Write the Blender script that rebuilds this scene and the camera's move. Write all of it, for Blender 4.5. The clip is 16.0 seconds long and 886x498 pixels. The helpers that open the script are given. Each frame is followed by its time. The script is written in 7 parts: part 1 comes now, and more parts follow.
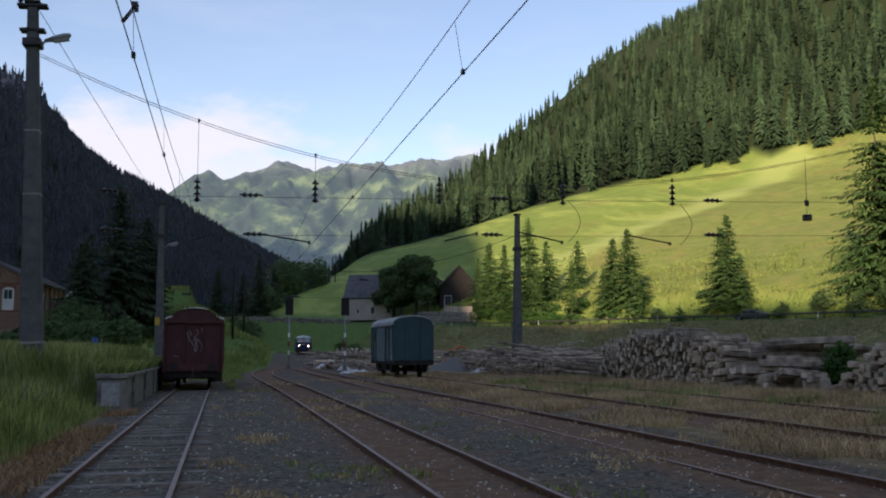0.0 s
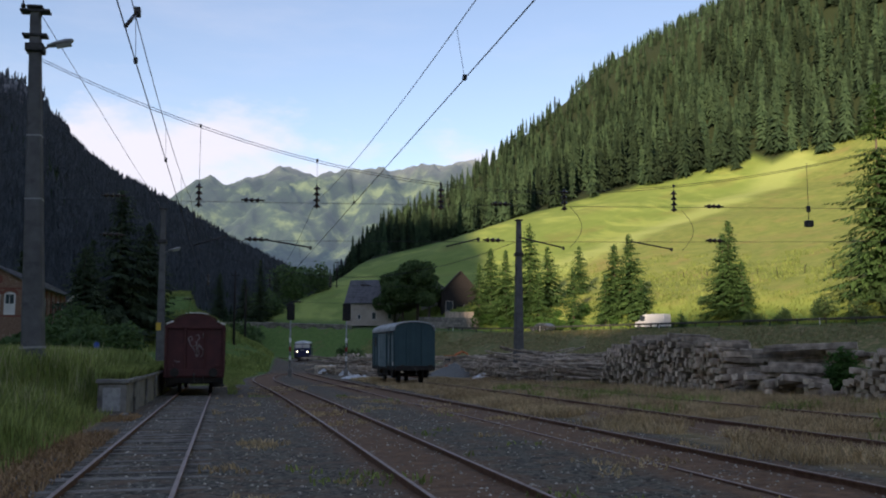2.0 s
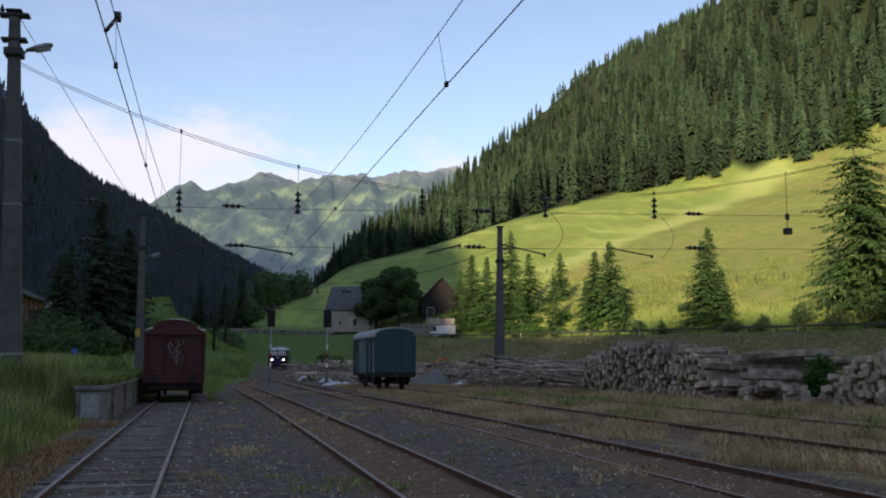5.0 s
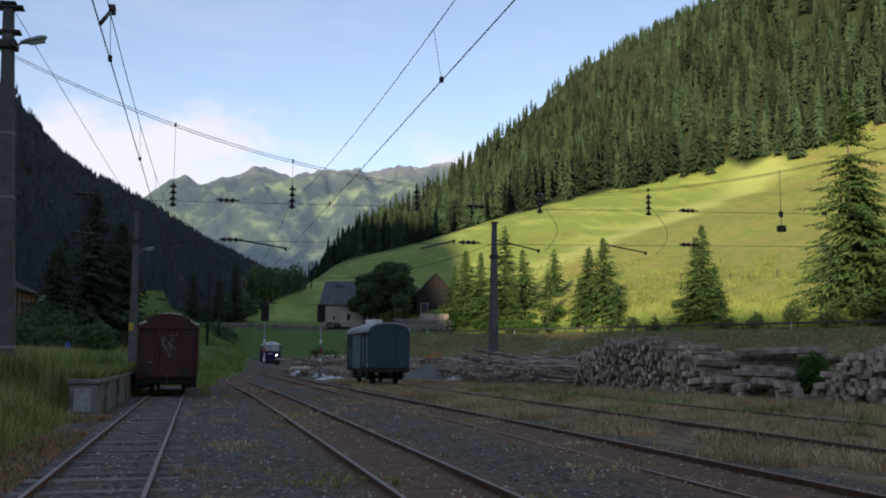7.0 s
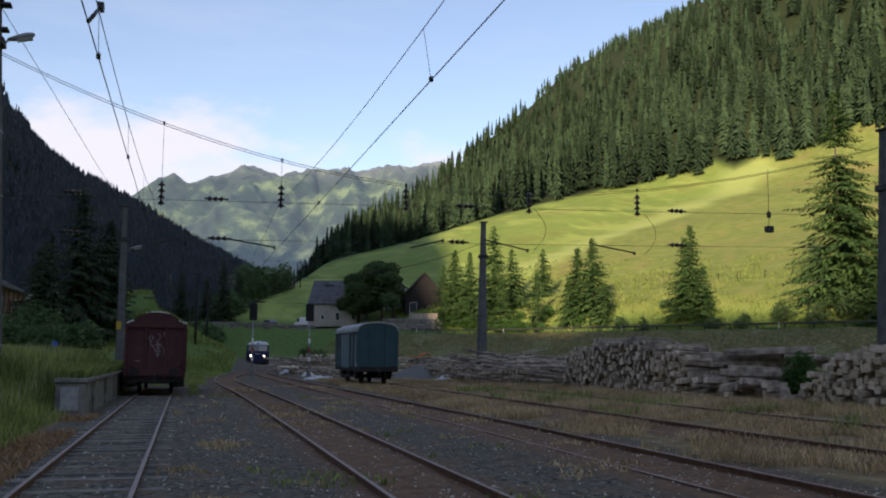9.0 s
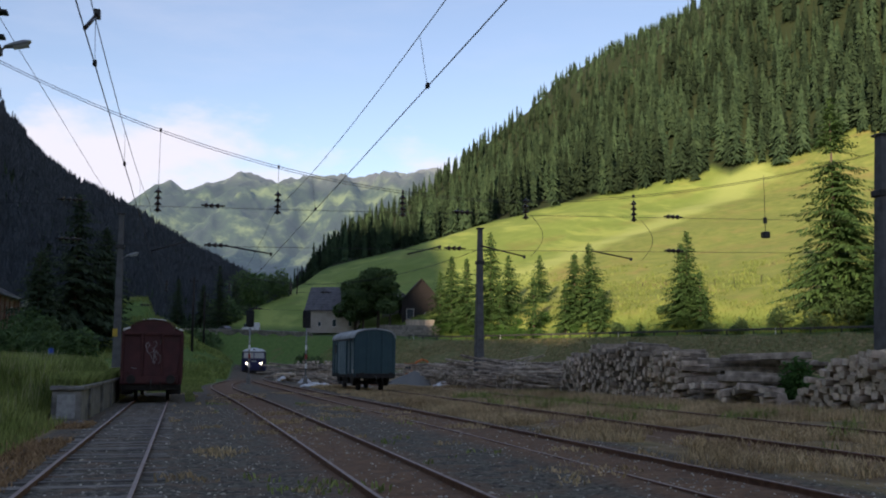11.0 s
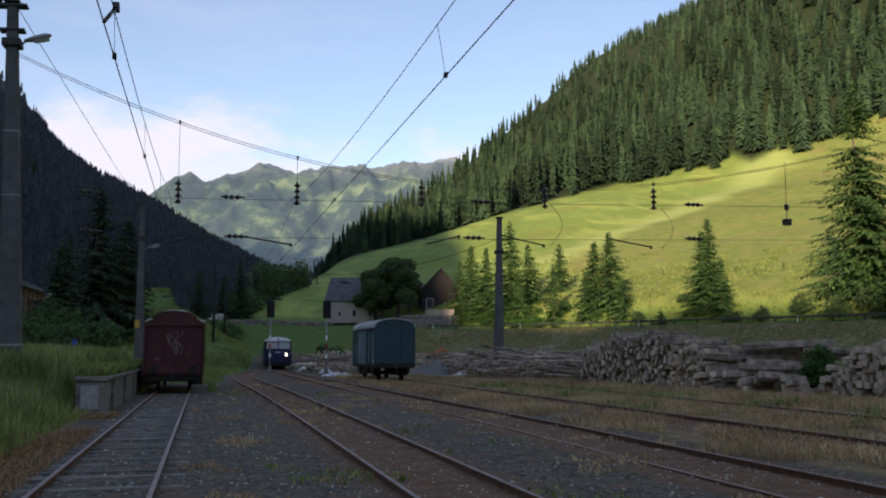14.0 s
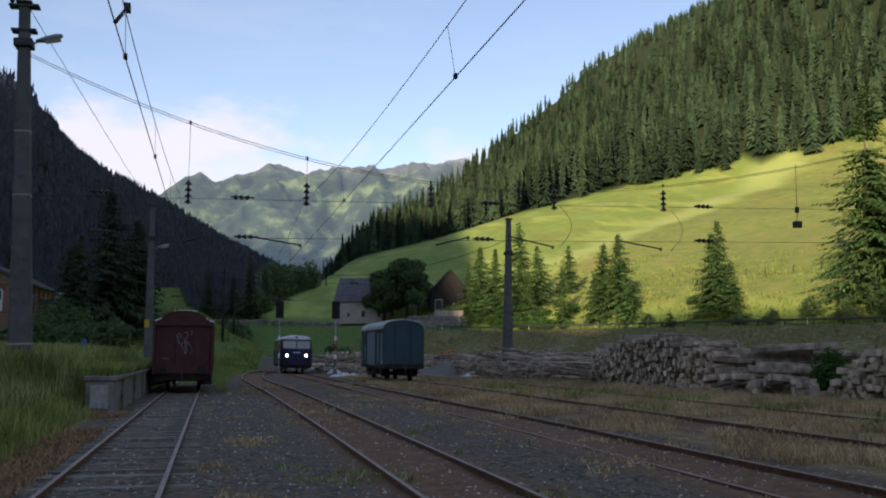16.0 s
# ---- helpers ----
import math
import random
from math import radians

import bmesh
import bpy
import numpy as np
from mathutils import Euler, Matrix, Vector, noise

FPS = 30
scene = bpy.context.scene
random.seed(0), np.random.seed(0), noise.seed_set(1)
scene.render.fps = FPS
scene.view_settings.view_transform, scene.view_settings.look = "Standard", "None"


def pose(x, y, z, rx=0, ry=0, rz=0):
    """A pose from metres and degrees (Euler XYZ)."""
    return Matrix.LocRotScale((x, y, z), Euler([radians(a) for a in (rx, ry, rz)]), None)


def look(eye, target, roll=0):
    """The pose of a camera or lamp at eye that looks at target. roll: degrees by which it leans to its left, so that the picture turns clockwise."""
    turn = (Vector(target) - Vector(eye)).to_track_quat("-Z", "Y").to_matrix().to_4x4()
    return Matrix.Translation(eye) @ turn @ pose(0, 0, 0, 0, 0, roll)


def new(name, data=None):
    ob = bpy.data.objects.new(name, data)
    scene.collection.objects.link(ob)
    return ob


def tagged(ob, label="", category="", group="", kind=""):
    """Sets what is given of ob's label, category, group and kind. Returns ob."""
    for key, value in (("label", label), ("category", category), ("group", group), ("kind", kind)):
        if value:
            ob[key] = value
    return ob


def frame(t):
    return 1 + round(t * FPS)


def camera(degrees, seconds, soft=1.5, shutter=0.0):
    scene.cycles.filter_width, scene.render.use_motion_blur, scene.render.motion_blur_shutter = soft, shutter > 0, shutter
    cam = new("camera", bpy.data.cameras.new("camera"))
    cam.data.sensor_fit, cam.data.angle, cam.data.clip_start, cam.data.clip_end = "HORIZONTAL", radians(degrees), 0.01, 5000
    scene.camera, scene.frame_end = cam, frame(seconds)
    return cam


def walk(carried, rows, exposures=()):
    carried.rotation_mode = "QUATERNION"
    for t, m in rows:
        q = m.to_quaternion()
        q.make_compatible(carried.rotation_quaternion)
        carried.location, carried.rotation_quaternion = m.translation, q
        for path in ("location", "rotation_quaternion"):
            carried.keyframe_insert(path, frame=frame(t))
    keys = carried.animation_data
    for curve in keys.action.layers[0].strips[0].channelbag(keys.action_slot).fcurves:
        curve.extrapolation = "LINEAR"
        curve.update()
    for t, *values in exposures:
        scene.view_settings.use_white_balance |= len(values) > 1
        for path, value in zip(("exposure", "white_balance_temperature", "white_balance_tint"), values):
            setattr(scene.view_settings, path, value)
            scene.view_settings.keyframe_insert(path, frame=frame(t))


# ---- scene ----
EYE = (0.0, 0.0, 1.857)

# seconds, turn to the left, pitch and roll in degrees
PATH = [(0, -12.615, 5.908, 0.000), (0.5, -12.563, 5.920, 0.027), (1, -12.514, 5.987, 0.072), (1.5, -12.502, 6.084, 0.111), (2, -12.530, 6.231, 0.098), (2.5, -12.613, 6.414, 0.016), (3, -12.723, 6.603, -0.105), (3.5, -12.914, 6.719, -0.087), (4, -13.187, 6.769, -0.051), (6.5, -13.963, 6.333, 0.364), (7, -13.981, 6.349, 0.392), (7.5, -14.095, 6.427, 0.416), (8, -14.302, 6.479, 0.475), (8.5, -14.520, 6.431, 0.471), (9, -14.632, 6.326, 0.503), (11.5, -14.870, 6.785, 0.297), (12, -14.880, 6.812, 0.232), (12.5, -14.767, 6.707, 0.201), (13, -14.490, 6.493, 0.132), (13.5, -14.080, 6.260, 0.091), (14, -13.681, 6.084, 0.086), (14.5, -13.360, 5.986, 0.101), (15, -13.158, 5.963, 0.157), (15.5, -13.091, 6.020, 0.266), (16, -13.139, 6.145, 0.363)]


def aim(turn, pitch, roll):
    a, p = radians(turn), radians(pitch)
    ahead = Vector((-math.sin(a) * math.cos(p), math.cos(a) * math.cos(p), math.sin(p)))
    return look(EYE, Vector(EYE) + ahead, roll)


cam = camera(2 * math.degrees(math.atan(784 / 1720)), 16.0, soft=2.0)
walk(cam, [(t, aim(a, p, r)) for t, a, p, r in PATH])

# ---- light: low evening sun from behind, over an added ridge; the yard lies in its shade ----
SUN_WAY = Vector((-0.53, -0.85, 0.0)).normalized()
SUN_HIGH = radians(13)
to_sun = Vector((SUN_WAY.x * math.cos(SUN_HIGH), SUN_WAY.y * math.cos(SUN_HIGH), math.sin(SUN_HIGH)))
sun = new("sun", bpy.data.lights.new("sun", "SUN"))
sun.data.energy, sun.data.angle, sun.data.color = 4.3, radians(0.6), (1.0, 0.86, 0.62)
sun.matrix_world = look((0, 0, 200), Vector((0, 0, 200)) - to_sun)
scene.view_settings.exposure = 0.74
scene.view_settings.use_white_balance = True
scene.view_settings.white_balance_temperature, scene.view_settings.white_balance_tint = 6900, 22


def make_world():
    world = bpy.data.worlds.new("evening_sky")
    scene.world = world
    world.use_nodes = True
    nt = world.node_tree
    nt.nodes.clear()
    out = nt.nodes.new("ShaderNodeOutputWorld")
    bg = nt.nodes.new("ShaderNodeBackground")
    sky = nt.nodes.new("ShaderNodeTexSky")
    sky.sky_type, sky.sun_disc = "NISHITA", False
    sky.sun_elevation, sky.sun_rotation = SUN_HIGH, math.atan2(SUN_WAY.x, SUN_WAY.y)
    sky.altitude, sky.air_density, sky.dust_density, sky.ozone_density = 900, 1.0, 0.5, 1.5
    bg.inputs["Strength"].default_value = 0.125
    # cloud banks low over the horizon, all round, under a thin streaky veil
    co = nt.nodes.new("ShaderNodeTexCoord")
    sep = nt.nodes.new("ShaderNodeSeparateXYZ")
    nt.links.new(co.outputs["Generated"], sep.inputs[0])

    def cloud_noise(scale, stretch, shift, rough):
        mp = nt.nodes.new("ShaderNodeMapping")
        mp.inputs["Scale"].default_value, mp.inputs["Location"].default_value = stretch, shift
        nt.links.new(co.outputs["Generated"], mp.inputs[0])
        nz = nt.nodes.new("ShaderNodeTexNoise")
        nz.inputs["Scale"].default_value, nz.inputs["Detail"].default_value, nz.inputs["Roughness"].default_value = scale, 9, rough
        nt.links.new(mp.outputs[0], nz.inputs["Vector"])
        return nz.outputs["Fac"]

    def ranged(v, lo, hi, to_lo=0.0, to_hi=1.0):
        r = nt.nodes.new("ShaderNodeMapRange")
        r.interpolation_type = "SMOOTHSTEP"
        for k, q in (("From Min", lo), ("From Max", hi), ("To Min", to_lo), ("To Max", to_hi)):
            r.inputs[k].default_value = q
        nt.links.new(v, r.inputs["Value"])
        return r.outputs[0]

    def calc(op, u, v):
        x = nt.nodes.new("ShaderNodeMath")
        x.operation = op
        for i, q in enumerate((u, v)):
            if isinstance(q, float):
                x.inputs[i].default_value = q
            else:
                nt.links.new(q, x.inputs[i])
        return x.outputs[0]

    bank = calc("ADD", cloud_noise(5.5, (1.0, 1.0, 2.4), (0.35, 0.1, 0.05), 0.6), calc("MULTIPLY", ranged(sep.outputs["Z"], 0.29, 0.14), 0.34))
    # the banks thicken and thin out round the compass
    bank = calc("ADD", bank, calc("MULTIPLY", ranged(sep.outputs["X"], 0.30, -0.12, -0.35, 0.5), 0.24))
    bank = calc("MULTIPLY", ranged(bank, 0.56, 0.86, 0.0, 0.95), ranged(sep.outputs["Z"], 0.34, 0.24))
    veil = ranged(cloud_noise(2.2, (1.0, 1.0, 4.5), (0.1, 0.6, 0.2), 0.62), 0.42, 0.75, 0.04, 0.24)

    cover = calc("MAXIMUM", bank, veil)
    mix = nt.nodes.new("ShaderNodeMix")
    mix.data_type = "RGBA"
    mix.inputs["B"].default_value = (4.15, 4.45, 5.0, 1)
    nt.links.new(cover, mix.inputs["Factor"])
    nt.links.new(sky.outputs[0], mix.inputs["A"])
    nt.links.new(mix.outputs["Result"], bg.inputs["Color"])
    nt.links.new(bg.outputs[0], out.inputs["Surface"])


make_world()

# ---- materials ----
def material(name, dark, light, scale=4.0, rough=0.8, metal=0.0, bump=0.3, bump_scale=30.0, stain=None, stain_scale=0.6,
             stain_from=0.55, island=False, per_object=False, vary=0.25, bump_dist=0.02, stretch=(1, 1, 1), coat=0.0, tint=False):
    """Two colours mixed by a noise, stains at a larger scale, fine relief."""
    m = bpy.data.materials.new(name)
    m.use_nodes = True
    nt = m.node_tree
    b = nt.nodes["Principled BSDF"]
    co = nt.nodes.new("ShaderNodeTexCoord")
    mp = nt.nodes.new("ShaderNodeMapping")
    mp.inputs["Scale"].default_value = stretch
    nt.links.new(co.outputs["Object"], mp.inputs[0])
    n1 = nt.nodes.new("ShaderNodeTexNoise")
    n1.inputs["Scale"].default_value, n1.inputs["Detail"].default_value = scale, 6
    nt.links.new(mp.outputs[0], n1.inputs["Vector"])
    r1 = nt.nodes.new("ShaderNodeMapRange")
    r1.inputs["From Min"].default_value, r1.inputs["From Max"].default_value = 0.32, 0.68
    nt.links.new(n1.outputs["Fac"], r1.inputs["Value"])
    mix = nt.nodes.new("ShaderNodeMix")
    mix.data_type = "RGBA"
    mix.inputs["A"].default_value, mix.inputs["B"].default_value = (*dark, 1), (*light, 1)
    nt.links.new(r1.outputs[0], mix.inputs["Factor"])
    last = mix.outputs["Result"]
    if stain:
        n2 = nt.nodes.new("ShaderNodeTexNoise")
        n2.inputs["Scale"].default_value, n2.inputs["Detail"].default_value, n2.inputs["Roughness"].default_value = stain_scale, 5, 0.65
        nt.links.new(co.outputs["Object"], n2.inputs["Vector"])
        r2 = nt.nodes.new("ShaderNodeMapRange")
        r2.inputs["From Min"].default_value, r2.inputs["From Max"].default_value = stain_from, stain_from + 0.12
        nt.links.new(n2.outputs["Fac"], r2.inputs["Value"])
        m2 = nt.nodes.new("ShaderNodeMix")
        m2.data_type = "RGBA"
        m2.inputs["B"].default_value = (*stain, 1)
        nt.links.new(r2.outputs[0], m2.inputs["Factor"])
        nt.links.new(last, m2.inputs["A"])
        last = m2.outputs["Result"]
    if island or per_object or tint:
        if tint:
            src = nt.nodes.new("ShaderNodeAttribute")
            src.attribute_name = "tint"
            src = src.outputs["Fac"]
        elif island:
            src = nt.nodes.new("ShaderNodeNewGeometry").outputs["Random Per Island"]
        else:
            src = nt.nodes.new("ShaderNodeObjectInfo").outputs["Random"]
        r3 = nt.nodes.new("ShaderNodeMapRange")
        r3.inputs["To Min"].default_value, r3.inputs["To Max"].default_value = 1 - vary, 1 + vary
        nt.links.new(src, r3.inputs["Value"])
        hs = nt.nodes.new("ShaderNodeHueSaturation")
        nt.links.new(r3.outputs[0], hs.inputs["Value"])
        nt.links.new(last, hs.inputs["Color"])
        last = hs.outputs["Color"]
    nt.links.new(last, b.inputs["Base Color"])
    b.inputs["Roughness"].default_value, b.inputs["Metallic"].default_value = rough, metal
    b.inputs["Coat Weight"].default_value = coat
    if bump:
        nb = nt.nodes.new("ShaderNodeTexNoise")
        nb.inputs["Scale"].default_value, nb.inputs["Detail"].default_value = bump_scale, 4
        nt.links.new(co.outputs["Object"], nb.inputs["Vector"])
        bp = nt.nodes.new("ShaderNodeBump")
        bp.inputs["Strength"].default_value, bp.inputs["Distance"].default_value = bump, bump_dist
        nt.links.new(nb.outputs["Fac"], bp.inputs["Height"])
        nt.links.new(bp.outputs[0], b.inputs["Normal"])
    return m


def glow(name, color, strength):
    m = bpy.data.materials.new(name)
    m.use_nodes = True
    b = m.node_tree.nodes["Principled BSDF"]
    b.inputs["Base Color"].default_value = (*color, 1)
    b.inputs["Emission Color"].default_value = (*color, 1)
    b.inputs["Emission Strength"].default_value = strength
    return m


def glass(name, tint):
    m = bpy.data.materials.new(name)
    m.use_nodes = True
    b = m.node_tree.nodes["Principled BSDF"]
    b.inputs["Base Color"].default_value = (*tint, 1)
    b.inputs["Roughness"].default_value, b.inputs["IOR"].default_value = 0.06, 1.5
    b.inputs["Specular IOR Level"].default_value = 0.8
    return m


M_RAIL_SIDE = material("rail_rust", (0.12, 0.055, 0.034), (0.21, 0.105, 0.066), 9, 0.85, 0.2, 0.4, 60)
M_RAIL_TOP = material("rail_head_worn", (0.24, 0.165, 0.14), (0.36, 0.265, 0.23), 6, 0.6, 0.15, 0.15, 80)
M_SLEEPER = material("weathered_sleeper", (0.08, 0.07, 0.06), (0.29, 0.26, 0.225), 3, 0.95, 0, 0.7, 25, per_object=True, stretch=(2, 20, 6))
M_CONCRETE = material("grey_concrete", (0.16, 0.15, 0.14), (0.28, 0.265, 0.25), 3, 0.9, 0, 0.4, 40, stain=(0.11, 0.105, 0.1), stain_scale=1.3)
M_MAST = material("concrete_mast", (0.09, 0.09, 0.095), (0.145, 0.145, 0.15), 2.5, 0.9, 0, 0.3, 25, stain=(0.065, 0.065, 0.07), stain_scale=0.9)
M_WHITE_BAND = material("white_painted_band", (0.26, 0.26, 0.26), (0.40, 0.40, 0.40), 8, 0.8)
M_STEEL_DARK = material("dark_steel", (0.03, 0.03, 0.032), (0.07, 0.068, 0.068), 6, 0.55, 0.5, 0.2)
M_GALV = material("galvanised_steel", (0.22, 0.23, 0.24), (0.36, 0.37, 0.38), 5, 0.5, 0.6, 0.15)
M_WIRE = material("copper_wire_dark", (0.03, 0.03, 0.035), (0.05, 0.05, 0.055), 6, 0.6, 0.4, 0)
M_INSUL = material("brown_glazed_insulator", (0.02, 0.014, 0.012), (0.05, 0.03, 0.025), 5, 0.25, 0, 0)
M_RED = material("oxide_red_wagon_paint", (0.065, 0.019, 0.02), (0.105, 0.03, 0.03), 1.6, 0.75, 0, 0.25, 18, stain=(0.06, 0.026, 0.022), stain_scale=0.9)
M_RED_DARK = material("oxide_red_frame_paint", (0.07, 0.02, 0.02), (0.10, 0.03, 0.028), 2, 0.8, 0, 0.25, 18)
M_UNDER = material("sooty_underframe", (0.018, 0.016, 0.015), (0.04, 0.034, 0.03), 4, 0.9, 0.1, 0.3)
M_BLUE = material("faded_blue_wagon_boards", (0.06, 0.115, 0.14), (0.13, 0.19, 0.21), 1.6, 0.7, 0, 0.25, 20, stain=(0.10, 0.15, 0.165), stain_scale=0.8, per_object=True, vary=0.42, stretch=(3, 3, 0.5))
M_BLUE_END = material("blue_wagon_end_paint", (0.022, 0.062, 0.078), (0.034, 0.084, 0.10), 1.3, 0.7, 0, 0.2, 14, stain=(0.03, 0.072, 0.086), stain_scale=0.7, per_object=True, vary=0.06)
M_BLUE_PALE = material("pale_worn_blue_strip", (0.22, 0.32, 0.35), (0.33, 0.42, 0.44), 3, 0.8, 0, 0.2)
M_ROOF_PALE = material("pale_grey_wagon_roof", (0.34, 0.36, 0.37), (0.50, 0.52, 0.53), 1.4, 0.7, 0, 0.2, 16, stain=(0.24, 0.25, 0.26))
M_GRAFFITI = material("pale_sprayed_paint", (0.20, 0.16, 0.16), (0.34, 0.29, 0.29), 10, 0.9)
M_SNOW = material("pale_litter", (0.62, 0.6, 0.55), (0.8, 0.78, 0.74), 10, 0.9)
M_YELLOW = material("yellow_plate", (0.5, 0.32, 0.03), (0.6, 0.4, 0.05), 10, 0.6)
M_WHITE = material("white_paint", (0.68, 0.68, 0.67), (0.8, 0.8, 0.79), 5, 0.5, 0, 0.1, stain=(0.5, 0.5, 0.49))
M_BLACK = material("matt_black_plate", (0.01, 0.01, 0.011), (0.018, 0.018, 0.02), 5, 0.8)
M_TRAIN_BLUE = material("dark_blue_railcar_paint", (0.010, 0.014, 0.07), (0.015, 0.02, 0.10), 1.5, 0.35, 0, 0.05, coat=0.3)
M_TRAIN_CREAM = material("pale_grey_railcar_paint", (0.46, 0.50, 0.53), (0.58, 0.62, 0.64), 1.5, 0.45, 0, 0.08)
M_TRAIN_ROOF = material("silver_grey_railcar_roof", (0.50, 0.53, 0.56), (0.64, 0.67, 0.69), 2, 0.45, 0, 0.1)
M_TRAIN_RED = material("dark_red_railcar_band", (0.22, 0.02, 0.02), (0.3, 0.03, 0.03), 2, 0.5)
M_GLASS = glass("dark_window_glass", (0.05, 0.065, 0.08))
# windscreen: the grey of its reflection is put into the base colour
M_WINDSCREEN = glass("windscreen_glass_reflection_grey", (0.16, 0.19, 0.21))
M_LIGHT = glow("warm_headlight", (1.0, 0.86, 0.6), 6)
M_LAMP_GLASS = glass("lamp_cover_glass", (0.55, 0.56, 0.58))
M_LOG = material("weathered_timber_in_heaps", (0.17, 0.135, 0.108), (0.54, 0.445, 0.36), 2.5, 0.95, 0, 0.4, 14, island=True, vary=0.4)
M_LOG_OBJ = material("weathered_log_side", (0.24, 0.18, 0.137), (0.64, 0.52, 0.41), 2.5, 0.95, 0, 0.5, 14, per_object=True, vary=0.38)
M_LOG_END = material("grey_sawn_log_end", (0.44, 0.355, 0.27), (0.74, 0.62, 0.50), 5, 0.95, 0, 0.5, 40, per_object=True, vary=0.25)
M_PLASTER = material("cream_plaster", (0.36, 0.32, 0.27), (0.50, 0.45, 0.39), 0.7, 0.9, 0, 0.25, 6, stain=(0.28, 0.25, 0.21), stain_scale=0.35)
M_PLASTER_W = material("white_plaster", (0.55, 0.54, 0.52), (0.7, 0.69, 0.67), 0.7, 0.9, 0, 0.2, 6)
M_SLATE = material("grey_slate_roof", (0.10, 0.10, 0.115), (0.16, 0.16, 0.18), 1.2, 0.8, 0, 0.5, 9, stain=(0.08, 0.082, 0.09), stain_scale=0.5)
# dark wood, lowered further so the colour holds the barn's shade
M_DARK_WOOD = material("dark_boards_with_shade", (0.014, 0.012, 0.012), (0.03, 0.025, 0.024), 2, 0.9, 0, 0.5, 12, stretch=(4, 4, 0.5))
M_BRICK = material("orange_red_brickwork", (0.17, 0.095, 0.065), (0.28, 0.17, 0.12), 6, 0.9, 0, 0.4, 20, stain=(0.30, 0.23, 0.18), stain_scale=1.5)
M_BRICK_RED = material("dark_red_brick_trim", (0.16, 0.055, 0.04), (0.24, 0.085, 0.06), 6, 0.9, 0, 0.4, 20)
M_STONE = material("rubble_stone", (0.17, 0.155, 0.135), (0.34, 0.31, 0.27), 2, 0.95, 0, 0.8, 6, per_object=True)
M_ASPHALT = material("grey_asphalt", (0.10, 0.10, 0.105), (0.15, 0.15, 0.155), 2, 0.9, 0, 0.3, 60)
M_GRAVEL_HEAP = material("grey_gravel_heap", (0.12, 0.12, 0.11), (0.22, 0.215, 0.2), 14, 0.95, 0, 1.0, 30)
M_TRUNK = material("spruce_bark", (0.08, 0.062, 0.05), (0.15, 0.115, 0.09), 6, 0.95, 0, 0.8, 14)
M_ORANGE = material("orange_digger_paint", (0.55, 0.13, 0.03), (0.68, 0.18, 0.045), 3, 0.5)
M_TARP = material("white_plastic_sheet", (0.55, 0.56, 0.58), (0.72, 0.73, 0.75), 2, 0.5, 0, 0.4, 8)
M_CAR_GREY = material("silver_grey_car_paint", (0.10, 0.11, 0.12), (0.13, 0.14, 0.15), 2, 0.3, 0.6, 0, coat=0.4)
M_VAN_WHITE = material("white_van_paint", (0.72, 0.73, 0.74), (0.8, 0.81, 0.82), 2, 0.35, 0, 0, coat=0.3)
M_TYRE = material("black_tyre", (0.012, 0.012, 0.012), (0.025, 0.025, 0.025), 8, 0.9)
M_BLUE_BIN = material("blue_plastic", (0.02, 0.06, 0.25), (0.03, 0.09, 0.33), 3, 0.5)


def leaf_material(name, dark, light, vary=0.35, trans=0.25, tint=False):
    m = material(name, dark, light, 0.35, 0.85, 0, 0.5, 2.5, island=True, vary=vary, bump_dist=0.3, tint=tint)
    nt = m.node_tree
    b = nt.nodes["Principled BSDF"]
    b.inputs["Specular IOR Level"].default_value = 0.15
    tr = nt.nodes.new("ShaderNodeBsdfTranslucent")
    nt.links.new(b.inputs["Base Color"].links[0].from_socket, tr.inputs["Color"])
    mx = nt.nodes.new("ShaderNodeMixShader")
    mx.inputs[0].default_value = trans
    nt.links.new(b.outputs[0], mx.inputs[1])
    nt.links.new(tr.outputs[0], mx.inputs[2])
    nt.links.new(mx.outputs[0], nt.nodes["Material Output"].inputs["Surface"])
    return m


M_SPRUCE = leaf_material("spruce_needles", (0.04, 0.066, 0.04), (0.085, 0.12, 0.064))
# greener needles of the sunlit spruces, brightened to carry some of the sun
M_SPRUCE_NEAR = leaf_material("sunlit_spruce_needles", (0.036, 0.085, 0.027), (0.105, 0.19, 0.06))
M_BROADLEAF = leaf_material("broad_leaves", (0.06, 0.11, 0.042), (0.12, 0.185, 0.07))
M_BUSH = leaf_material("bush_leaves", (0.035, 0.09, 0.02), (0.08, 0.17, 0.04))
M_GRASS = leaf_material("long_grass", (0.17, 0.225, 0.06), (0.36, 0.41, 0.14), vary=0.45, trans=0.35)
M_DRY = leaf_material("dry_grass", (0.36, 0.25, 0.14), (0.68, 0.52, 0.31), vary=0.4)
# conifers of the far mountainside, the blue of haze mixed into their colour
M_SPRUCE_HAZE = leaf_material("haze_tinted_conifers", (0.05, 0.062, 0.07), (0.078, 0.092, 0.104), trans=0.1, tint=True, vary=0.25)
M_FOREST = leaf_material("hillside_spruce_needles", (0.020, 0.042, 0.023), (0.052, 0.088, 0.043), tint=True, vary=0.55, trans=0.15)
M_BANK = leaf_material("embankment_grass", (0.19, 0.165, 0.07), (0.36, 0.29, 0.14), vary=0.4)
M_STRAW = leaf_material("matted_brown_grass", (0.26, 0.15, 0.08), (0.48, 0.32, 0.18), vary=0.4)
M_GUARD = material("dull_weathered_guard_rail", (0.07, 0.072, 0.066), (0.12, 0.12, 0.11), 3, 0.7, 0.3, 0.2)
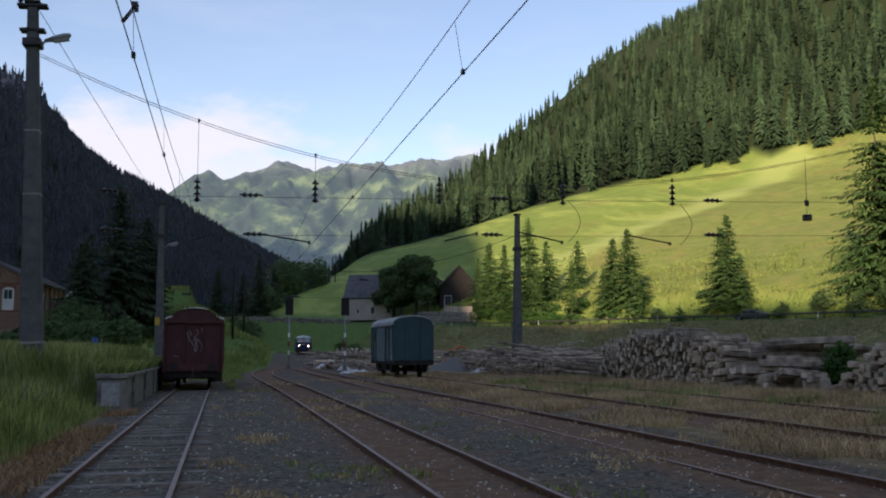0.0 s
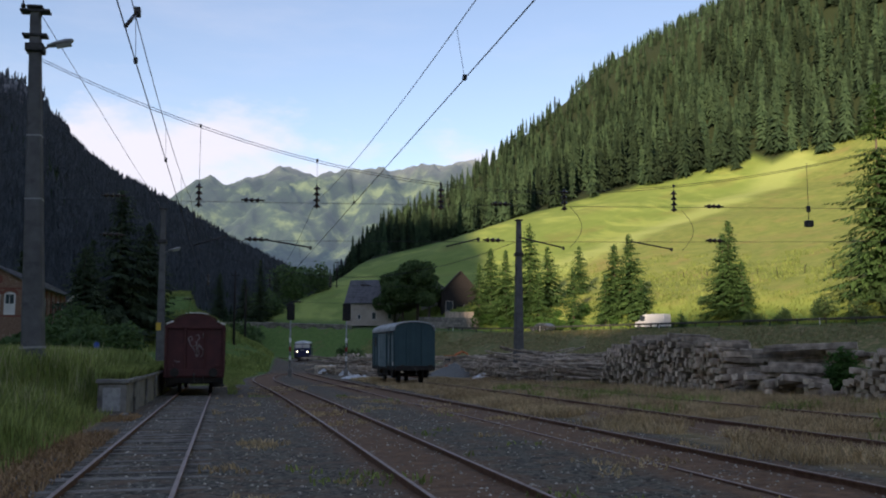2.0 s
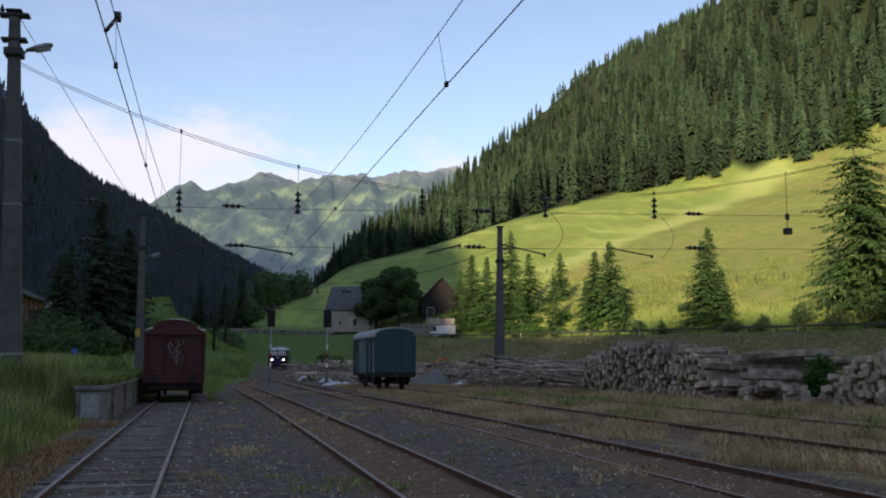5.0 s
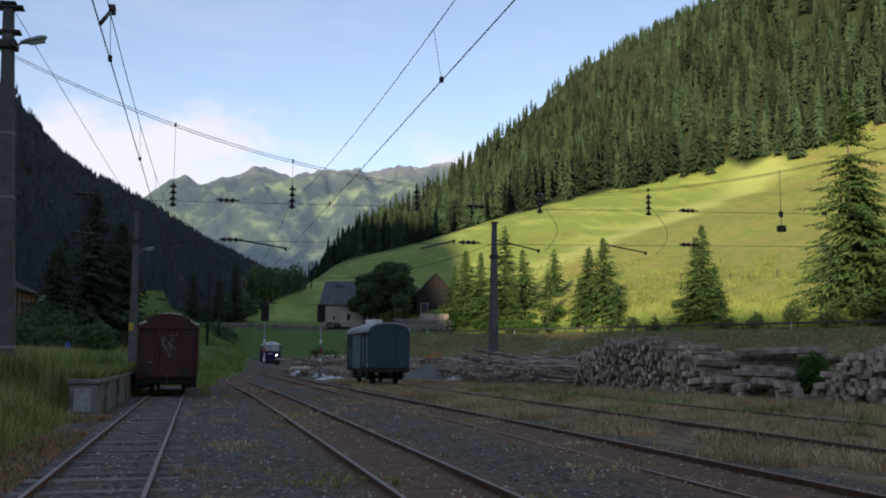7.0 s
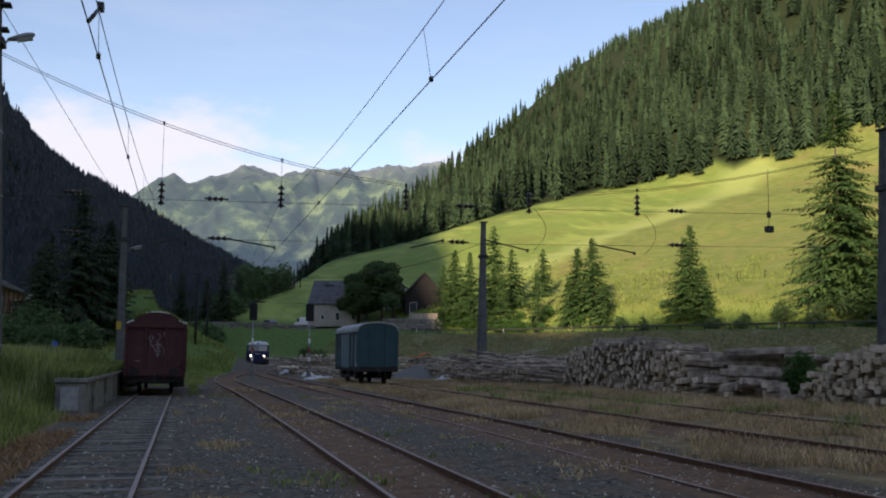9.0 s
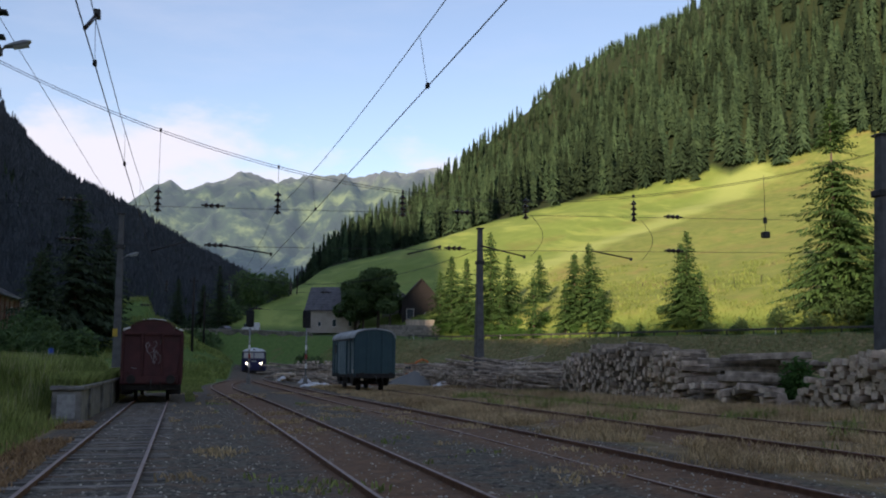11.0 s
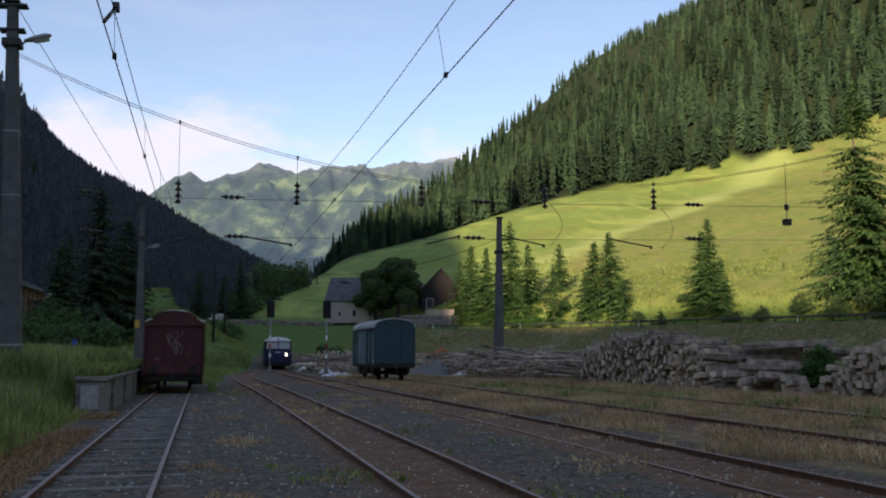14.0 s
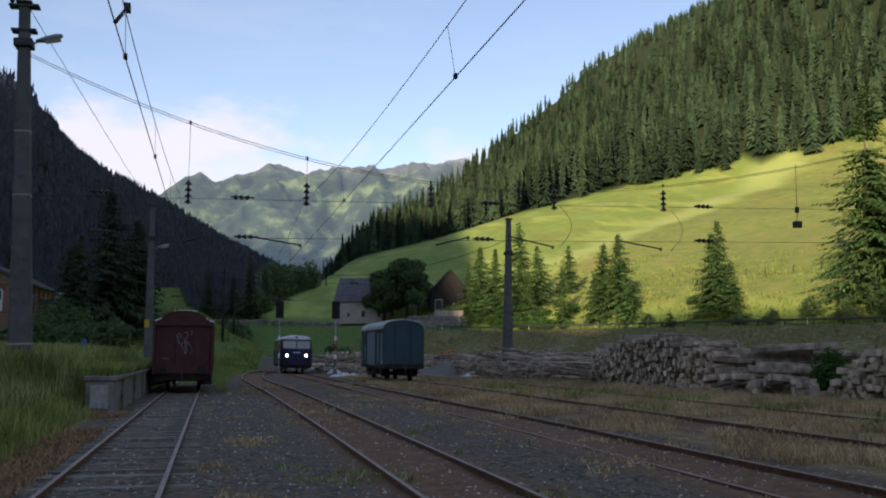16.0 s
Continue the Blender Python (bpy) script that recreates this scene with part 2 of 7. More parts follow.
M_TUFT = leaf_material("sunlit_slope_grass", (0.13, 0.185, 0.045), (0.25, 0.30, 0.085), vary=0.25)
M_SEED = leaf_material("pale_grass_seed_heads", (0.34, 0.33, 0.16), (0.55, 0.52, 0.30), vary=0.3)

# ---- the lie of the land ----
ROAD = Vector((72.0, 113.0))          # a point of the road's near edge
R_ALONG, R_UP = (-0.437, 0.8995), (0.8995, 0.437)
ROAD_Z = 5.7


def lerp(x, xs, ys):
    return np.interp(x, xs, ys)


def smooth(x, a, b):
    t = np.clip((x - a) / (b - a), 0, 1)
    return t * t * (3 - 2 * t)


def wobble(x, y, scale, seed=0.0):
    """Cheap smooth unevenness, about -1 to 1."""
    u, v = x / scale + seed * 1.7, y / scale - seed * 2.3
    return (np.sin(u * 1.3 + 1.9 * np.sin(v * 0.7)) * np.cos(v * 1.1 + 1.3 * np.sin(u * 0.9)) + 0.5 * np.sin(2.7 * u + 1.1) * np.sin(2.3 * v - 0.6)) / 1.5


def road_sw(x, y):
    dx, dy = x - ROAD.x, y - ROAD.y
    return dx * R_ALONG[0] + dy * R_ALONG[1], dx * R_UP[0] + dy * R_UP[1]


def from_sw(s, w):
    return ROAD.x + s * R_ALONG[0] + w * R_UP[0], ROAD.y + s * R_ALONG[1] + w * R_UP[1]


def valley(y):
    """Where the valley floor lies behind the road's bend."""
    return lerp(y, [200, 260, 330, 420, 800, 1500, 2400], [-60, -8, 12, 28, 62, 112, 180])


def hill_right(s, w, x, y):
    """Height over the road of the wooded hill, w metres up from the road."""
    top = lerp(s, HILL_S, HILL_TOP)
    t = np.clip((w - 8) / 600.0, 0, None)
    m = lerp(s, [-300, 60, 100, 150, 195, 260, 500, 900], HILL_LOW)
    low = m * np.clip(w - 8, 0, None)
    high = top * (1 - (1 - np.clip(t, 0, 1)) ** 1.12)
    mix = smooth(w, 150, 420)
    z = low * (1 - mix) + high * mix
    z = z - np.clip(w - 620, 0, None) * 0.25
    v = valley(y)
    return z * np.where(y > 200, smooth(x, v - 5, v + 15 + np.clip(y - 230, 0, None) * 0.11), 1.0)


HILL_S = [-600, 60, 200, 300, 390, 412, 450, 550, 717, 1154, 2200]
HILL_TOP = [580, 415, 348, 309, 290, 249, 184, 108, 66, 50, 36]
SPUR_Y = 1900.0
SPUR_U = [-0.8, -0.4, -0.26, -0.2197, -0.2051, -0.1837, -0.1671, -0.1449, -0.112, -0.0793, -0.0572, -0.030, -0.002, 0.043, 0.08, 0.12, 0.2, 0.3]
SPUR_SLOPE = [0.34, 0.32, 0.30, 0.2819, 0.2783, 0.2654, 0.2407, 0.2106, 0.1836, 0.1678, 0.1558, 0.1409, 0.1245, 0.1025, 0.086, 0.07, 0.045, 0.02]
HILL_LOW = [0.27, 0.285, 0.297, 0.332, 0.338, 0.30, 0.22, 0.12]


def ground_z(x, y):
    x, y = np.asarray(x, float), np.asarray(y, float)
    s, w = road_sw(x, y)
    # yard, rising slightly along the line
    z = lerp(y, [-50, 105, 125, 152, 175, 260, 600], [0, 0, 0.15, 0.62, 0.92, 1.6, 8]) * np.ones_like(x)
    # bank beside the loading platform
    bank = smooth(-x, 3.6, lerp(y, [14, 28, 33], [8.0, 8.0, 4.6])) * smooth(y, 14, 30)
    z = z + bank * lerp(y, [14, 26, 34, 60, 130], [0.5, 0.95, 1.2, 1.3, 2.0]) + smooth(-x, 9, 40) * smooth(y, 20, 60) * 1.2
    # mound behind the red wagon
    z = z + 7.4 * np.exp(-(((x + 5.6) / 9.0) ** 2 + ((y - 128) / 16.0) ** 2))
    z = z + 2.6 * np.exp(-(((x - 3) / 9.0) ** 2 + ((y - 150) / 14.0) ** 2)) * (1 - smooth(x, 4, 9))
    # road embankment and the hill above it
    toe = lerp(s, [-60, 40, 90, 140], [-16, -15, -12, -8.5])
    up = np.clip((w - toe) / (-1.0 - toe), 0, 1)
    road_h = lerp(s, [-400, 60, 100, 140, 170, 220, 400, 900], [5.7, 5.9, 7.4, 9.0, 9.8, 9.4, 10, 14])
    z = z * (1 - up) + road_h * up
    rise = hill_right(s, w, x, y)
    z = np.where(w > -1, road_h + rise + wobble(x, y, 26) * 1.2 * smooth(w, 10, 40) + wobble(x, y, 90, 3) * 5 * smooth(w, 60, 220), z)
    # cut bank right above the road
    z = z + 2.6 * smooth(w, 8, 18) * smooth(s, -20, 20) * (1 - smooth(s, 90, 130))
    # dark mountainside closing the valley on the left, its crest given by bearing
    far = np.clip(y, 300, None)
    crest_z = lerp(x / far, SPUR_U, SPUR_SLOPE) * SPUR_Y - 32
    across = np.clip(1 - (SPUR_Y - y) / 1420.0, 0, 1)
    spur = np.where(y > SPUR_Y, crest_z - (y - SPUR_Y) * 0.3, crest_z * across ** 1.5)
    spur = spur * (1 - smooth(x, valley(y / 1.9) * 1.9 + 40, valley(y / 1.9) * 1.9 + 150))
    rib = smooth(spur, 15, 130) * (1 - 0.75 * smooth(y, SPUR_Y - 330, SPUR_Y - 60))
    spur = spur + wobble(x, y, 130, 5) * 20 * rib + wobble(x, y, 45, 8) * 7 * rib
    spur = spur + 10 * np.abs(wobble(x, y, 16, 4)) * smooth(spur, 400, 470) * smooth(-x / far, 0.155, 0.17)
    z = z + np.clip(spur, 0, None)
    # added unseen ridge behind, over which the evening sun comes, shaped to place shade
    along = -(x * SUN_WAY.x + y * SUN_WAY.y)
    q = x * -SUN_WAY.y + y * SUN_WAY.x
    crest = lerp(q, [-2600, -2000, -1600, -1300, -1100, -900, -600, -400, -250, -165, -128, -105, -95, -83, -75, -65, -62, -58, -20, 5, 25, 60, 120, 400, 900], [300, 700, 950, 950, 860, 720, 540, 380, 232, 168, 150, 128, 113, 95, 84, 74, 52, 49, 45, 45, 45, 46, 46, 48, 60]) + 430 * math.tan(SUN_HIGH)
    back = crest * np.clip(1 - np.abs(along + 430) / 300.0, 0, 1) ** 1.1
    z = z + back * smooth(-along, 60, 160)
    return z


def gz(x, y):
    return float(ground_z(x, y))


def finish(ob, smooth_faces=False):
    if smooth_faces:
        ob.data.polygons.foreach_set("use_smooth", [True] * len(ob.data.polygons))
    return ob


def mesh_from(name, verts, faces, mats, face_mat=None, smooth_faces=False):
    me = bpy.data.meshes.new(name)
    me.from_pydata([tuple(v) for v in np.asarray(verts).tolist()], [], faces if isinstance(faces, list) else faces.tolist())
    for m in (mats if isinstance(mats, (list, tuple)) else [mats]):
        me.materials.append(m)
    if face_mat is not None:
        me.polygons.foreach_set("material_index", face_mat)
    if smooth_faces:
        me.polygons.foreach_set("use_smooth", [True] * len(me.polygons))
    me.update()
    return me


def part(name, bm, mat, parent, label="", smooth_faces=False):
    """Links a bmesh as one mesh object under a thing or a part."""
    me = bpy.data.meshes.new(name)
    if smooth_faces:
        for f in bm.faces:
            f.smooth = True
    bm.to_mesh(me)
    bm.free()
    for m in (mat if isinstance(mat, (list, tuple)) else [mat]):
        me.materials.append(m)
    ob = new(name, me)
    ob.parent = parent
    if label:
        tagged(ob, label)
    return ob


def thing(name, m, label, category, group="", kind=""):
    ob = new(name)
    ob.empty_display_size = 0.2
    ob.matrix_basis = m
    return tagged(ob, label, category, group, kind)


def box(bm, x0, x1, y0, y1, z0, z1, mat=0, bevel=0.0):
    vs = [bm.verts.new(p) for p in ((x0, y0, z0), (x1, y0, z0), (x1, y1, z0), (x0, y1, z0), (x0, y0, z1), (x1, y0, z1), (x1, y1, z1), (x0, y1, z1))]
    fs = []
    for idx in ((0, 3, 2, 1), (4, 5, 6, 7), (0, 1, 5, 4), (1, 2, 6, 5), (2, 3, 7, 6), (3, 0, 4, 7)):
        f = bm.faces.new([vs[i] for i in idx])
        f.material_index = mat
        fs.append(f)
    if bevel:
        es = list({e for f in fs for e in f.edges})
        bmesh.ops.bevel(bm, geom=es, offset=bevel, segments=1, affect="EDGES", profile=0.7)
    return bm


def boxed(*a, **k):
    return box(bmesh.new(), *a, **k)


def tube(bm, a, b, r0, r1=None, n=8, mat=0, cap=True):
    a, b = Vector(a), Vector(b)
    r1 = r0 if r1 is None else r1
    d = (b - a).normalized()
    e1 = d.orthogonal().normalized()
    e2 = d.cross(e1)
    rings = []
    for p, r in ((a, r0), (b, r1)):
        rings.append([bm.verts.new(p + r * (math.cos(2 * math.pi * i / n) * e1 + math.sin(2 * math.pi * i / n) * e2)) for i in range(n)])
    for i in range(n):
        f = bm.faces.new((rings[0][i], rings[0][(i + 1) % n], rings[1][(i + 1) % n], rings[1][i]))
        f.material_index = mat
        f.smooth = True
    if cap:
        bm.faces.new(rings[0][::-1]).material_index = mat
        bm.faces.new(rings[1]).material_index = mat
    return bm


def tubed(*a, **k):
    return tube(bmesh.new(), *a, **k)


def polytube(pts, r, n=6):
    """One unbroken tube along a line of points."""
    pts = [Vector(q) for q in pts]
    bm = bmesh.new()
    prev, e1 = None, None
    for i, q in enumerate(pts):
        d = (pts[min(i + 1, len(pts) - 1)] - pts[max(i - 1, 0)]).normalized()
        e1 = d.orthogonal().normalized() if e1 is None else (e1 - d * e1.dot(d)).normalized()
        e2 = d.cross(e1)
        ring = [bm.verts.new(q + r * (math.cos(2 * math.pi * k / n) * e1 + math.sin(2 * math.pi * k / n) * e2)) for k in range(n)]
        if prev:
            for k in range(n):
                bm.faces.new((prev[k], prev[(k + 1) % n], ring[(k + 1) % n], ring[k])).smooth = True
        else:
            bm.faces.new(ring[::-1])
        prev = ring
    bm.faces.new(prev)
    return bm


def prism(profile, x0, x1, mat=0):
    """A profile of (y, z) pushed along x."""
    bm = bmesh.new()
    a = [bm.verts.new((x0, y, z)) for y, z in profile]
    b = [bm.verts.new((x1, y, z)) for y, z in profile]
    n = len(profile)
    bm.faces.new(a[::-1])
    bm.faces.new(b)
    for i in range(n):
        bm.faces.new((a[i], a[(i + 1) % n], b[(i + 1) % n], b[i]))
    bmesh.ops.recalc_face_normals(bm, faces=bm.faces)
    return bm


# ---- tracks in plan ----
def curve_points(knots, step=1.5):
    """A smooth line through knots (x, y), as points about step metres apart."""
    k = [Vector((x, y)) for x, y in knots]
    k = [2 * k[0] - k[1]] + k + [2 * k[-1] - k[-2]]
    pts = []
    for i in range(1, len(k) - 2):
        n = max(2, int((k[i + 1] - k[i]).length / step))
        for j in range(n):
            t = j / n
            p0, p1, p2, p3 = k[i - 1], k[i], k[i + 1], k[i + 2]
            pts.append(0.5 * ((2 * p1) + (p2 - p0) * t + (2 * p0 - 5 * p1 + 4 * p2 - p3) * t * t + (3 * p1 - p0 - 3 * p2 + p3) * t ** 3))
    pts.append(k[-2])
    return pts


TRACK_A = [(-1.35, -12), (-1.35, 20), (-1.35, 50), (-1.35, 80), (-1.6, 100)]
TRACK_B = [(3.3, -12), (3.3, 15), (3.25, 30), (3.1, 45), (2.8, 58), (2.65, 68), (2.95, 77), (3.7, 86), (5.1, 96), (6.6, 106), (8.0, 117)]
TRACK_C = [(8.0, -12), (8.0, 15), (7.9, 30), (7.5, 47), (7.2, 62), (7.0, 78), (7.05, 92), (7.45, 106), (8.1, 118), (9.3, 133), (10.6, 148), (12.4, 163), (13.9, 178), (13.9, 192), (10.0, 206), (2.5, 222), (-7, 240)]
TRACK_D = [(12.55, -12), (12.55, 20), (12.5, 45), (12.2, 62), (11.7, 78), (11.3, 90)]
TRACK_E = [(17.55, -12), (17.55, 20), (17.5, 45), (17.0, 62), (16.2, 80), (15.2, 95)]

# ---- ground: one sheet out to the mountains ----
def w_of(x, y):
    return road_sw(x, y)[1]


def make_ground():
    def axis(lo, hi, fine, n_out, near_lo, near_hi):
        mid = np.arange(near_lo, near_hi, fine)
        a = near_lo - (np.geomspace(1, near_lo - lo + 1, n_out) - 1)[1:][::-1] if lo < near_lo else []
        b = near_hi + (np.geomspace(1, hi - near_hi + 1, n_out) - 1)
        return np.concatenate([a, mid, b])
    xs = axis(-1500, 1600, 0.55, 110, -14, 34)
    ys = axis(-900, 2400, 1.1, 120, 5, 120)
    xs = np.unique(np.concatenate([xs, np.arange(-520, 420, 20.0)]))
    ys = np.unique(np.concatenate([ys, np.arange(440, 2060, 24.0)]))
    X, Y = np.meshgrid(xs, ys)
    Z = ground_z(X, Y) + 0.35 * wobble(X, Y, 5.0, 7) * smooth(w_of(X, Y), 10, 30) + 0.03 * wobble(X, Y, 1.3) + 0.02 * wobble(X, Y, 0.6, 2)
    nx, ny = len(xs), len(ys)
    idx = np.arange(nx * ny).reshape(ny, nx)
    faces = np.stack([idx[:-1, :-1], idx[:-1, 1:], idx[1:, 1:], idx[1:, :-1]], -1).reshape(-1, 4)
    me = mesh_from("ground", np.stack([X, Y, Z], -1).reshape(-1, 3), faces, [M_GROUND], smooth_faces=True)
    # how grassy, dry and meadow-like each spot is
    s, w = road_sw(X, Y)
    gravel = smooth(X, -4.0, -2.8) * (1 - smooth(X, 9.2, 11.2)) * (1 - smooth(Y, 70, 100))
    line = np.where(Y > 85, lerp(Y, [85, 105, 118, 148, 178, 192], [5, 7, 8, 10.6, 13.9, 13.9]), 5)
    gravel = np.maximum(gravel, (1 - smooth(np.where(X < line, 1.6, 1.0) * np.abs(X - line), 3.0, 5.0)) * (Y > 70) * (1 - smooth(Y, 185, 200)))
    gravel = np.maximum(gravel, (1 - smooth(np.abs(X - 12.5 + 2), 4.5, 6.5)) * smooth(Y, 42, 60) * (1 - smooth(Y, 90, 105)))
    yard = smooth(X, 8.8, 10.2) * (1 - smooth(w, -22, -14)) * (1 - smooth(Y, 120, 150))
    dry = np.maximum(yard, (1 - smooth(np.abs(X + 3.6), 0.5, 1.6)) * (1 - smooth(Y, 28, 36)))
    dry = np.maximum(dry, 0.48 * smooth(w, -17, -13) * (1 - smooth(w, -1, 2)) * (1 - smooth(s, 60, 110)))
    forest = forest_mask(s, w - 9)
    rust = np.zeros_like(X)
    for knots, wide in ((TRACK_B, 1.15), (TRACK_C, 1.45), (TRACK_D, 1.5), (TRACK_E, 1.5)):
        kx, ky = [k[0] for k in knots], [k[1] for k in knots]
        rust = np.maximum(rust, (1 - smooth(np.abs(X - lerp(Y, ky, kx)), wide - 0.5, wide + 0.3)) * (Y < ky[-1]) * (1 - smooth(Y, 90, 110)))
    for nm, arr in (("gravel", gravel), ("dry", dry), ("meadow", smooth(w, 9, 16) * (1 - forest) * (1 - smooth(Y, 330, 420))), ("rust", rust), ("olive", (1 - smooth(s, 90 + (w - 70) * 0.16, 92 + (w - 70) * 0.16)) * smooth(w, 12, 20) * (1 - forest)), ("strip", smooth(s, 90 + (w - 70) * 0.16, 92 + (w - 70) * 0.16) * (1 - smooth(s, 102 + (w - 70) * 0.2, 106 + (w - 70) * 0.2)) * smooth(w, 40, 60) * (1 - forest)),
                    ("rock", smooth(Z, 400, 455) * smooth(-X / np.clip(Y, 300, None), 0.15, 0.168) * (Y > 1200)),
                    ("forest", np.maximum(forest, smooth(Y, 260, 330) * smooth(-w, 60, 120)))):
        at = me.attributes.new(nm, "FLOAT", "POINT")
        at.data.foreach_set("value", arr.reshape(-1).astype(np.float32))
    return tagged(new("ground", me), "gravel station yard with dry grass, meadow slope and wooded hills", "ground", kind="structure")


def forest_mask(s, w):
    edge = lerp(s, [-200, 60, 123, 195, 235, 262, 290, 330, 420], [240, 215, 200, 176, 150, 110, 72, 45, 30])
    return smooth(w, edge - 2, edge + 2)


def ground_material():
    m = bpy.data.materials.new("yard_meadow_and_woodland_floor")
    m.use_nodes = True
    nt = m.node_tree
    N, Lk = nt.nodes.new, nt.links.new
    b = nt.nodes["Principled BSDF"]
    co = N("ShaderNodeTexCoord")

    def noise_tex(scale, detail=6, rough=0.55, vec=None):
        n = N("ShaderNodeTexNoise")
        n.inputs["Scale"].default_value, n.inputs["Detail"].default_value, n.inputs["Roughness"].default_value = scale, detail, rough
        Lk(vec or co.outputs["Object"], n.inputs["Vector"])
        return n.outputs["Fac"]

    def ramp(v, a, c):
        r = N("ShaderNodeMapRange")
        r.inputs["From Min"].default_value, r.inputs["From Max"].default_value = a, c
        Lk(v, r.inputs["Value"])
        return r.outputs[0]

    def mix(f, a, c):
        x = N("ShaderNodeMix")
        x.data_type = "RGBA"
        for k, v in (("A", a), ("B", c)):
            if isinstance(v, tuple):
                x.inputs[k].default_value = (*v, 1)
            else:
                Lk(v, x.inputs[k])
        if isinstance(f, float):
            x.inputs["Factor"].default_value = f
        else:
            Lk(f, x.inputs["Factor"])
        return x.outputs["Result"]

    def math_node(op, a, c):
        x = N("ShaderNodeMath")
        x.operation = op
        x.use_clamp = op != "MULTIPLY_ADD"
        for i, v in enumerate((a, c)):
            if isinstance(v, float):
                x.inputs[i].default_value = v
            else:
                Lk(v, x.inputs[i])
        return x.outputs[0]

    def attr(nm):
        a = N("ShaderNodeAttribute")
        a.attribute_name = nm
        return a.outputs["Fac"]

    big, mid, fine = noise_tex(0.35), noise_tex(1.6, 8, 0.6), noise_tex(22, 5, 0.7)
    vor = N("ShaderNodeTexVoronoi")
    vor.inputs["Scale"].default_value = 13
    Lk(co.outputs["Object"], vor.inputs["Vector"])
    pebble = ramp(vor.outputs["Color"], 0.1, 0.95)
    # dark oily gravel with scattered pale stones
    grav = mix(pebble, (0.035, 0.032, 0.026), (0.22, 0.197, 0.158))
    white = N("ShaderNodeTexVoronoi")
    white.inputs["Scale"].default_value = 5.5
    Lk(co.outputs["Object"], white.inputs["Vector"])
    spot = math_node("MULTIPLY", ramp(white.outputs["Distance"], 0.13, 0.07), ramp(noise_tex(0.9), 0.42, 0.6))
    grav = mix(spot, grav, (0.42, 0.385, 0.33))
    grav = mix(math_node("MULTIPLY", ramp(mid, 0.48, 0.62), 0.7), grav, (0.20, 0.125, 0.083))
    dirt = mix(mid, (0.06, 0.045, 0.033), (0.11, 0.08, 0.055))
    grass = mix(ramp(mid, 0.3, 0.7), (0.07, 0.14, 0.03), (0.15, 0.235, 0.06))
    grass = mix(ramp(big, 0.55, 0.75), grass, (0.17, 0.17, 0.06))
    dryg = mix(ramp(mid, 0.3, 0.7), (0.17, 0.115, 0.066), (0.40, 0.285, 0.15))
    dryg = mix(math_node("MULTIPLY", ramp(big, 0.55, 0.67), 0.6), dryg, (0.12, 0.14, 0.05))
    mp = N("ShaderNodeMapping")
    mp.inputs["Rotation"].default_value = (0, 0, -0.45)
    mp.inputs["Scale"].default_value = (0.10, 0.016, 0.1)
    Lk(co.outputs["Object"], mp.inputs[0])
    strip = noise_tex(1.0, 5, 0.6, mp.outputs[0])
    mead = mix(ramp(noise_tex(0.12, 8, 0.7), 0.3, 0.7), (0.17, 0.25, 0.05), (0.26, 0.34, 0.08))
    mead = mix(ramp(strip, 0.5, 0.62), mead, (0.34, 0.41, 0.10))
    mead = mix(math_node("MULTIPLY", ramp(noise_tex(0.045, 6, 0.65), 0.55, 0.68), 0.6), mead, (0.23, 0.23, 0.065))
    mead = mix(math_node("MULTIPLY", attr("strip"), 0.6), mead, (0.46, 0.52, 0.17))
    rough = mix(ramp(noise_tex(0.35, 8, 0.7), 0.35, 0.68), (0.15, 0.20, 0.048), (0.30, 0.32, 0.09))
    rough = mix(math_node("MULTIPLY", ramp(noise_tex(0.09, 7, 0.65), 0.52, 0.64), 0.5), rough, (0.33, 0.22, 0.10))
    mead = mix(math_node("MULTIPLY", attr("olive"), 0.8), mead, rough)
    wood = mix(mid, (0.02, 0.032, 0.014), (0.04, 0.055, 0.02))
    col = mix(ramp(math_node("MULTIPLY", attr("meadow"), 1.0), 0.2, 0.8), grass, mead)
    broken = math_node("ADD", attr("dry"), ramp(mid, 0.5, 0.7))
    col = mix(math_node("MULTIPLY", broken, ramp(attr("dry"), 0.15, 0.5)), col, dryg)
    g = math_node("SUBTRACT", math_node("ADD", attr("gravel"), math_node("MULTIPLY", ramp(mid, 0.3, 0.7), 0.35)), 0.35)
    col = mix(ramp(g, 0.35, 0.6), col, grav)
    earth = mix(ramp(noise_tex(3.2, 8, 0.7), 0.3, 0.7), (0.10, 0.048, 0.027), (0.30, 0.165, 0.09))
    earth = mix(math_node("MULTIPLY", pebble, 0.25), earth, (0.2, 0.18, 0.16))
    col = mix(math_node("MULTIPLY", attr("rust"), ramp(mid, 0.22, 0.42)), col, earth)
    col = mix(ramp(attr("forest"), 0.3, 0.8), col, wood)
    crag = mix(ramp(noise_tex(0.03, 9, 0.7), 0.36, 0.64), (0.05, 0.055, 0.065), (0.21, 0.21, 0.215))
    col = mix(ramp(math_node("ADD", attr("rock"), math_node("MULTIPLY", noise_tex(0.02, 6, 0.6), 0.3)), 0.5, 0.8), col, crag)
    Lk(col, b.inputs["Base Color"])
    b.inputs["Roughness"].default_value = 0.95
    b.inputs["Specular IOR Level"].default_value = 0.2
    bump = N("ShaderNodeBump")
    bump.inputs["Strength"].default_value, bump.inputs["Distance"].default_value = 0.7, 0.05
    Lk(math_node("ADD", fine, vor.outputs["Distance"]), bump.inputs["Height"])
    Lk(bump.outputs[0], b.inputs["Normal"])
    return m


M_GROUND = ground_material()
ground = make_ground()


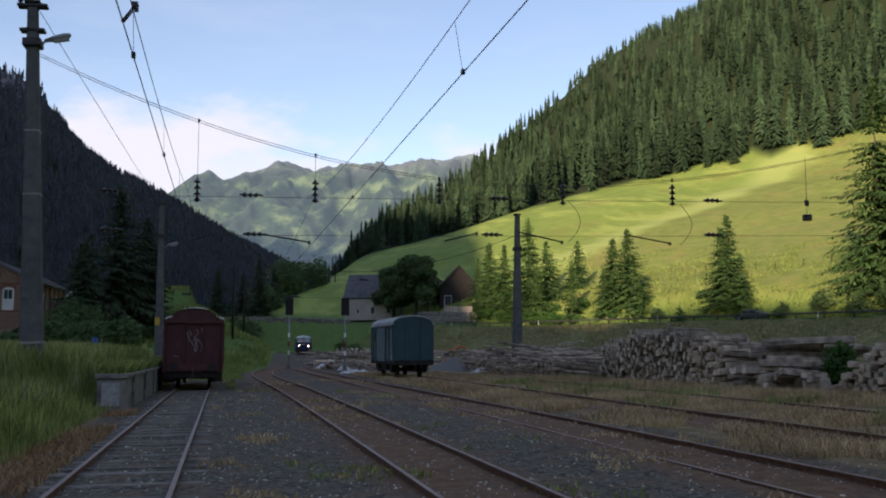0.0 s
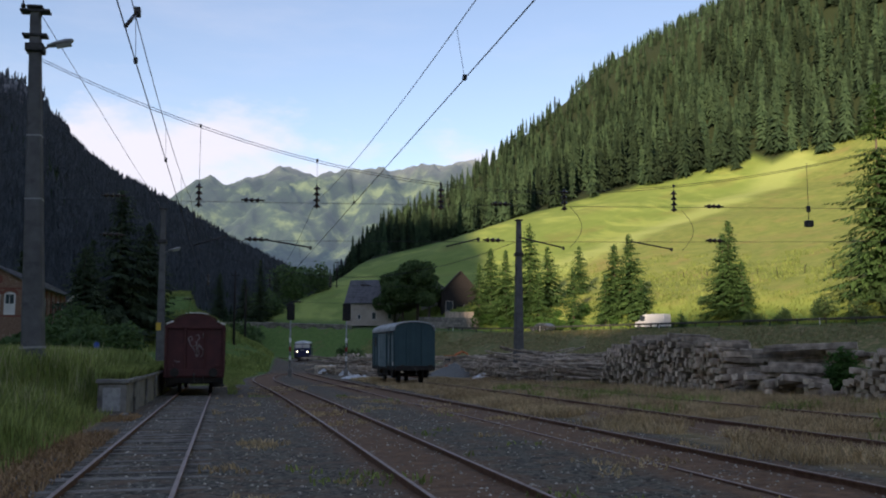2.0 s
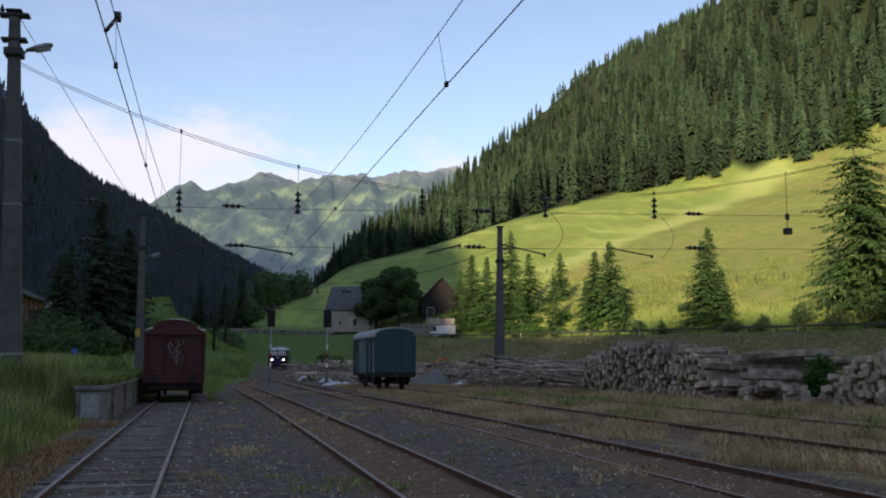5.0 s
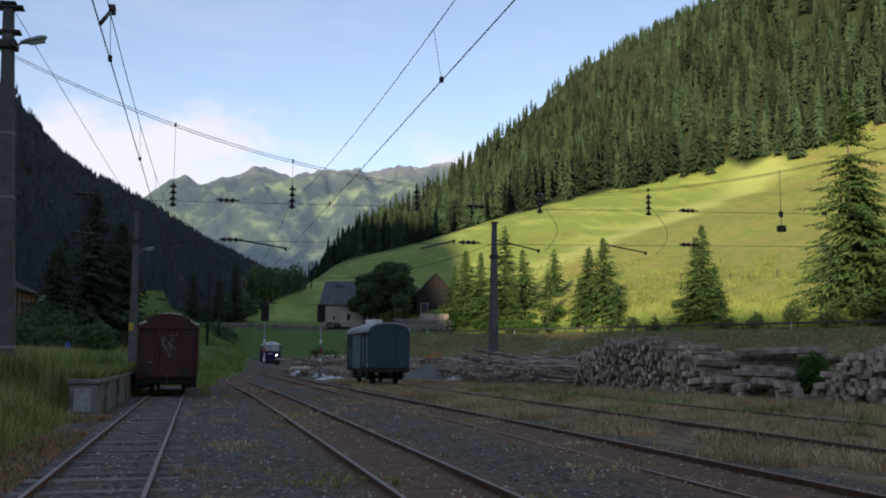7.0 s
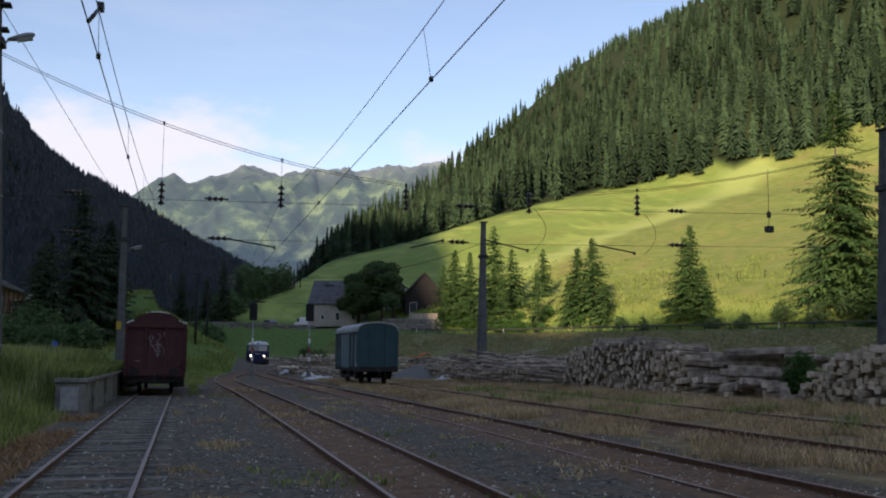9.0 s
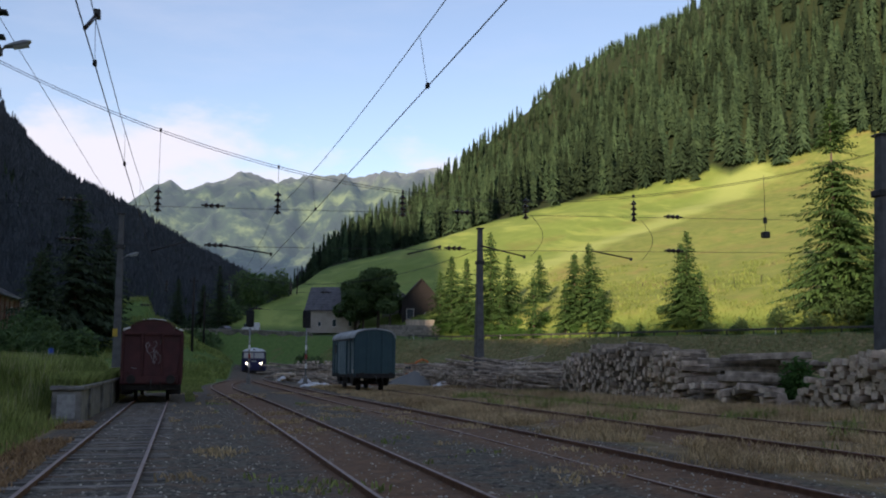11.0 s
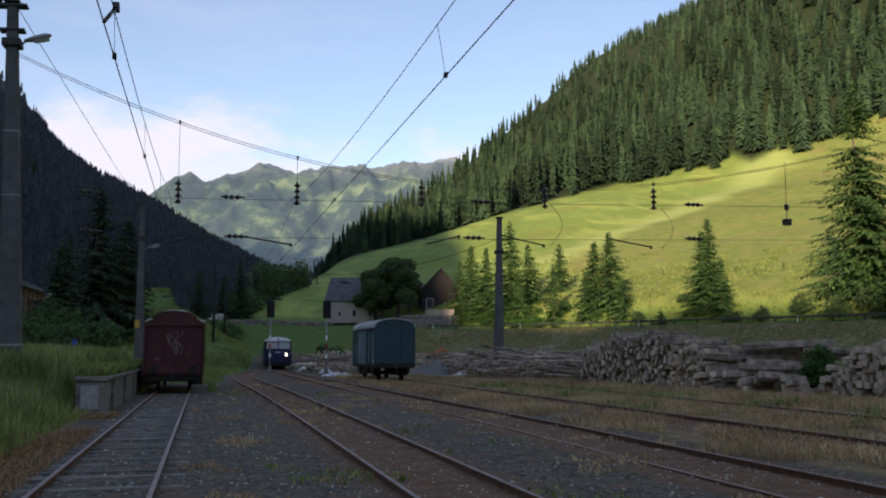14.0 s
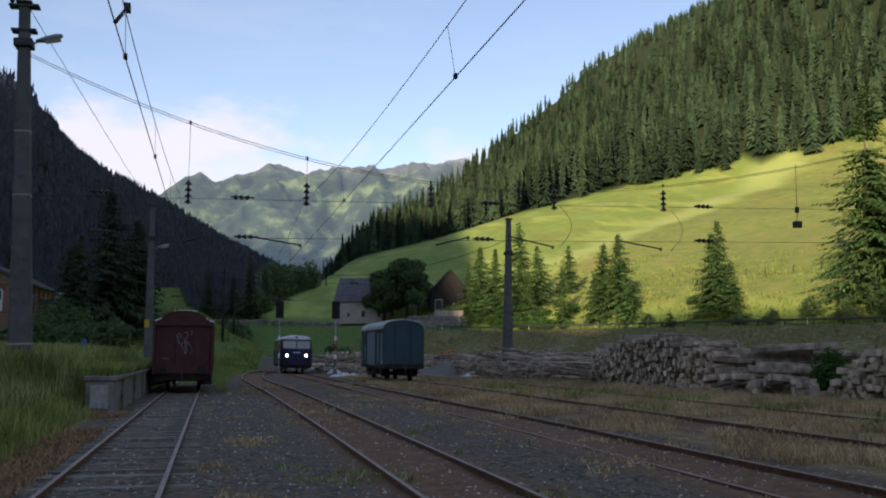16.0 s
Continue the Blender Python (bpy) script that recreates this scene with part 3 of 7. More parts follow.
# ---- far mountains ----
def make_far_mountains():
    xs, ys = np.linspace(-700, 1900, 330), np.linspace(2300, 4300, 190)
    X, Y = np.meshgrid(xs, ys)
    # crest heights as seen along the valley, by the slope from the yard
    u = X / Y
    crest = lerp(u, [-0.25, -0.13, -0.0572, -0.033, -0.022, -0.005, 0.0145, 0.0371, 0.06, 0.0891, 0.1185, 0.1422, 0.1723, 0.209, 0.26, 0.5],
                 [0.13, 0.14, 0.157, 0.1771, 0.176, 0.1707, 0.1784, 0.1864, 0.1897, 0.1862, 0.1874, 0.1944, 0.1956, 0.2015, 0.208, 0.2])
    H = crest * 3700 + wobble(X, Y, 45, 1) * 7 + wobble(X, Y, 17, 2) * 5
    t = np.clip((Y - 2300) / 1400.0, 0, 1)
    # spurs run down towards the right, with gullies between them
    v = X - (Y - 3700) * 0.55
    bow = np.sin(math.pi * t) ** 0.8
    ridged = 1 - 1.7 * np.abs(wobble(v, Y * 0.4, 190, 4)) + 0.55 * (1 - 2 * np.abs(wobble(v, Y * 0.5, 75, 6))) + 0.22 * (1 - 2 * np.abs(wobble(v, Y * 0.6, 32, 9)))
    rib = 1 + 0.17 * ridged * bow + 0.05 * wobble(X, Y, 80, 4) * bow
    Z = np.where(Y <= 3700, H * t ** 1.05 * rib, H - (Y - 3700) * 0.5)
    nx, ny = len(xs), len(ys)
    idx = np.arange(nx * ny).reshape(ny, nx)
    faces = np.stack([idx[:-1, :-1], idx[:-1, 1:], idx[1:, 1:], idx[1:, :-1]], -1).reshape(-1, 4)
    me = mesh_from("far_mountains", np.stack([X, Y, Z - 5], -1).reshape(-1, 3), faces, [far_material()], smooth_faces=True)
    return tagged(new("far_mountains", me), "hazy green mountain range with rocky grey peaks and alpine pastures", "mountains", kind="structure")


def far_material():
    m = bpy.data.materials.new("distant_slopes_with_haze")
    m.use_nodes = True
    nt = m.node_tree
    N, Lk = nt.nodes.new, nt.links.new
    b = nt.nodes["Principled BSDF"]
    co = N("ShaderNodeTexCoord")
    n = N("ShaderNodeTexNoise")
    n.inputs["Scale"].default_value, n.inputs["Detail"].default_value, n.inputs["Roughness"].default_value = 0.009, 10, 0.66
    Lk(co.outputs["Object"], n.inputs["Vector"])
    r = N("ShaderNodeValToRGB")
    e = r.color_ramp.elements
    e[0].position, e[0].color = 0.40, (0.018, 0.032, 0.028, 1)
    e[1].position, e[1].color = 0.64, (0.12, 0.17, 0.08, 1)
    k = e.new(0.52)
    k.color = (0.03, 0.055, 0.035, 1)
    Lk(n.outputs["Fac"], r.inputs[0])
    sep = N("ShaderNodeSeparateXYZ")
    Lk(co.outputs["Object"], sep.inputs[0])
    hi = N("ShaderNodeMapRange")
    hi.inputs["From Min"].default_value, hi.inputs["From Max"].default_value = 600, 760
    Lk(sep.outputs["Z"], hi.inputs["Value"])
    n2 = N("ShaderNodeTexNoise")
    n2.inputs["Scale"].default_value, n2.inputs["Detail"].default_value = 0.012, 8
    Lk(co.outputs["Object"], n2.inputs["Vector"])
    mu = N("ShaderNodeMath")
    mu.operation = "MULTIPLY"
    Lk(hi.outputs[0], mu.inputs[0])
    Lk(n2.outputs["Fac"], mu.inputs[1])
    mx = N("ShaderNodeMix")
    mx.data_type = "RGBA"
    mx.inputs["B"].default_value = (0.24, 0.25, 0.26, 1)
    Lk(mu.outputs[0], mx.inputs["Factor"])
    Lk(r.outputs[0], mx.inputs["A"])
    Lk(mx.outputs["Result"], b.inputs["Base Color"])
    b.inputs["Roughness"].default_value = 1.0
    # haze of three kilometres of air, put in as a blue glow of the slopes
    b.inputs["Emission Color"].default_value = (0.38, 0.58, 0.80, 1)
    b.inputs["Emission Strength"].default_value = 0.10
    return m


far_mountains = make_far_mountains()

# ---- trees ----
def spruce_points(rng, h, r, layers, spikes, droop=0.35):
    """One rough spruce: tiers of drooping, ragged skirts."""
    vs, fs = [], []
    for k in range(layers):
        t = k / layers
        z = h * (0.08 + 0.92 * t)
        rad = r * (1 - t) ** 0.85 * rng.uniform(0.85, 1.1)
        top = z + h / layers * 1.5
        c = len(vs)
        vs.append((0, 0, min(top, h)))
        a0 = rng.uniform(0, 6.28)
        for i in range(spikes):
            a = a0 + 2 * math.pi * i / spikes
            out = rad * rng.uniform(0.6, 1.25)
            vs.append((out * math.cos(a), out * math.sin(a), z - droop * rad * rng.uniform(0.3, 1.5) + h / layers * rng.uniform(-0.45, 0.45)))
            a2 = a + math.pi / spikes
            inn = rad * rng.uniform(0.35, 0.6)
            vs.append((inn * math.cos(a2), inn * math.sin(a2), z + 0.1 * rad + h / layers * rng.uniform(-0.3, 0.3)))
        n = 2 * spikes
        for i in range(n):
            fs.append((c, c + 1 + i, c + 1 + (i + 1) % n))
    return np.array(vs), np.array(fs)


def scatter_forest(name, spots, heights, label, seed, mat, kinds=16, layers=8, spikes=6, slim=(0.12, 0.17)):
    rng = random.Random(seed)
    protos = [spruce_points(rng, 1.0, rng.uniform(*slim), layers, spikes) for _ in range(kinds)]
    vs, fs, tints, base = [], [], [], 0
    for (x, y), h in zip(spots, heights):
        v, f = protos[rng.randrange(kinds)]
        a = rng.uniform(0, 6.28)
        c, s = math.cos(a), math.sin(a)
        wdt = rng.uniform(0.85, 1.25)
        p = np.stack([(v[:, 0] * c - v[:, 1] * s) * h * wdt + x, (v[:, 0] * s + v[:, 1] * c) * h * wdt + y, v[:, 2] * h + gz_fast(x, y) - 0.4], -1)
        vs.append(p)
        fs.append(f + base)
        tints.append(np.full(len(v), rng.random() ** 1.3, np.float32))
        base += len(v)
    me = mesh_from(name, np.concatenate(vs), np.concatenate(fs), [mat])
    me.attributes.new("tint", "FLOAT", "POINT").data.foreach_set("value", np.concatenate(tints))
    return tagged(new(name, me), label, "forest", kind="stuff")


def gz_fast(x, y):
    return HEIGHTS[(x, y)]


HEIGHTS = {}


def spots_in(seed, n, s_range, w_range, keep):
    g = np.random.default_rng(seed)
    s, w = g.uniform(*s_range, n), g.uniform(*w_range, n)
    ok = keep(s, w, g)
    x, y = from_sw(s[ok], w[ok])
    z = ground_z(x, y)
    out = []
    for a, b2, c in zip(x, y, z):
        HEIGHTS[(a, b2)] = c
        out.append((a, b2))
    return out, g


def make_forests():
    # hill above the meadow: dense near the edge, thinner far up where only crowns show
    def small(spots):
        q = np.array(spots)
        s, w = road_sw(q[:, 0], q[:, 1])
        return np.where(w < 190, lerp(s, [190, 225, 255, 300], [1, 0.9, 0.62, 0.5]), 1.0) * lerp(w, [190, 300, 400], [1, 0.68, 0.56]) * np.where(w < 190, 1.0, lerp(s, [230, 320], [1, 0.68]))
    near, g = spots_in(11, 6000, (-120, 700), (30, 330), lambda s, w, g: forest_mask(s, w) > 0.5)
    scatter_forest("hillside_forest", near, g.uniform(17, 30, len(near)) * small(near), "dense dark green spruce forest on the hillside above the meadow", 5, M_FOREST, layers=15, spikes=9, slim=(0.13, 0.18))
    far, g = spots_in(12, 12000, (-120, 1500), (250, 640), lambda s, w, g: (forest_mask(s, w) > 0.5) & ((w > 330) | (s > 700)))
    scatter_forest("upper_forest", far, g.uniform(16, 27, len(far)) * small(far), "spruce forest on the upper hillside up to the ridge", 6, M_FOREST, layers=6, spikes=6)
    # dark mountainside
    g = np.random.default_rng(13)
    n = 30000
    y = 500 + 1430 * g.uniform(0, 1, n) ** 0.75
    x = y * g.uniform(-0.3, 0.2, n)
    z = ground_z(x, y)
    bare = (z > 395 + g.uniform(0, 60, n)) & (x < -0.16 * y) & (g.uniform(0, 1, n) < 0.85)
    ok = (x < valley(y / 1.9) * 1.9 + 60) & ~bare
    spots = []
    for a, b2, c in zip(x[ok], y[ok], z[ok]):
        HEIGHTS[(a, b2)] = c
        spots.append((a, b2))
    scatter_forest("valley_forest", spots, g.uniform(11, 23, len(spots)), "dark shaded conifer forest on the steep mountainside", 7, M_SPRUCE_HAZE, layers=4, spikes=5, slim=(0.15, 0.21))


make_forests()

# ---- rails ----
def rail_mesh(name, pts, z_of, side):
    """One rail with foot, web and worn head, along pts, offset to one side."""
    prof = [(-0.06, -0.06), (-0.06, -0.045), (-0.014, -0.03), (-0.014, 0.06), (-0.034, 0.07), (-0.034, 0.098), (-0.028, 0.103), (0.028, 0.103), (0.034, 0.098), (0.034, 0.07), (0.014, 0.06), (0.014, -0.03), (0.06, -0.045), (0.06, -0.06)]
    vs, fs, mi = [], [], []
    n = len(prof)
    for i, p in enumerate(pts):
        d = (pts[min(i + 1, len(pts) - 1)] - pts[max(i - 1, 0)]).normalized()
        nrm = Vector((d.y, -d.x))
        c = p + nrm * side * 0.735
        z = z_of(c.x, c.y)
        for a, b in prof:
            vs.append((c.x + nrm.x * a, c.y + nrm.y * a, z + b))
        if i:
            for j in range(n):
                k = (j + 1) % n
                fs.append(((i - 1) * n + j, (i - 1) * n + k, i * n + k, i * n + j))
                mi.append(1 if j in (5, 6, 7) else 0)
    me = mesh_from(name, vs, fs, [M_RAIL_SIDE, M_RAIL_TOP], mi)
    return me


def rail_z(x, y):
    return float(lerp(y, [-50, 105, 125, 152, 175, 260], [0, 0, 0.15, 0.62, 0.92, 1.6]))


def make_track(knots, label, sunk=0.0):
    """Two rails; the left one may lie sunk in the ground near the yard's head."""
    pts = curve_points(knots)
    tr = thing("railway_track", Matrix.Identity(4), label, "railway track", "tracks of the yard", "structure")
    for side in (-1, 1):
        ob = new("rail", rail_mesh("rail", pts, lambda x, y: rail_z(x, y) - (sunk * float(1 - smooth(y, 36, 62)) if side < 0 else 0), side))
        ob.parent = tr
    return tr, pts


TRACKS = {}
for key, knots, lab in (("A", TRACK_A, "straight siding with rusty rails and weathered wooden sleepers beside the platform"),
                        ("B", TRACK_B, "rusty curved track sunk into dark gravel"),
                        ("C", TRACK_C, "running line with rusty rails that the railcar uses"),
                        ("D", TRACK_D, "disused siding in dry grass under the blue wagon"),
                        ("E", TRACK_E, "overgrown siding in dry grass beside the log piles")):
    TRACKS[key] = make_track(knots, lab, {"C": 0.075, "D": 0.10, "E": 0.09}.get(key, 0.0))

# ---- sleepers of the siding, set in the ballast ----
def make_sleepers(key, y0, y1, step, length=2.3):
    tr, pts = TRACKS[key]
    rng = random.Random(len(key) + int(y0))
    metas = []
    for k in range(4):
        bm = boxed(-length / 2, length / 2, -0.125, 0.125, -0.12, 0.028 + 0.004 * k, bevel=0.018)
        for v in bm.verts:
            v.co += Vector((rng.uniform(-0.01, 0.01), rng.uniform(-0.012, 0.012), rng.uniform(-0.004, 0.004)))
        me = bpy.data.meshes.new("sleeper")
        bm.to_mesh(me)
        bm.free()
        me.materials.append(M_SLEEPER)
        metas.append(me)
    xs, ys = [p.x for p in pts], [p.y for p in pts]
    y = y0
    while y < y1:
        x = float(lerp(y, ys, xs))
        slope = float(lerp(y + 1, ys, xs)) - x
        ob = new("sleeper", metas[rng.randrange(4)])
        ob.parent = tr
        ob.matrix_basis = pose(x + rng.uniform(-0.04, 0.04), y + rng.uniform(-0.03, 0.03), gz(x, y) - 0.022 + rng.uniform(-0.025, 0.018), 0, rng.uniform(-0.4, 0.4), -math.degrees(slope) + rng.uniform(-1.2, 1.2))
        y += step


make_sleepers("A", 8.6, 46, 0.63)


def make_crossing_posts():
    """Slim timber poles beside the far line."""
    for x, y, h in ((0.9, 118.0, 9.0), (2.6, 140.0, 8.0)):
        p = thing("wooden_pole", pose(x, y, gz(x, y) - 0.3), "slim dark wooden line pole in the grass", "pole", "line poles")
        part("shaft", tubed((0, 0, 0), (0, 0, h), 0.16, 0.11, 10), M_DARK_WOOD, p)
        part("cross_arm", boxed(-0.5, 0.5, -0.05, 0.05, h - 0.6, h - 0.5), M_DARK_WOOD, p)
        for s in (-0.4, 0.4):
            part("insulator", tubed((s, 0, h - 0.5), (s, 0, h - 0.3), 0.05, 0.035), M_INSUL, p)


make_crossing_posts()

# ---- wagons ----
def arc(half, z0, rise, n=12):
    """Points (x, z) of a shallow arch from one eave to the other."""
    return [(half * math.cos(math.pi * i / n), z0 + rise * math.sin(math.pi * i / n) ** 0.8) for i in range(n + 1)]


def along_y(profile, y0, y1):
    """A profile of (x, z) pushed along y."""
    bm = bmesh.new()
    a = [bm.verts.new((x, y0, z)) for x, z in profile]
    b = [bm.verts.new((x, y1, z)) for x, z in profile]
    n = len(profile)
    bm.faces.new(a)
    bm.faces.new(b[::-1])
    for i in range(n):
        bm.faces.new((a[(i + 1) % n], a[i], b[i], b[(i + 1) % n]))
    bmesh.ops.recalc_face_normals(bm, faces=bm.faces)
    return bm


def wheelset(parent, y, r=0.48):
    ax = part("axle", tubed((-1.0, y, r), (1.0, y, r), 0.07, n=10), M_UNDER, parent)
    for x in (-0.75, 0.75):
        bm = bmesh.new()
        tube(bm, (x - 0.06, y, r), (x + 0.06, y, r), r, r, 24)
        tube(bm, (x - 0.09 * (1 if x > 0 else -1), y, r), (x - 0.06 * (1 if x > 0 else -1), y, r), r + 0.028, r + 0.028, 24)
        part("wheel", bm, M_UNDER, ax)
    for x in (-1.02, 1.02):
        bm = boxed(x - 0.12, x + 0.12, y - 0.2, y + 0.2, r - 0.16, r + 0.2, bevel=0.03)
        box(bm, x - 0.05, x + 0.05, y - 0.55, y + 0.55, r + 0.2, r + 0.28)
        box(bm, x - 0.05, x + 0.05, y - 0.4, y + 0.4, r + 0.28, r + 0.34)
        part("axle_box", bm, M_UNDER, ax)


def running_gear(w, length, axles, beam=None):
    bm = bmesh.new()
    for x in (-1.0, 1.0):
        box(bm, x - 0.06, x + 0.06, 0.3, length - 0.1, 0.82, 1.04)
    for y in (0.3, 1.6, length * 0.5, length - 1.6, length - 0.2):
        box(bm, -1.05, 1.05, y, y + 0.12, 0.84, 1.02)
    part("underframe", bm, M_UNDER, w)
    for y in axles:
        wheelset(w, y)
    part("buffer_beam", boxed(-1.2, 1.2, 0.2, 0.32, 0.8, 1.1, bevel=0.015), beam or M_UNDER, w)
    for x in (-0.875, 0.875):
        bm = tubed((x, 0.2, 0.97), (x, -0.2, 0.97), 0.09, 0.075, 14)
        tube(bm, (x, -0.2, 0.97), (x, -0.25, 0.97), 0.2, 0.19, 20)
        part("buffer", bm, M_UNDER, w)
    bm = tubed((0, 0.2, 0.92), (0, -0.08, 0.9), 0.035, n=8)
    tube(bm, (0, -0.08, 0.9), (0, -0.1, 0.58), 0.03, n=8)
    tube(bm, (-0.06, -0.1, 0.58), (0.06, -0.1, 0.58), 0.035, n=8)
    part("coupling_hook", bm, M_STEEL_DARK, w)
    part("brake_hose", polytube([(0.4, 0.2, 0.85), (0.42, 0.05, 0.8), (0.43, 0.0, 0.6), (0.4, 0.06, 0.45)], 0.022), M_UNDER, w)
    for y in (length * 0.35, length * 0.65):
        part("brake_rod", tubed((-0.7, y, 0.5), (0.7, y, 0.55), 0.04), M_UNDER, w)


def make_red_wagon():
    w = thing("goods_wagon", pose(-1.35, 44.9, 0.1), "dark red hooded goods wagon with pale sprayed paint on its end", "railway wagon")
    w.scale = (0.95, 1, 1)
    L = 12.0
    running_gear(w, L, (2.2, L - 2.2), M_RED_DARK)
    body = part("body", boxed(-1.34, 1.34, 0.42, L - 0.1, 0.76, 3.02), M_RED, w)
    # end wall of steel sheets between ribs
    for i in range(3):
        x0 = -1.30 + i * 0.87
        part("end_panel", boxed(x0 + 0.05, x0 + 0.82, 0.37, 0.425, 0.8, 2.95, bevel=0.01), M_RED, body)
    for x in (-1.33, -0.45, 0.45, 1.33):
        part("end_rib", boxed(x - 0.055, x + 0.055, 0.24, 0.43, 0.74, 3.03, bevel=0.012), M_RED_DARK, body)
    for z, h in ((0.74, 0.12), (2.92, 0.12)):
        part("end_beam", boxed(-1.36, 1.36, 0.26, 0.44, z, z + h, bevel=0.012), M_RED_DARK, body)
    for side in (-1, 1):
        for k in range(8):
            y = 0.9 + k * 1.45
            part("side_rib", boxed(side * 1.36 - 0.05, side * 1.36 + 0.05, y, y + 0.1, 0.95, 3.0, bevel=0.01), M_RED_DARK, body)
    # dark plate and boxes added under the end to stand for shadow; low steps
    part("end_shade_plate", boxed(-1.3, 1.3, 0.33, 0.45, 0.5, 0.78, bevel=0.02), M_UNDER, w)
    for side in (-1, 1):
        part("under_shade_box", boxed(side * 1.1 - 0.25, side * 1.1 + 0.25, 1.0, 3.4, 0.3, 0.75, bevel=0.03), M_UNDER, w)
        part("side_step", boxed(side * 1.25 - 0.14, side * 1.25 + 0.14, 0.4, 0.75, 0.35, 0.4), M_UNDER, w)
    # hood: raised, narrower than the body
    prof = [(0.98, 3.02)] + [(0.97 * math.cos(math.pi * i / 10), 3.2 + 0.36 * math.sin(math.pi * i / 10)) for i in range(11)] + [(-0.98, 3.02)]
    hood = part("hood", along_y(prof, 0.34, L - 0.2), M_RED, w, "dark red arched hood")
    for side in (-1, 1):
        part("side_flap", along_y([(side * 0.98, 3.24), (side * 1.37, 3.08), (side * 1.37, 3.02), (side * 0.98, 3.02)], 0.36, L - 0.2), M_RED_DARK, w)
    rim = [(x * 1.03, z + 0.03) for x, z in prof[1:-1]]
    part("hood_rim", polytube([(x, 0.32, z) for x, z in rim], 0.03), M_RED_DARK, hood)
    # pale droppings and litter caught on the roof edges
    rng = random.Random(3)
    for k in range(26):
        if k < 14:
            x = rng.uniform(-0.45, 0.62)
            z = 3.2 + 0.36 * math.sqrt(max(0, 1 - (x / 0.97) ** 2)) + 0.04
        else:
            x = rng.choice((-1, 1)) * rng.uniform(1.02, 1.36)
            z = 3.08 + 0.16 * (1.37 - abs(x)) / 0.39 + 0.012
        bm = bmesh.new()
        bmesh.ops.create_icosphere(bm, subdivisions=1, radius=1.0)
        sx = rng.uniform(0.05, 0.11)
        for v in bm.verts:
            v.co = Vector((v.co.x * sx, v.co.y * 0.1, v.co.z * 0.05)) + Vector((x, 0.36 + rng.uniform(0, 0.1), z + 0.015))
        part("litter", bm, M_SNOW, w)
    # sprayed strokes, raised off the panels by the thickness of paint
    strokes = [[(-0.32, 2.5), (-0.22, 2.2), (-0.06, 2.02), (0.0, 1.86)], [(-0.32, 2.5), (-0.18, 2.58), (-0.12, 2.46), (-0.2, 2.36)],
               [(0.02, 2.6), (0.15, 2.66), (0.2, 2.5), (0.1, 2.36), (-0.02, 2.3)], [(0.38, 2.74), (0.35, 2.5)],
               [(0.08, 2.3), (0.08, 1.7)], [(0.2, 2.26), (0.12, 2.05), (0.2, 1.8)], [(0.02, 1.78), (0.1, 1.64), (0.16, 1.78)], [(0.24, 2.1), (0.38, 2.0), (0.38, 1.76), (0.28, 1.66)],
               [(-0.92, 1.5), (-0.8, 1.44), (-0.66, 1.46)], [(-0.1, 2.12), (0.05, 2.2), (0.3, 2.12)]]
    for st in strokes:
        part("sprayed_stroke", polytube([(x, 0.366, z) for x, z in st], 0.026, 5), M_GRAFFITI, body)
    for x in (-1.0, 1.0):
        part("lamp_iron", boxed(x - 0.05, x + 0.05, 0.2, 0.36, 1.2, 1.32, bevel=0.01), M_RED_DARK, body)
    part("step", boxed(-1.2, -0.85, 0.1, 0.3, 0.45, 0.49), M_UNDER, w)
    part("hand_rail", polytube([(1.18, 0.24, 1.15), (1.18, 0.16, 1.2), (1.18, 0.16, 1.75), (1.18, 0.24, 1.8)], 0.015), M_RED_DARK, body)
    return w


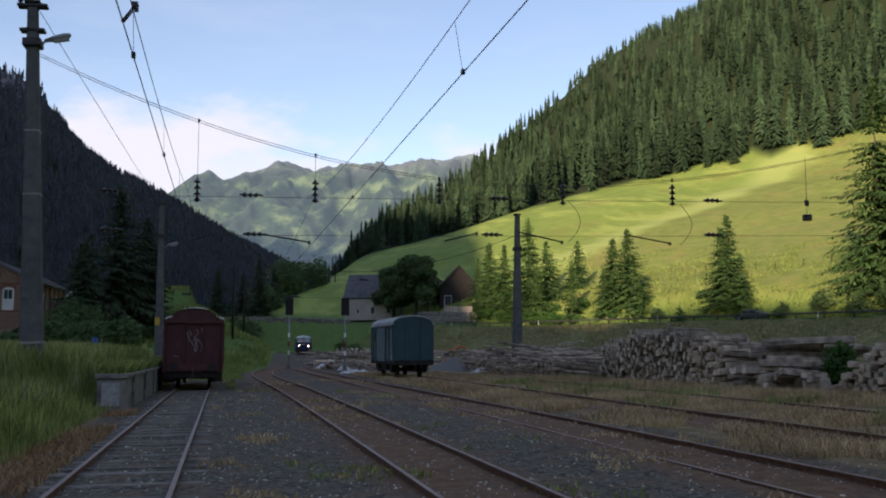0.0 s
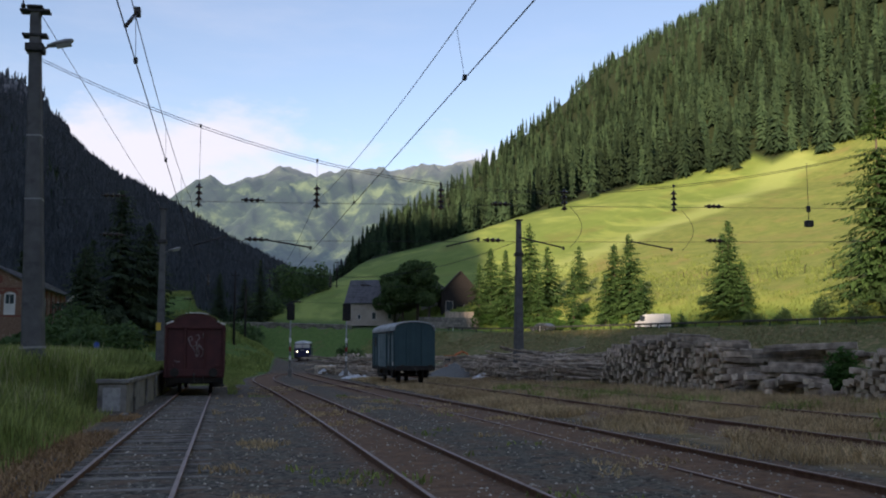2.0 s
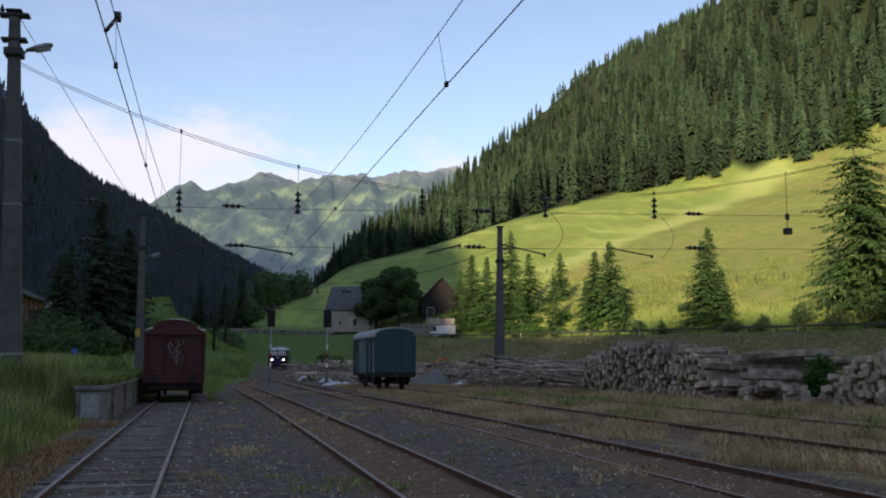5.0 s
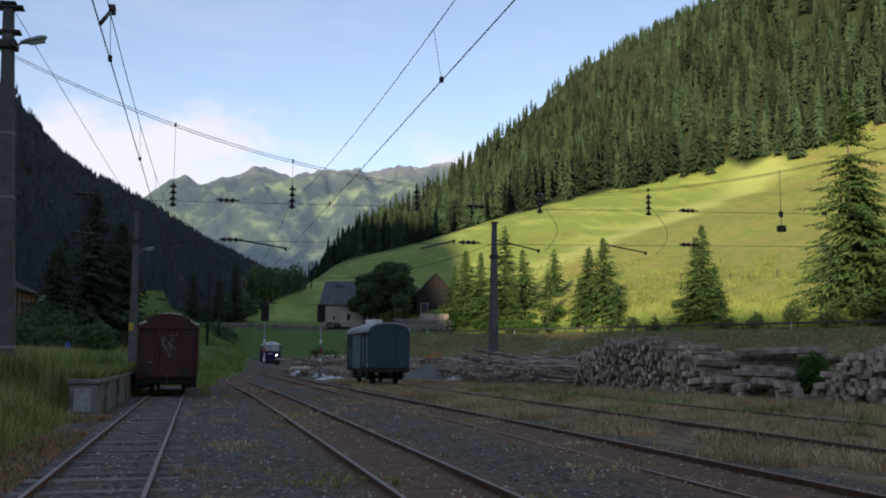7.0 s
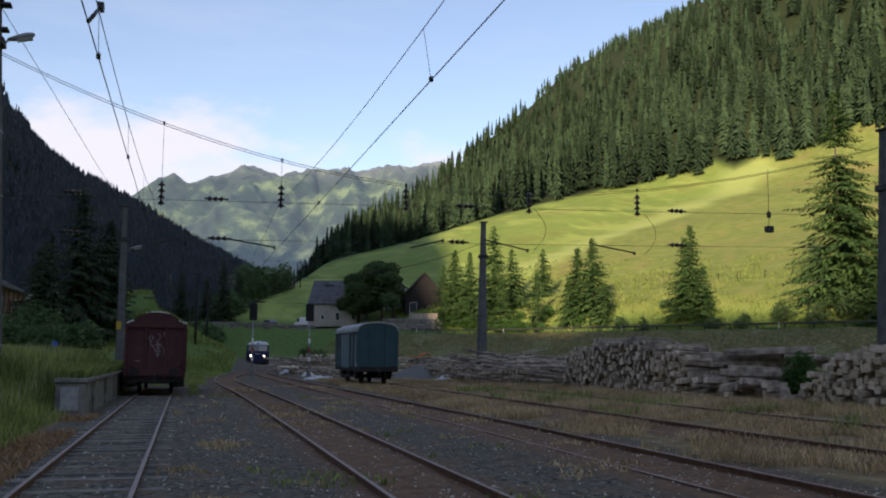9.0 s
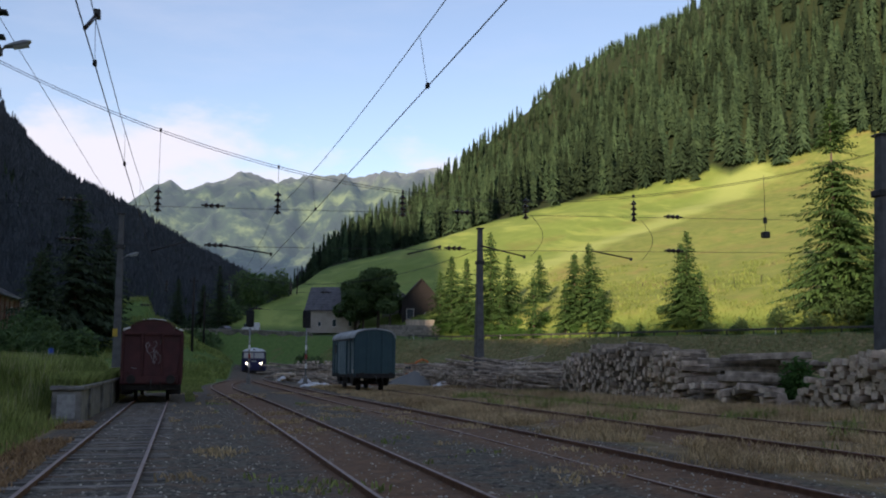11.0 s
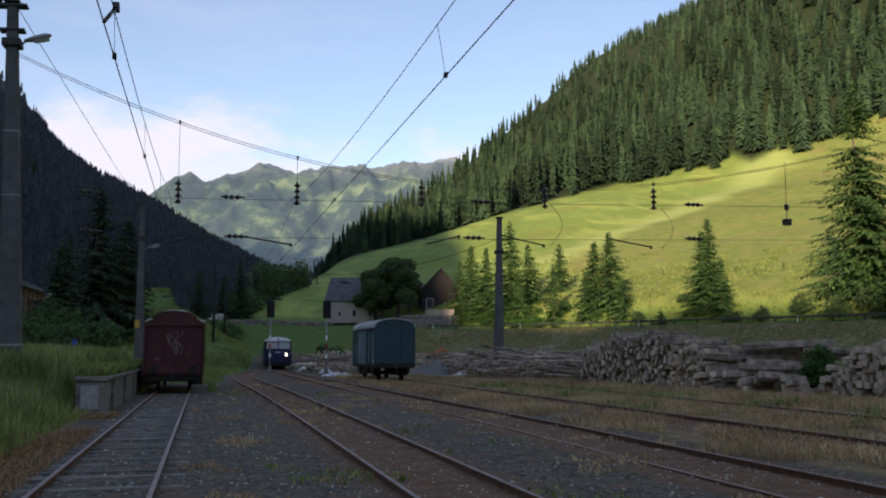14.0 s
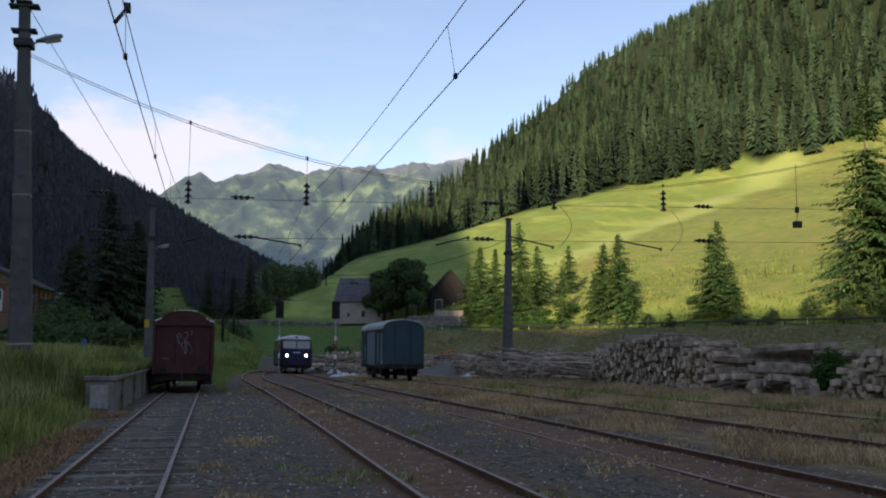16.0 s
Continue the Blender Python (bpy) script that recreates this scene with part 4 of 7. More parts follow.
def make_blue_wagon():
    w = thing("covered_wagon", pose(11.45, 59.2, 0.1, 0, 0, 1.0), "old faded blue boarded covered wagon with a pale arched roof", "railway wagon")
    L = 8.6
    running_gear(w, L, (1.9, L - 1.9))
    z0, z1, hw = 0.95, 3.32, 1.22
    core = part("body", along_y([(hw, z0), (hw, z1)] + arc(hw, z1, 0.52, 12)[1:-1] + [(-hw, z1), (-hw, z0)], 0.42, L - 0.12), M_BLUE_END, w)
    # end boards
    n = 14
    bw = 2 * (hw - 0.1) / n
    for i in range(n):
        x = -hw + 0.1 + i * bw
        top = z1 + 0.52 * math.sin(math.acos(max(-1, min(1, (x + bw / 2) / hw)))) ** 0.8 - 0.06
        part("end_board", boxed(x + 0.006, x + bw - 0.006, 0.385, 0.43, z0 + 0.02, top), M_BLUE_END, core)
    for x in (-hw + 0.05, hw - 0.05):
        part("corner_post", boxed(x - 0.06, x + 0.06, 0.34, 0.46, z0 - 0.05, z1, bevel=0.012), M_BLUE_END, core)
    for x in (-0.48, 0.48):
        part("end_post", boxed(x - 0.05, x + 0.05, 0.30, 0.39, z0 - 0.1, z1 + 0.3, bevel=0.012), M_BLUE_END, core)
    # side boards, posts, sliding door and its rail
    for side in (-1, 1):
        m = 48
        for i in range(m):
            y = 0.5 + i * (L - 0.7) / m
            part("side_board", boxed(min(side * hw, side * (hw + 0.03)), max(side * hw, side * (hw + 0.03)), y + 0.008, y + (L - 0.7) / m - 0.008, z0 + 0.03, z1 - 0.05), M_BLUE, core)
        for y in (0.46, 1.7, 3.0, 5.5, 6.7, 7.6, L - 0.2):
            part("side_post", boxed(side * (hw + 0.05) - 0.045, side * (hw + 0.05) + 0.045, y - 0.05, y + 0.05, z0 - 0.04, z1, bevel=0.01), M_BLUE_END, core)
        door = part("sliding_door", boxed(side * (hw + 0.09) - 0.035, side * (hw + 0.09) + 0.035, 3.1, 5.4, z0 + 0.05, z1 - 0.18, bevel=0.01), M_BLUE, core, "faded blue sliding door")
        for y in (3.2, 3.9, 4.6, 5.3):
            part("door_batten", boxed(side * (hw + 0.135) - 0.015, side * (hw + 0.135) + 0.015, y - 0.05, y + 0.05, z0 + 0.08, z1 - 0.2), M_BLUE_PALE, door)
        part("door_rail", boxed(side * (hw + 0.11) - 0.03, side * (hw + 0.11) + 0.03, 0.9, 6.1, z1 - 0.16, z1 - 0.09), M_STEEL_DARK, core)
        for y in (0.95, 1.35, 2.35, 6.2, 7.1):
            part("pale_strip", boxed(side * (hw + 0.045) - 0.012, side * (hw + 0.045) + 0.012, y - 0.04, y + 0.04, z0 + 0.3, z1 - 0.3), M_BLUE_PALE, core)
        part("vent", boxed(side * (hw + 0.06) - 0.02, side * (hw + 0.06) + 0.02, 6.85, 7.5, z1 - 0.95, z1 - 0.35), M_STEEL_DARK, core)
        part("sole_bar", boxed(side * 1.24 - 0.05, side * 1.24 + 0.05, 0.35, L - 0.1, 0.82, 1.06), M_UNDER, w)
        for y in (1.9, L - 1.9):
            part("axle_guard", prism([(y - 0.75, 0.95), (y + 0.75, 0.95), (y + 0.32, 0.42), (y - 0.32, 0.42)], side * 1.13 - 0.02, side * 1.13 + 0.02), M_UNDER, w)
        part("tool_box", boxed(*sorted((side * 0.75, side * 1.15)), 3.3, 5.2, 0.42, 0.84, bevel=0.02), M_UNDER, w)
        part("foot_step", boxed(side * 1.45 - 0.14, side * 1.45 + 0.14, 2.6, 6.6, 0.5, 0.54), M_UNDER, w)
        part("number_plate", boxed(side * (hw + 0.05) - 0.012, side * (hw + 0.05) + 0.012, 0.66, 0.98, 1.12, 1.34), M_WHITE, core)
    out = arc(hw + 0.1, z1 - 0.03, 0.60, 16)
    inn = arc(hw + 0.06, z1 - 0.06, 0.55, 16)[::-1]
    roof = part("roof", along_y(out + inn, 0.3, L), M_ROOF_PALE, w, "pale grey arched sheet roof")
    for y in (1.9, 3.5, 5.1, 6.7, 8.0):
        part("roof_seam", polytube([(x, y, z + 0.01) for x, z in out], 0.018, 5), M_ROOF_PALE, roof)
    return w


red_wagon = make_red_wagon()
blue_wagon = make_blue_wagon()


# ---- railcar ----
def make_railcar():
    w = thing("railcar", Matrix.Identity(4), "small dark blue railcar with a silver-grey roof and lit headlamps", "railcar")
    L, hw = 13.3, 1.42

    def shell(z0, z1, inset0=0.0, inset1=0.0):
        """A rounded-front ring between two heights."""
        bm = bmesh.new()
        rings = []
        for z, ins in ((z0, inset0), (z1, inset1)):
            ring = []
            for end in (0, 1):
                for i in range(9):
                    a = math.pi * i / 8
                    x = (hw - ins) * (1 if math.cos(a) > 0 else -1) * abs(math.cos(a)) ** 0.35
                    y = 0.62 - (0.62 - ins) * math.sin(a) ** 0.7
                    ring.append(bm.verts.new((x, y, z) if end == 0 else (-x, L - y, z)))
            rings.append(ring)
        n = len(rings[0])
        for i in range(n):
            bm.faces.new((rings[0][i], rings[0][(i + 1) % n], rings[1][(i + 1) % n], rings[1][i]))
        bm.faces.new(rings[0][::-1])
        bm.faces.new(rings[1])
        bmesh.ops.recalc_face_normals(bm, faces=bm.faces)
        return bm

    body = part("body", shell(0.72, 1.98, 0.03, 0.0), M_TRAIN_BLUE, w, "dark blue lower body")
    part("skirt", shell(0.42, 0.715, 0.14, 0.04), M_UNDER, w, "dark skirt")
    part("waist_band", shell(1.985, 2.03, -0.012, -0.012), M_TRAIN_BLUE, w)
    upper = part("upper_body", shell(2.03, 2.86, 0.03, 0.12), M_TRAIN_BLUE, w, "dark blue window band")
    roof = bmesh.new()
    rings = []
    for z, ins in ((2.862, 0.08), (3.02, 0.2), (3.18, 0.48), (3.26, 0.95)):
        ring = []
        for end in (0, 1):
            for i in range(9):
                a = math.pi * i / 8
                x = (hw - ins) * (1 if math.cos(a) > 0 else -1) * abs(math.cos(a)) ** 0.4
                y = 0.62 + ins * 0.5 - (0.72 - ins * 0.5) * math.sin(a) ** 0.75
                ring.append(roof.verts.new((x, y, z) if end == 0 else (-x, L - y, z)))
        rings.append(ring)
    n = len(rings[0])
    for a, b in zip(rings[:-1], rings[1:]):
        for i in range(n):
            roof.faces.new((a[i], a[(i + 1) % n], b[(i + 1) % n], b[i]))
    roof.faces.new(rings[-1])
    roof.faces.new(rings[0][::-1])
    bmesh.ops.recalc_face_normals(roof, faces=roof.faces)
    top = part("roof", roof, M_TRAIN_ROOF, w, "silver-grey rounded roof", True)
    lamp = part("top_lamp", tubed((0, 0.34, 3.05), (0, 0.14, 3.03), 0.14, 0.13, 14), M_STEEL_DARK, top)
    part("lens", tubed((0, 0.14, 3.03), (0, 0.125, 3.03), 0.11, n=14), M_GLASS, lamp)
    # front windows: two wide panes and curved corners
    for end in (0, 1):
        f = (lambda p: p) if end == 0 else (lambda p: (-p[0], L - p[1], p[2]))
        for x0, x1 in ((-1.16, -0.06), (0.06, 1.16)):
            bm = bmesh.new()
            yb, yt = -0.035, 0.05
            pts = [(x0, yb + 0.05 * abs(x0), 2.12), (x1, yb + 0.05 * abs(x1), 2.12), (x1, yt + 0.05 * abs(x1), 2.76), (x0, yt + 0.05 * abs(x0), 2.76)]
            a = [bm.verts.new(f(p)) for p in pts]
            b = [bm.verts.new(f((p[0], p[1] + 0.06, p[2]))) for p in pts]
            bm.faces.new(a)
            bm.faces.new(b[::-1])
            for i in range(4):
                bm.faces.new((a[i], b[i], b[(i + 1) % 4], a[(i + 1) % 4]))
            bmesh.ops.recalc_face_normals(bm, faces=bm.faces)
            part("windscreen", bm, M_WINDSCREEN, upper, "dark windscreen glass")
        for x in (-0.82, 0.82):
            y = 0.06
            rim = part("headlight", tubed(f((x, y + 0.16, 1.52)), f((x, y - 0.05, 1.52)), 0.15, 0.14, 18), M_TRAIN_ROOF, body)
            part("lens", tubed(f((x, y - 0.05, 1.52)), f((x, y - 0.075, 1.52)), 0.105, 0.09, 18), M_LIGHT if end == 0 else M_GLASS, rim, "glowing lens" if end == 0 else "")
            hub = part("buffer", tubed(f((x * 1.05, 0.3, 0.98)), f((x * 1.05, -0.28, 0.98)), 0.08, n=12), M_UNDER, w)
            part("buffer_plate", tubed(f((x * 1.05, -0.28, 0.98)), f((x * 1.05, -0.32, 0.98)), 0.19, n=18), M_UNDER, hub)
        part("number_bar", boxed(-0.3, 0.3, *((-0.02, 0.03) if end == 0 else (L - 0.03, L + 0.02)), 1.72, 1.82), M_TRAIN_CREAM, body)
        part("coupling", tubed(f((0, 0.2, 0.9)), f((0, -0.12, 0.75)), 0.05), M_STEEL_DARK, w)
        part("wiper", tubed(f((-0.4, 0.0, 2.14)), f((-0.62, 0.04, 2.5)), 0.012), M_STEEL_DARK, upper)
    # side windows and doors
    for side in (-1, 1):
        for k in range(8):
            y = 1.9 + k * 1.24
            x0, x1 = sorted((side * (hw - 0.10), side * (hw - 0.015)))
            part("side_window", boxed(x0, x1, y, y + 0.98, 2.12, 2.74, bevel=0.01), M_GLASS, upper, "dark side window glass")
        for y in (0.85, L - 1.65):
            x0, x1 = sorted((side * (hw - 0.04), side * (hw + 0.012)))
            d = part("door", boxed(x0, x1, y, y + 0.8, 0.75, 1.97, bevel=0.01), M_TRAIN_BLUE, body)
            part("door_handle", boxed(*sorted((side * (hw + 0.012), side * (hw + 0.05))), y + 0.1, y + 0.16, 1.3, 1.5), M_GALV, d)
    part("exhaust_vent", boxed(-0.35, 0.35, 5.0, 6.2, 3.25, 3.36, bevel=0.03), M_TRAIN_ROOF, top)
    for y in (3.2, L - 3.2):
        wheelset(w, y, 0.45)
    return w


railcar = make_railcar()


# ---- catenary: masts, cross-spans and wires ----
def make_mast(x, y, h, lean, r0, r1, lamp=0, label="grey tapered concrete catenary mast with a white band", bands=(0.7,), head=True):
    z = gz(x, y) - 0.3
    m = thing("catenary_mast", pose(x, y, z, 0, lean, 0), label, "mast", "catenary masts")
    bm = bmesh.new()
    n = 4
    prev = None
    for k in range(n + 1):
        t = k / n
        r = r0 + (r1 - r0) * t
        c = 0.2 * r
        ring = [bm.verts.new((sx * (r - (c if a else 0)), sy * (r - (0 if a else c)), h * t)) for sx, sy, a in ((-1, -1, 1), (1, -1, 1), (1, -1, 0), (1, 1, 0), (1, 1, 1), (-1, 1, 1), (-1, 1, 0), (-1, -1, 0))]
        if prev:
            for i in range(8):
                bm.faces.new((prev[i], prev[(i + 1) % 8], ring[(i + 1) % 8], ring[i]))
        else:
            bm.faces.new(ring[::-1])
        prev = ring
    bm.faces.new(prev)
    shaft = part("shaft", bm, M_MAST, m)
    for b in bands:
        r = r0 + (r1 - r0) * b / h + 0.012
        part("white_band", boxed(-r, r, -r, r, b, b + 0.07), M_WHITE_BAND, shaft)
    for b in (h * 0.48, h * 0.65) if head else ():
        r = r0 + (r1 - r0) * b / h + 0.006
        part("hoop", boxed(-r, r, -r, r, b, b + 0.05), M_GALV, shaft)
    part("foundation", boxed(-r0 - 0.25, r0 + 0.25, -r0 - 0.25, r0 + 0.25, -0.3, 0.35, bevel=0.04), M_CONCRETE, m)
    # head: cross-arms and insulator pins
    if head:
        for zz, ww in ((h * 0.923, r1 + 0.24), (h - 0.12, r1 + 0.32)):
            part("cross_arm", boxed(-ww, ww, -r1 - 0.06, r1 + 0.06, zz, zz + 0.09, bevel=0.01), M_STEEL_DARK, m)
    part("clamp", boxed(-r1 - 0.14, r1 + 0.14, -r1 - 0.14, r1 + 0.14, h * (0.88 if head else 0.78), h * (0.88 if head else 0.78) + 0.28, bevel=0.03), M_STEEL_DARK, m)
    part("cap", boxed(-r1 - 0.1, r1 + 0.1, -r1 - 0.1, r1 + 0.1, h, h + 0.1, bevel=0.03), M_STEEL_DARK, m)
    if head:
        pin = bmesh.new()
        tube(pin, (-r1 - 0.24, 0, h - 0.1), (-r1 - 0.24, 0, h + 0.3), 0.05, 0.03)
        tube(pin, (-r1 - 0.24, 0, h + 0.08), (-r1 - 0.24, 0, h + 0.2), 0.09, 0.06, 10)
        part("pin_insulator", pin, M_INSUL, m)
    if lamp:
        arm = part("lamp_arm", polytube([(r1, 0, lamp), (r1 + 0.15, 0, lamp + 0.08), (r1 + 0.32, -0.05, lamp + 0.18)], 0.035, 8), M_GALV, m)
        bm = bmesh.new()
        prof = [(0.0, 0.05), (0.3, 0.1), (0.7, 0.12), (0.95, 0.08), (1.02, 0.02)]
        prev = None
        for px_, r in prof:
            c = Vector((r1 + 0.22 + px_ * 0.85, -0.05, lamp + 0.16 + px_ * 0.22))
            ring = [bm.verts.new(c + Vector((0, 1.5 * r * math.cos(a), r * math.sin(a)))) for a in [math.pi * 2 * i / 10 for i in range(10)]]
            if prev:
                for i in range(10):
                    bm.faces.new((prev[i], prev[(i + 1) % 10], ring[(i + 1) % 10], ring[i]))
            else:
                bm.faces.new(ring[::-1])
            prev = ring
        bm.faces.new(prev)
        head = part("lamp_head", bm, M_GALV, arm, "", True)
        a = lamp + 0.2
        part("lamp_glass", prism([(-0.16, 0), (0.12, 0), (0.08, -0.08), (-0.1, -0.08)], 0, 0.5), M_LAMP_GLASS, arm).matrix_basis = pose(r1 + 0.52, -0.03, lamp + 0.18, 0, -12, 0)
    return m


SPAN_1, SPAN_2 = 34.6, 71.5
make_mast(-6.2, SPAN_1, 12.75, -2.1, 0.36, 0.16, lamp=11.30, bands=(1.15,))
make_mast(28.2, SPAN_1, 11.9, 1.5, 0.42, 0.2, label="grey tapered concrete catenary mast behind the log pile", bands=(), head=False)
make_mast(-4.5, SPAN_2, 11.08, -0.5, 0.3, 0.17, lamp=7.98, label="grey catenary mast with a yard lamp behind the red wagon", bands=(), head=False)
make_mast(21.8, SPAN_2, 12.5, 0.4, 0.37, 0.17, label="grey concrete catenary mast among the log piles", bands=(), head=False)
plate = thing("warning_plate", pose(-4.65, SPAN_2 - 0.31, 3.55), "yellow warning plate on the catenary mast", "sign")
part("plate", boxed(-0.16, 0.16, -0.02, 0.0, 0, 0.55), M_YELLOW, plate)


def insulator(bm, x, y, z_top, length=0.62, discs=4, r=0.13):
    """One turned body: a string of glazed caps down a rod."""
    prof = [(0.025, 0.0)]
    for k in range(discs):
        z = length * (k + 0.5) / discs
        prof += [(0.045, z - 0.05), (r, z + 0.035), (r * 0.95, z + 0.055), (0.035, z + 0.065)]
    prof.append((0.025, length))
    prev, n = None, 12
    for q, z in prof:
        ring = [bm.verts.new((x + q * math.cos(2 * math.pi * i / n), y + q * math.sin(2 * math.pi * i / n), z_top - z)) for i in range(n)]
        if prev:
            for i in range(n):
                bm.faces.new((ring[i], ring[(i + 1) % n], prev[(i + 1) % n], prev[i]))
        else:
            bm.faces.new(ring)
        prev = ring
    bm.faces.new(prev[::-1])
    return bm


def make_span(y, x0, x1, z_end0, z_low, x_low, z_end1, z_up, z_dn, hang, curl, slope=0.0):
    sp = thing("cross_span", Matrix.Identity(4), "cross-span of thin dark wires with insulators over the tracks", "overhead line", "cross-spans")

    def sag(x):
        if x < x_low:
            return z_low + (z_end0 - z_low) * ((x_low - x) / (x_low - x0)) ** 2.0
        return z_low + (z_end1 - z_low) * ((x - x_low) / (x1 - x_low)) ** 1.75
    xs = np.linspace(x0, x1, 36)
    for d in (0.0, 0.16):
        part("span_wire", polytube([(x, y + d, sag(x) - d * 0.3) for x in xs], 0.011, 5), M_WIRE, sp)
    for z in (z_up, z_dn):
        part("cross_wire", polytube([(x, y, z + slope * (x + 1.2) - 0.06 * math.sin(math.pi * (x - x0) / (x1 - x0))) for x in xs[::3]] + [(x1, y, z + slope * (x1 + 1.2))], 0.009, 5), M_WIRE, sp)
    for x in hang:
        up = z_up + slope * (x + 1.2)
        part("hanger", tubed((x, y, sag(x)), (x, y, up + 0.5), 0.008, n=5), M_WIRE, sp)
        part("clamp", boxed(x - 0.035, x + 0.035, y - 0.03, y + 0.03, sag(x) - 0.06, sag(x) + 0.05), M_STEEL_DARK, sp)
        part("insulator", insulator(bmesh.new(), x, y, up + 0.62, 0.86), M_INSUL, sp)
    for x, z in curl:
        z = z + slope * (x + 1.2)
        bm = bmesh.new()
        for k in range(3):
            tube(bm, (x - 0.3 + k * 0.2, y, z), (x - 0.18 + k * 0.2, y, z), 0.045, 0.1, 10)
        tube(bm, (x - 0.4, y, z), (x + 0.42, y, z), 0.03, n=6)
        part("strain_insulator", bm, M_INSUL, sp)
    return sp


make_span(SPAN_1, -6.45, 28.2, 11.95, 8.0, 11.0, 10.9, 7.2, 5.84, (-1.05, 3.05, 7.6, 12.4, 16.9),
          ((-3.9, 7.35), (0.8, 7.24), (-3.9, 6.0), (9.9, 7.2), (18.6, 7.2), (9.6, 5.84), (18.6, 5.84), (0.95, 5.85)), 0.0246)
for x0, z0, x1, z1 in ((-1.2, 5.62, -0.1, 5.95), (1.1, 5.86, 2.85, 5.55), (15.1, 5.8, 16.7, 5.5), (7.8, 5.6, 9.0, 5.88), (10.6, 5.95, 12.3, 5.55)):
    z0, z1 = z0 + 0.0246 * (x0 + 1.2), z1 + 0.0246 * (x1 + 1.2)
    arm = thing("steady_arm", Matrix.Identity(4), "dark steady arm hung at the cross-span", "overhead line", "steady arms")
    part("arm", tubed((x0, SPAN_1, z0), (x1, SPAN_1 - 0.1, z1), 0.028, n=6), M_STEEL_DARK, arm)
    part("wire_clip", boxed(x1 - 0.04, x1 + 0.04, SPAN_1 - 0.14, SPAN_1 - 0.06, z1 - 0.08, z1 + 0.04), M_STEEL_DARK, arm)
for x in (12.6, 17.2):
    j = thing("jumper_wire", Matrix.Identity(4), "thin looping jumper wire between cross wires", "overhead line", "jumper wires")
    part("wire", polytube([(x + 0.5 * math.sin(math.pi * k / 8), SPAN_1, 7.5 - 1.6 * k / 8) for k in range(9)], 0.01, 5), M_WIRE, j)
# weight hung at the far end of the span
wt = thing("tension_weight", Matrix.Identity(4), "small dark block weight hanging from the cross-span", "weight")
part("rod", tubed((22.75, SPAN_1, 9.6), (22.75, SPAN_1, 7.25), 0.012, n=5), M_WIRE, wt)
part("block", boxed(22.59, 22.91, SPAN_1 - 0.12, SPAN_1 + 0.12, 7.0, 7.26, bevel=0.03), M_STEEL_DARK, wt)
part("shackle", boxed(22.67, 22.83, SPAN_1 - 0.05, SPAN_1 + 0.05, 7.6, 7.85, bevel=0.02), M_STEEL_DARK, wt)
make_span(SPAN_2, -4.5, 21.7, 10.3, 7.6, 9.0, 10.6, 7.0, 5.7, (-1.35, 3.0, 7.4), ((-2.7, 5.8), (5.0, 5.7), (10.0, 7.0)))


def contact_line(x_near, z_c, x_far, sag_m, droppers, off, y1=71.5):
    ln = thing("catenary_wire", Matrix.Identity(4), "taut contact wire with carrying wire and droppers above the track", "overhead line", "catenary wires")

    def at(y):
        return x_near + (x_far - x_near) * (y - SPAN_1) / (y1 - SPAN_1)
    ys = list(np.linspace(-6, SPAN_1, 10)) + list(np.linspace(SPAN_1, y1, 10))[1:]
    part("contact_wire", polytube([(at(y), y, z_c) for y in ys], 0.0085, 5), M_WIRE, ln)

    def up(y):
        t = (y + 6) / (SPAN_1 + 6) if y < SPAN_1 else (y - SPAN_1) / (y1 - SPAN_1)
        return z_c + 1.5 - sag_m * 4 * t * (1 - t)
    part("carrying_wire", polytube([(at(y) + off, y, up(y)) for y in np.linspace(-6, y1, 40)], 0.007, 5), M_WIRE, ln)
    for y in droppers:
        part("dropper", tubed((at(y) + off, y, up(y)), (at(y), y, z_c), 0.004, n=5), M_WIRE, ln)
        part("dropper_clip", boxed(at(y) - 0.025, at(y) + 0.025, y - 0.04, y + 0.04, z_c - 0.02, z_c + 0.05), M_STEEL_DARK, ln)
    return ln


contact_line(-1.28, 5.74, -1.3, 0.88, (13.2, 20, 27, 42, 50, 60), -0.02)
contact_line(3.12, 5.80, 2.9, 0.75, (13.2, 25, 42, 50, 60), -0.12)
stay = thing("stay_wire", Matrix.Identity(4), "long thin stay wire running from the mast head along the siding", "overhead line")
part("wire", polytube([(-6.5, SPAN_1, 13.5), (-5.85, 47, 12.95), (-5.3, 58, 12.5), (-4.6, SPAN_2, 12.1)], 0.012, 5), M_WIRE, stay)
gap = thing("section_insulator", Matrix.Identity(4), "dark bar-shaped section insulator in the carrying wire", "overhead line")
part("bar", tubed((-1.27, 13.2, 6.42), (-1.36, 12.7, 6.05), 0.03, n=6), M_INSUL, gap)
part("clip", boxed(-1.31, -1.23, 13.15, 13.3, 6.38, 6.48), M_STEEL_DARK, gap)


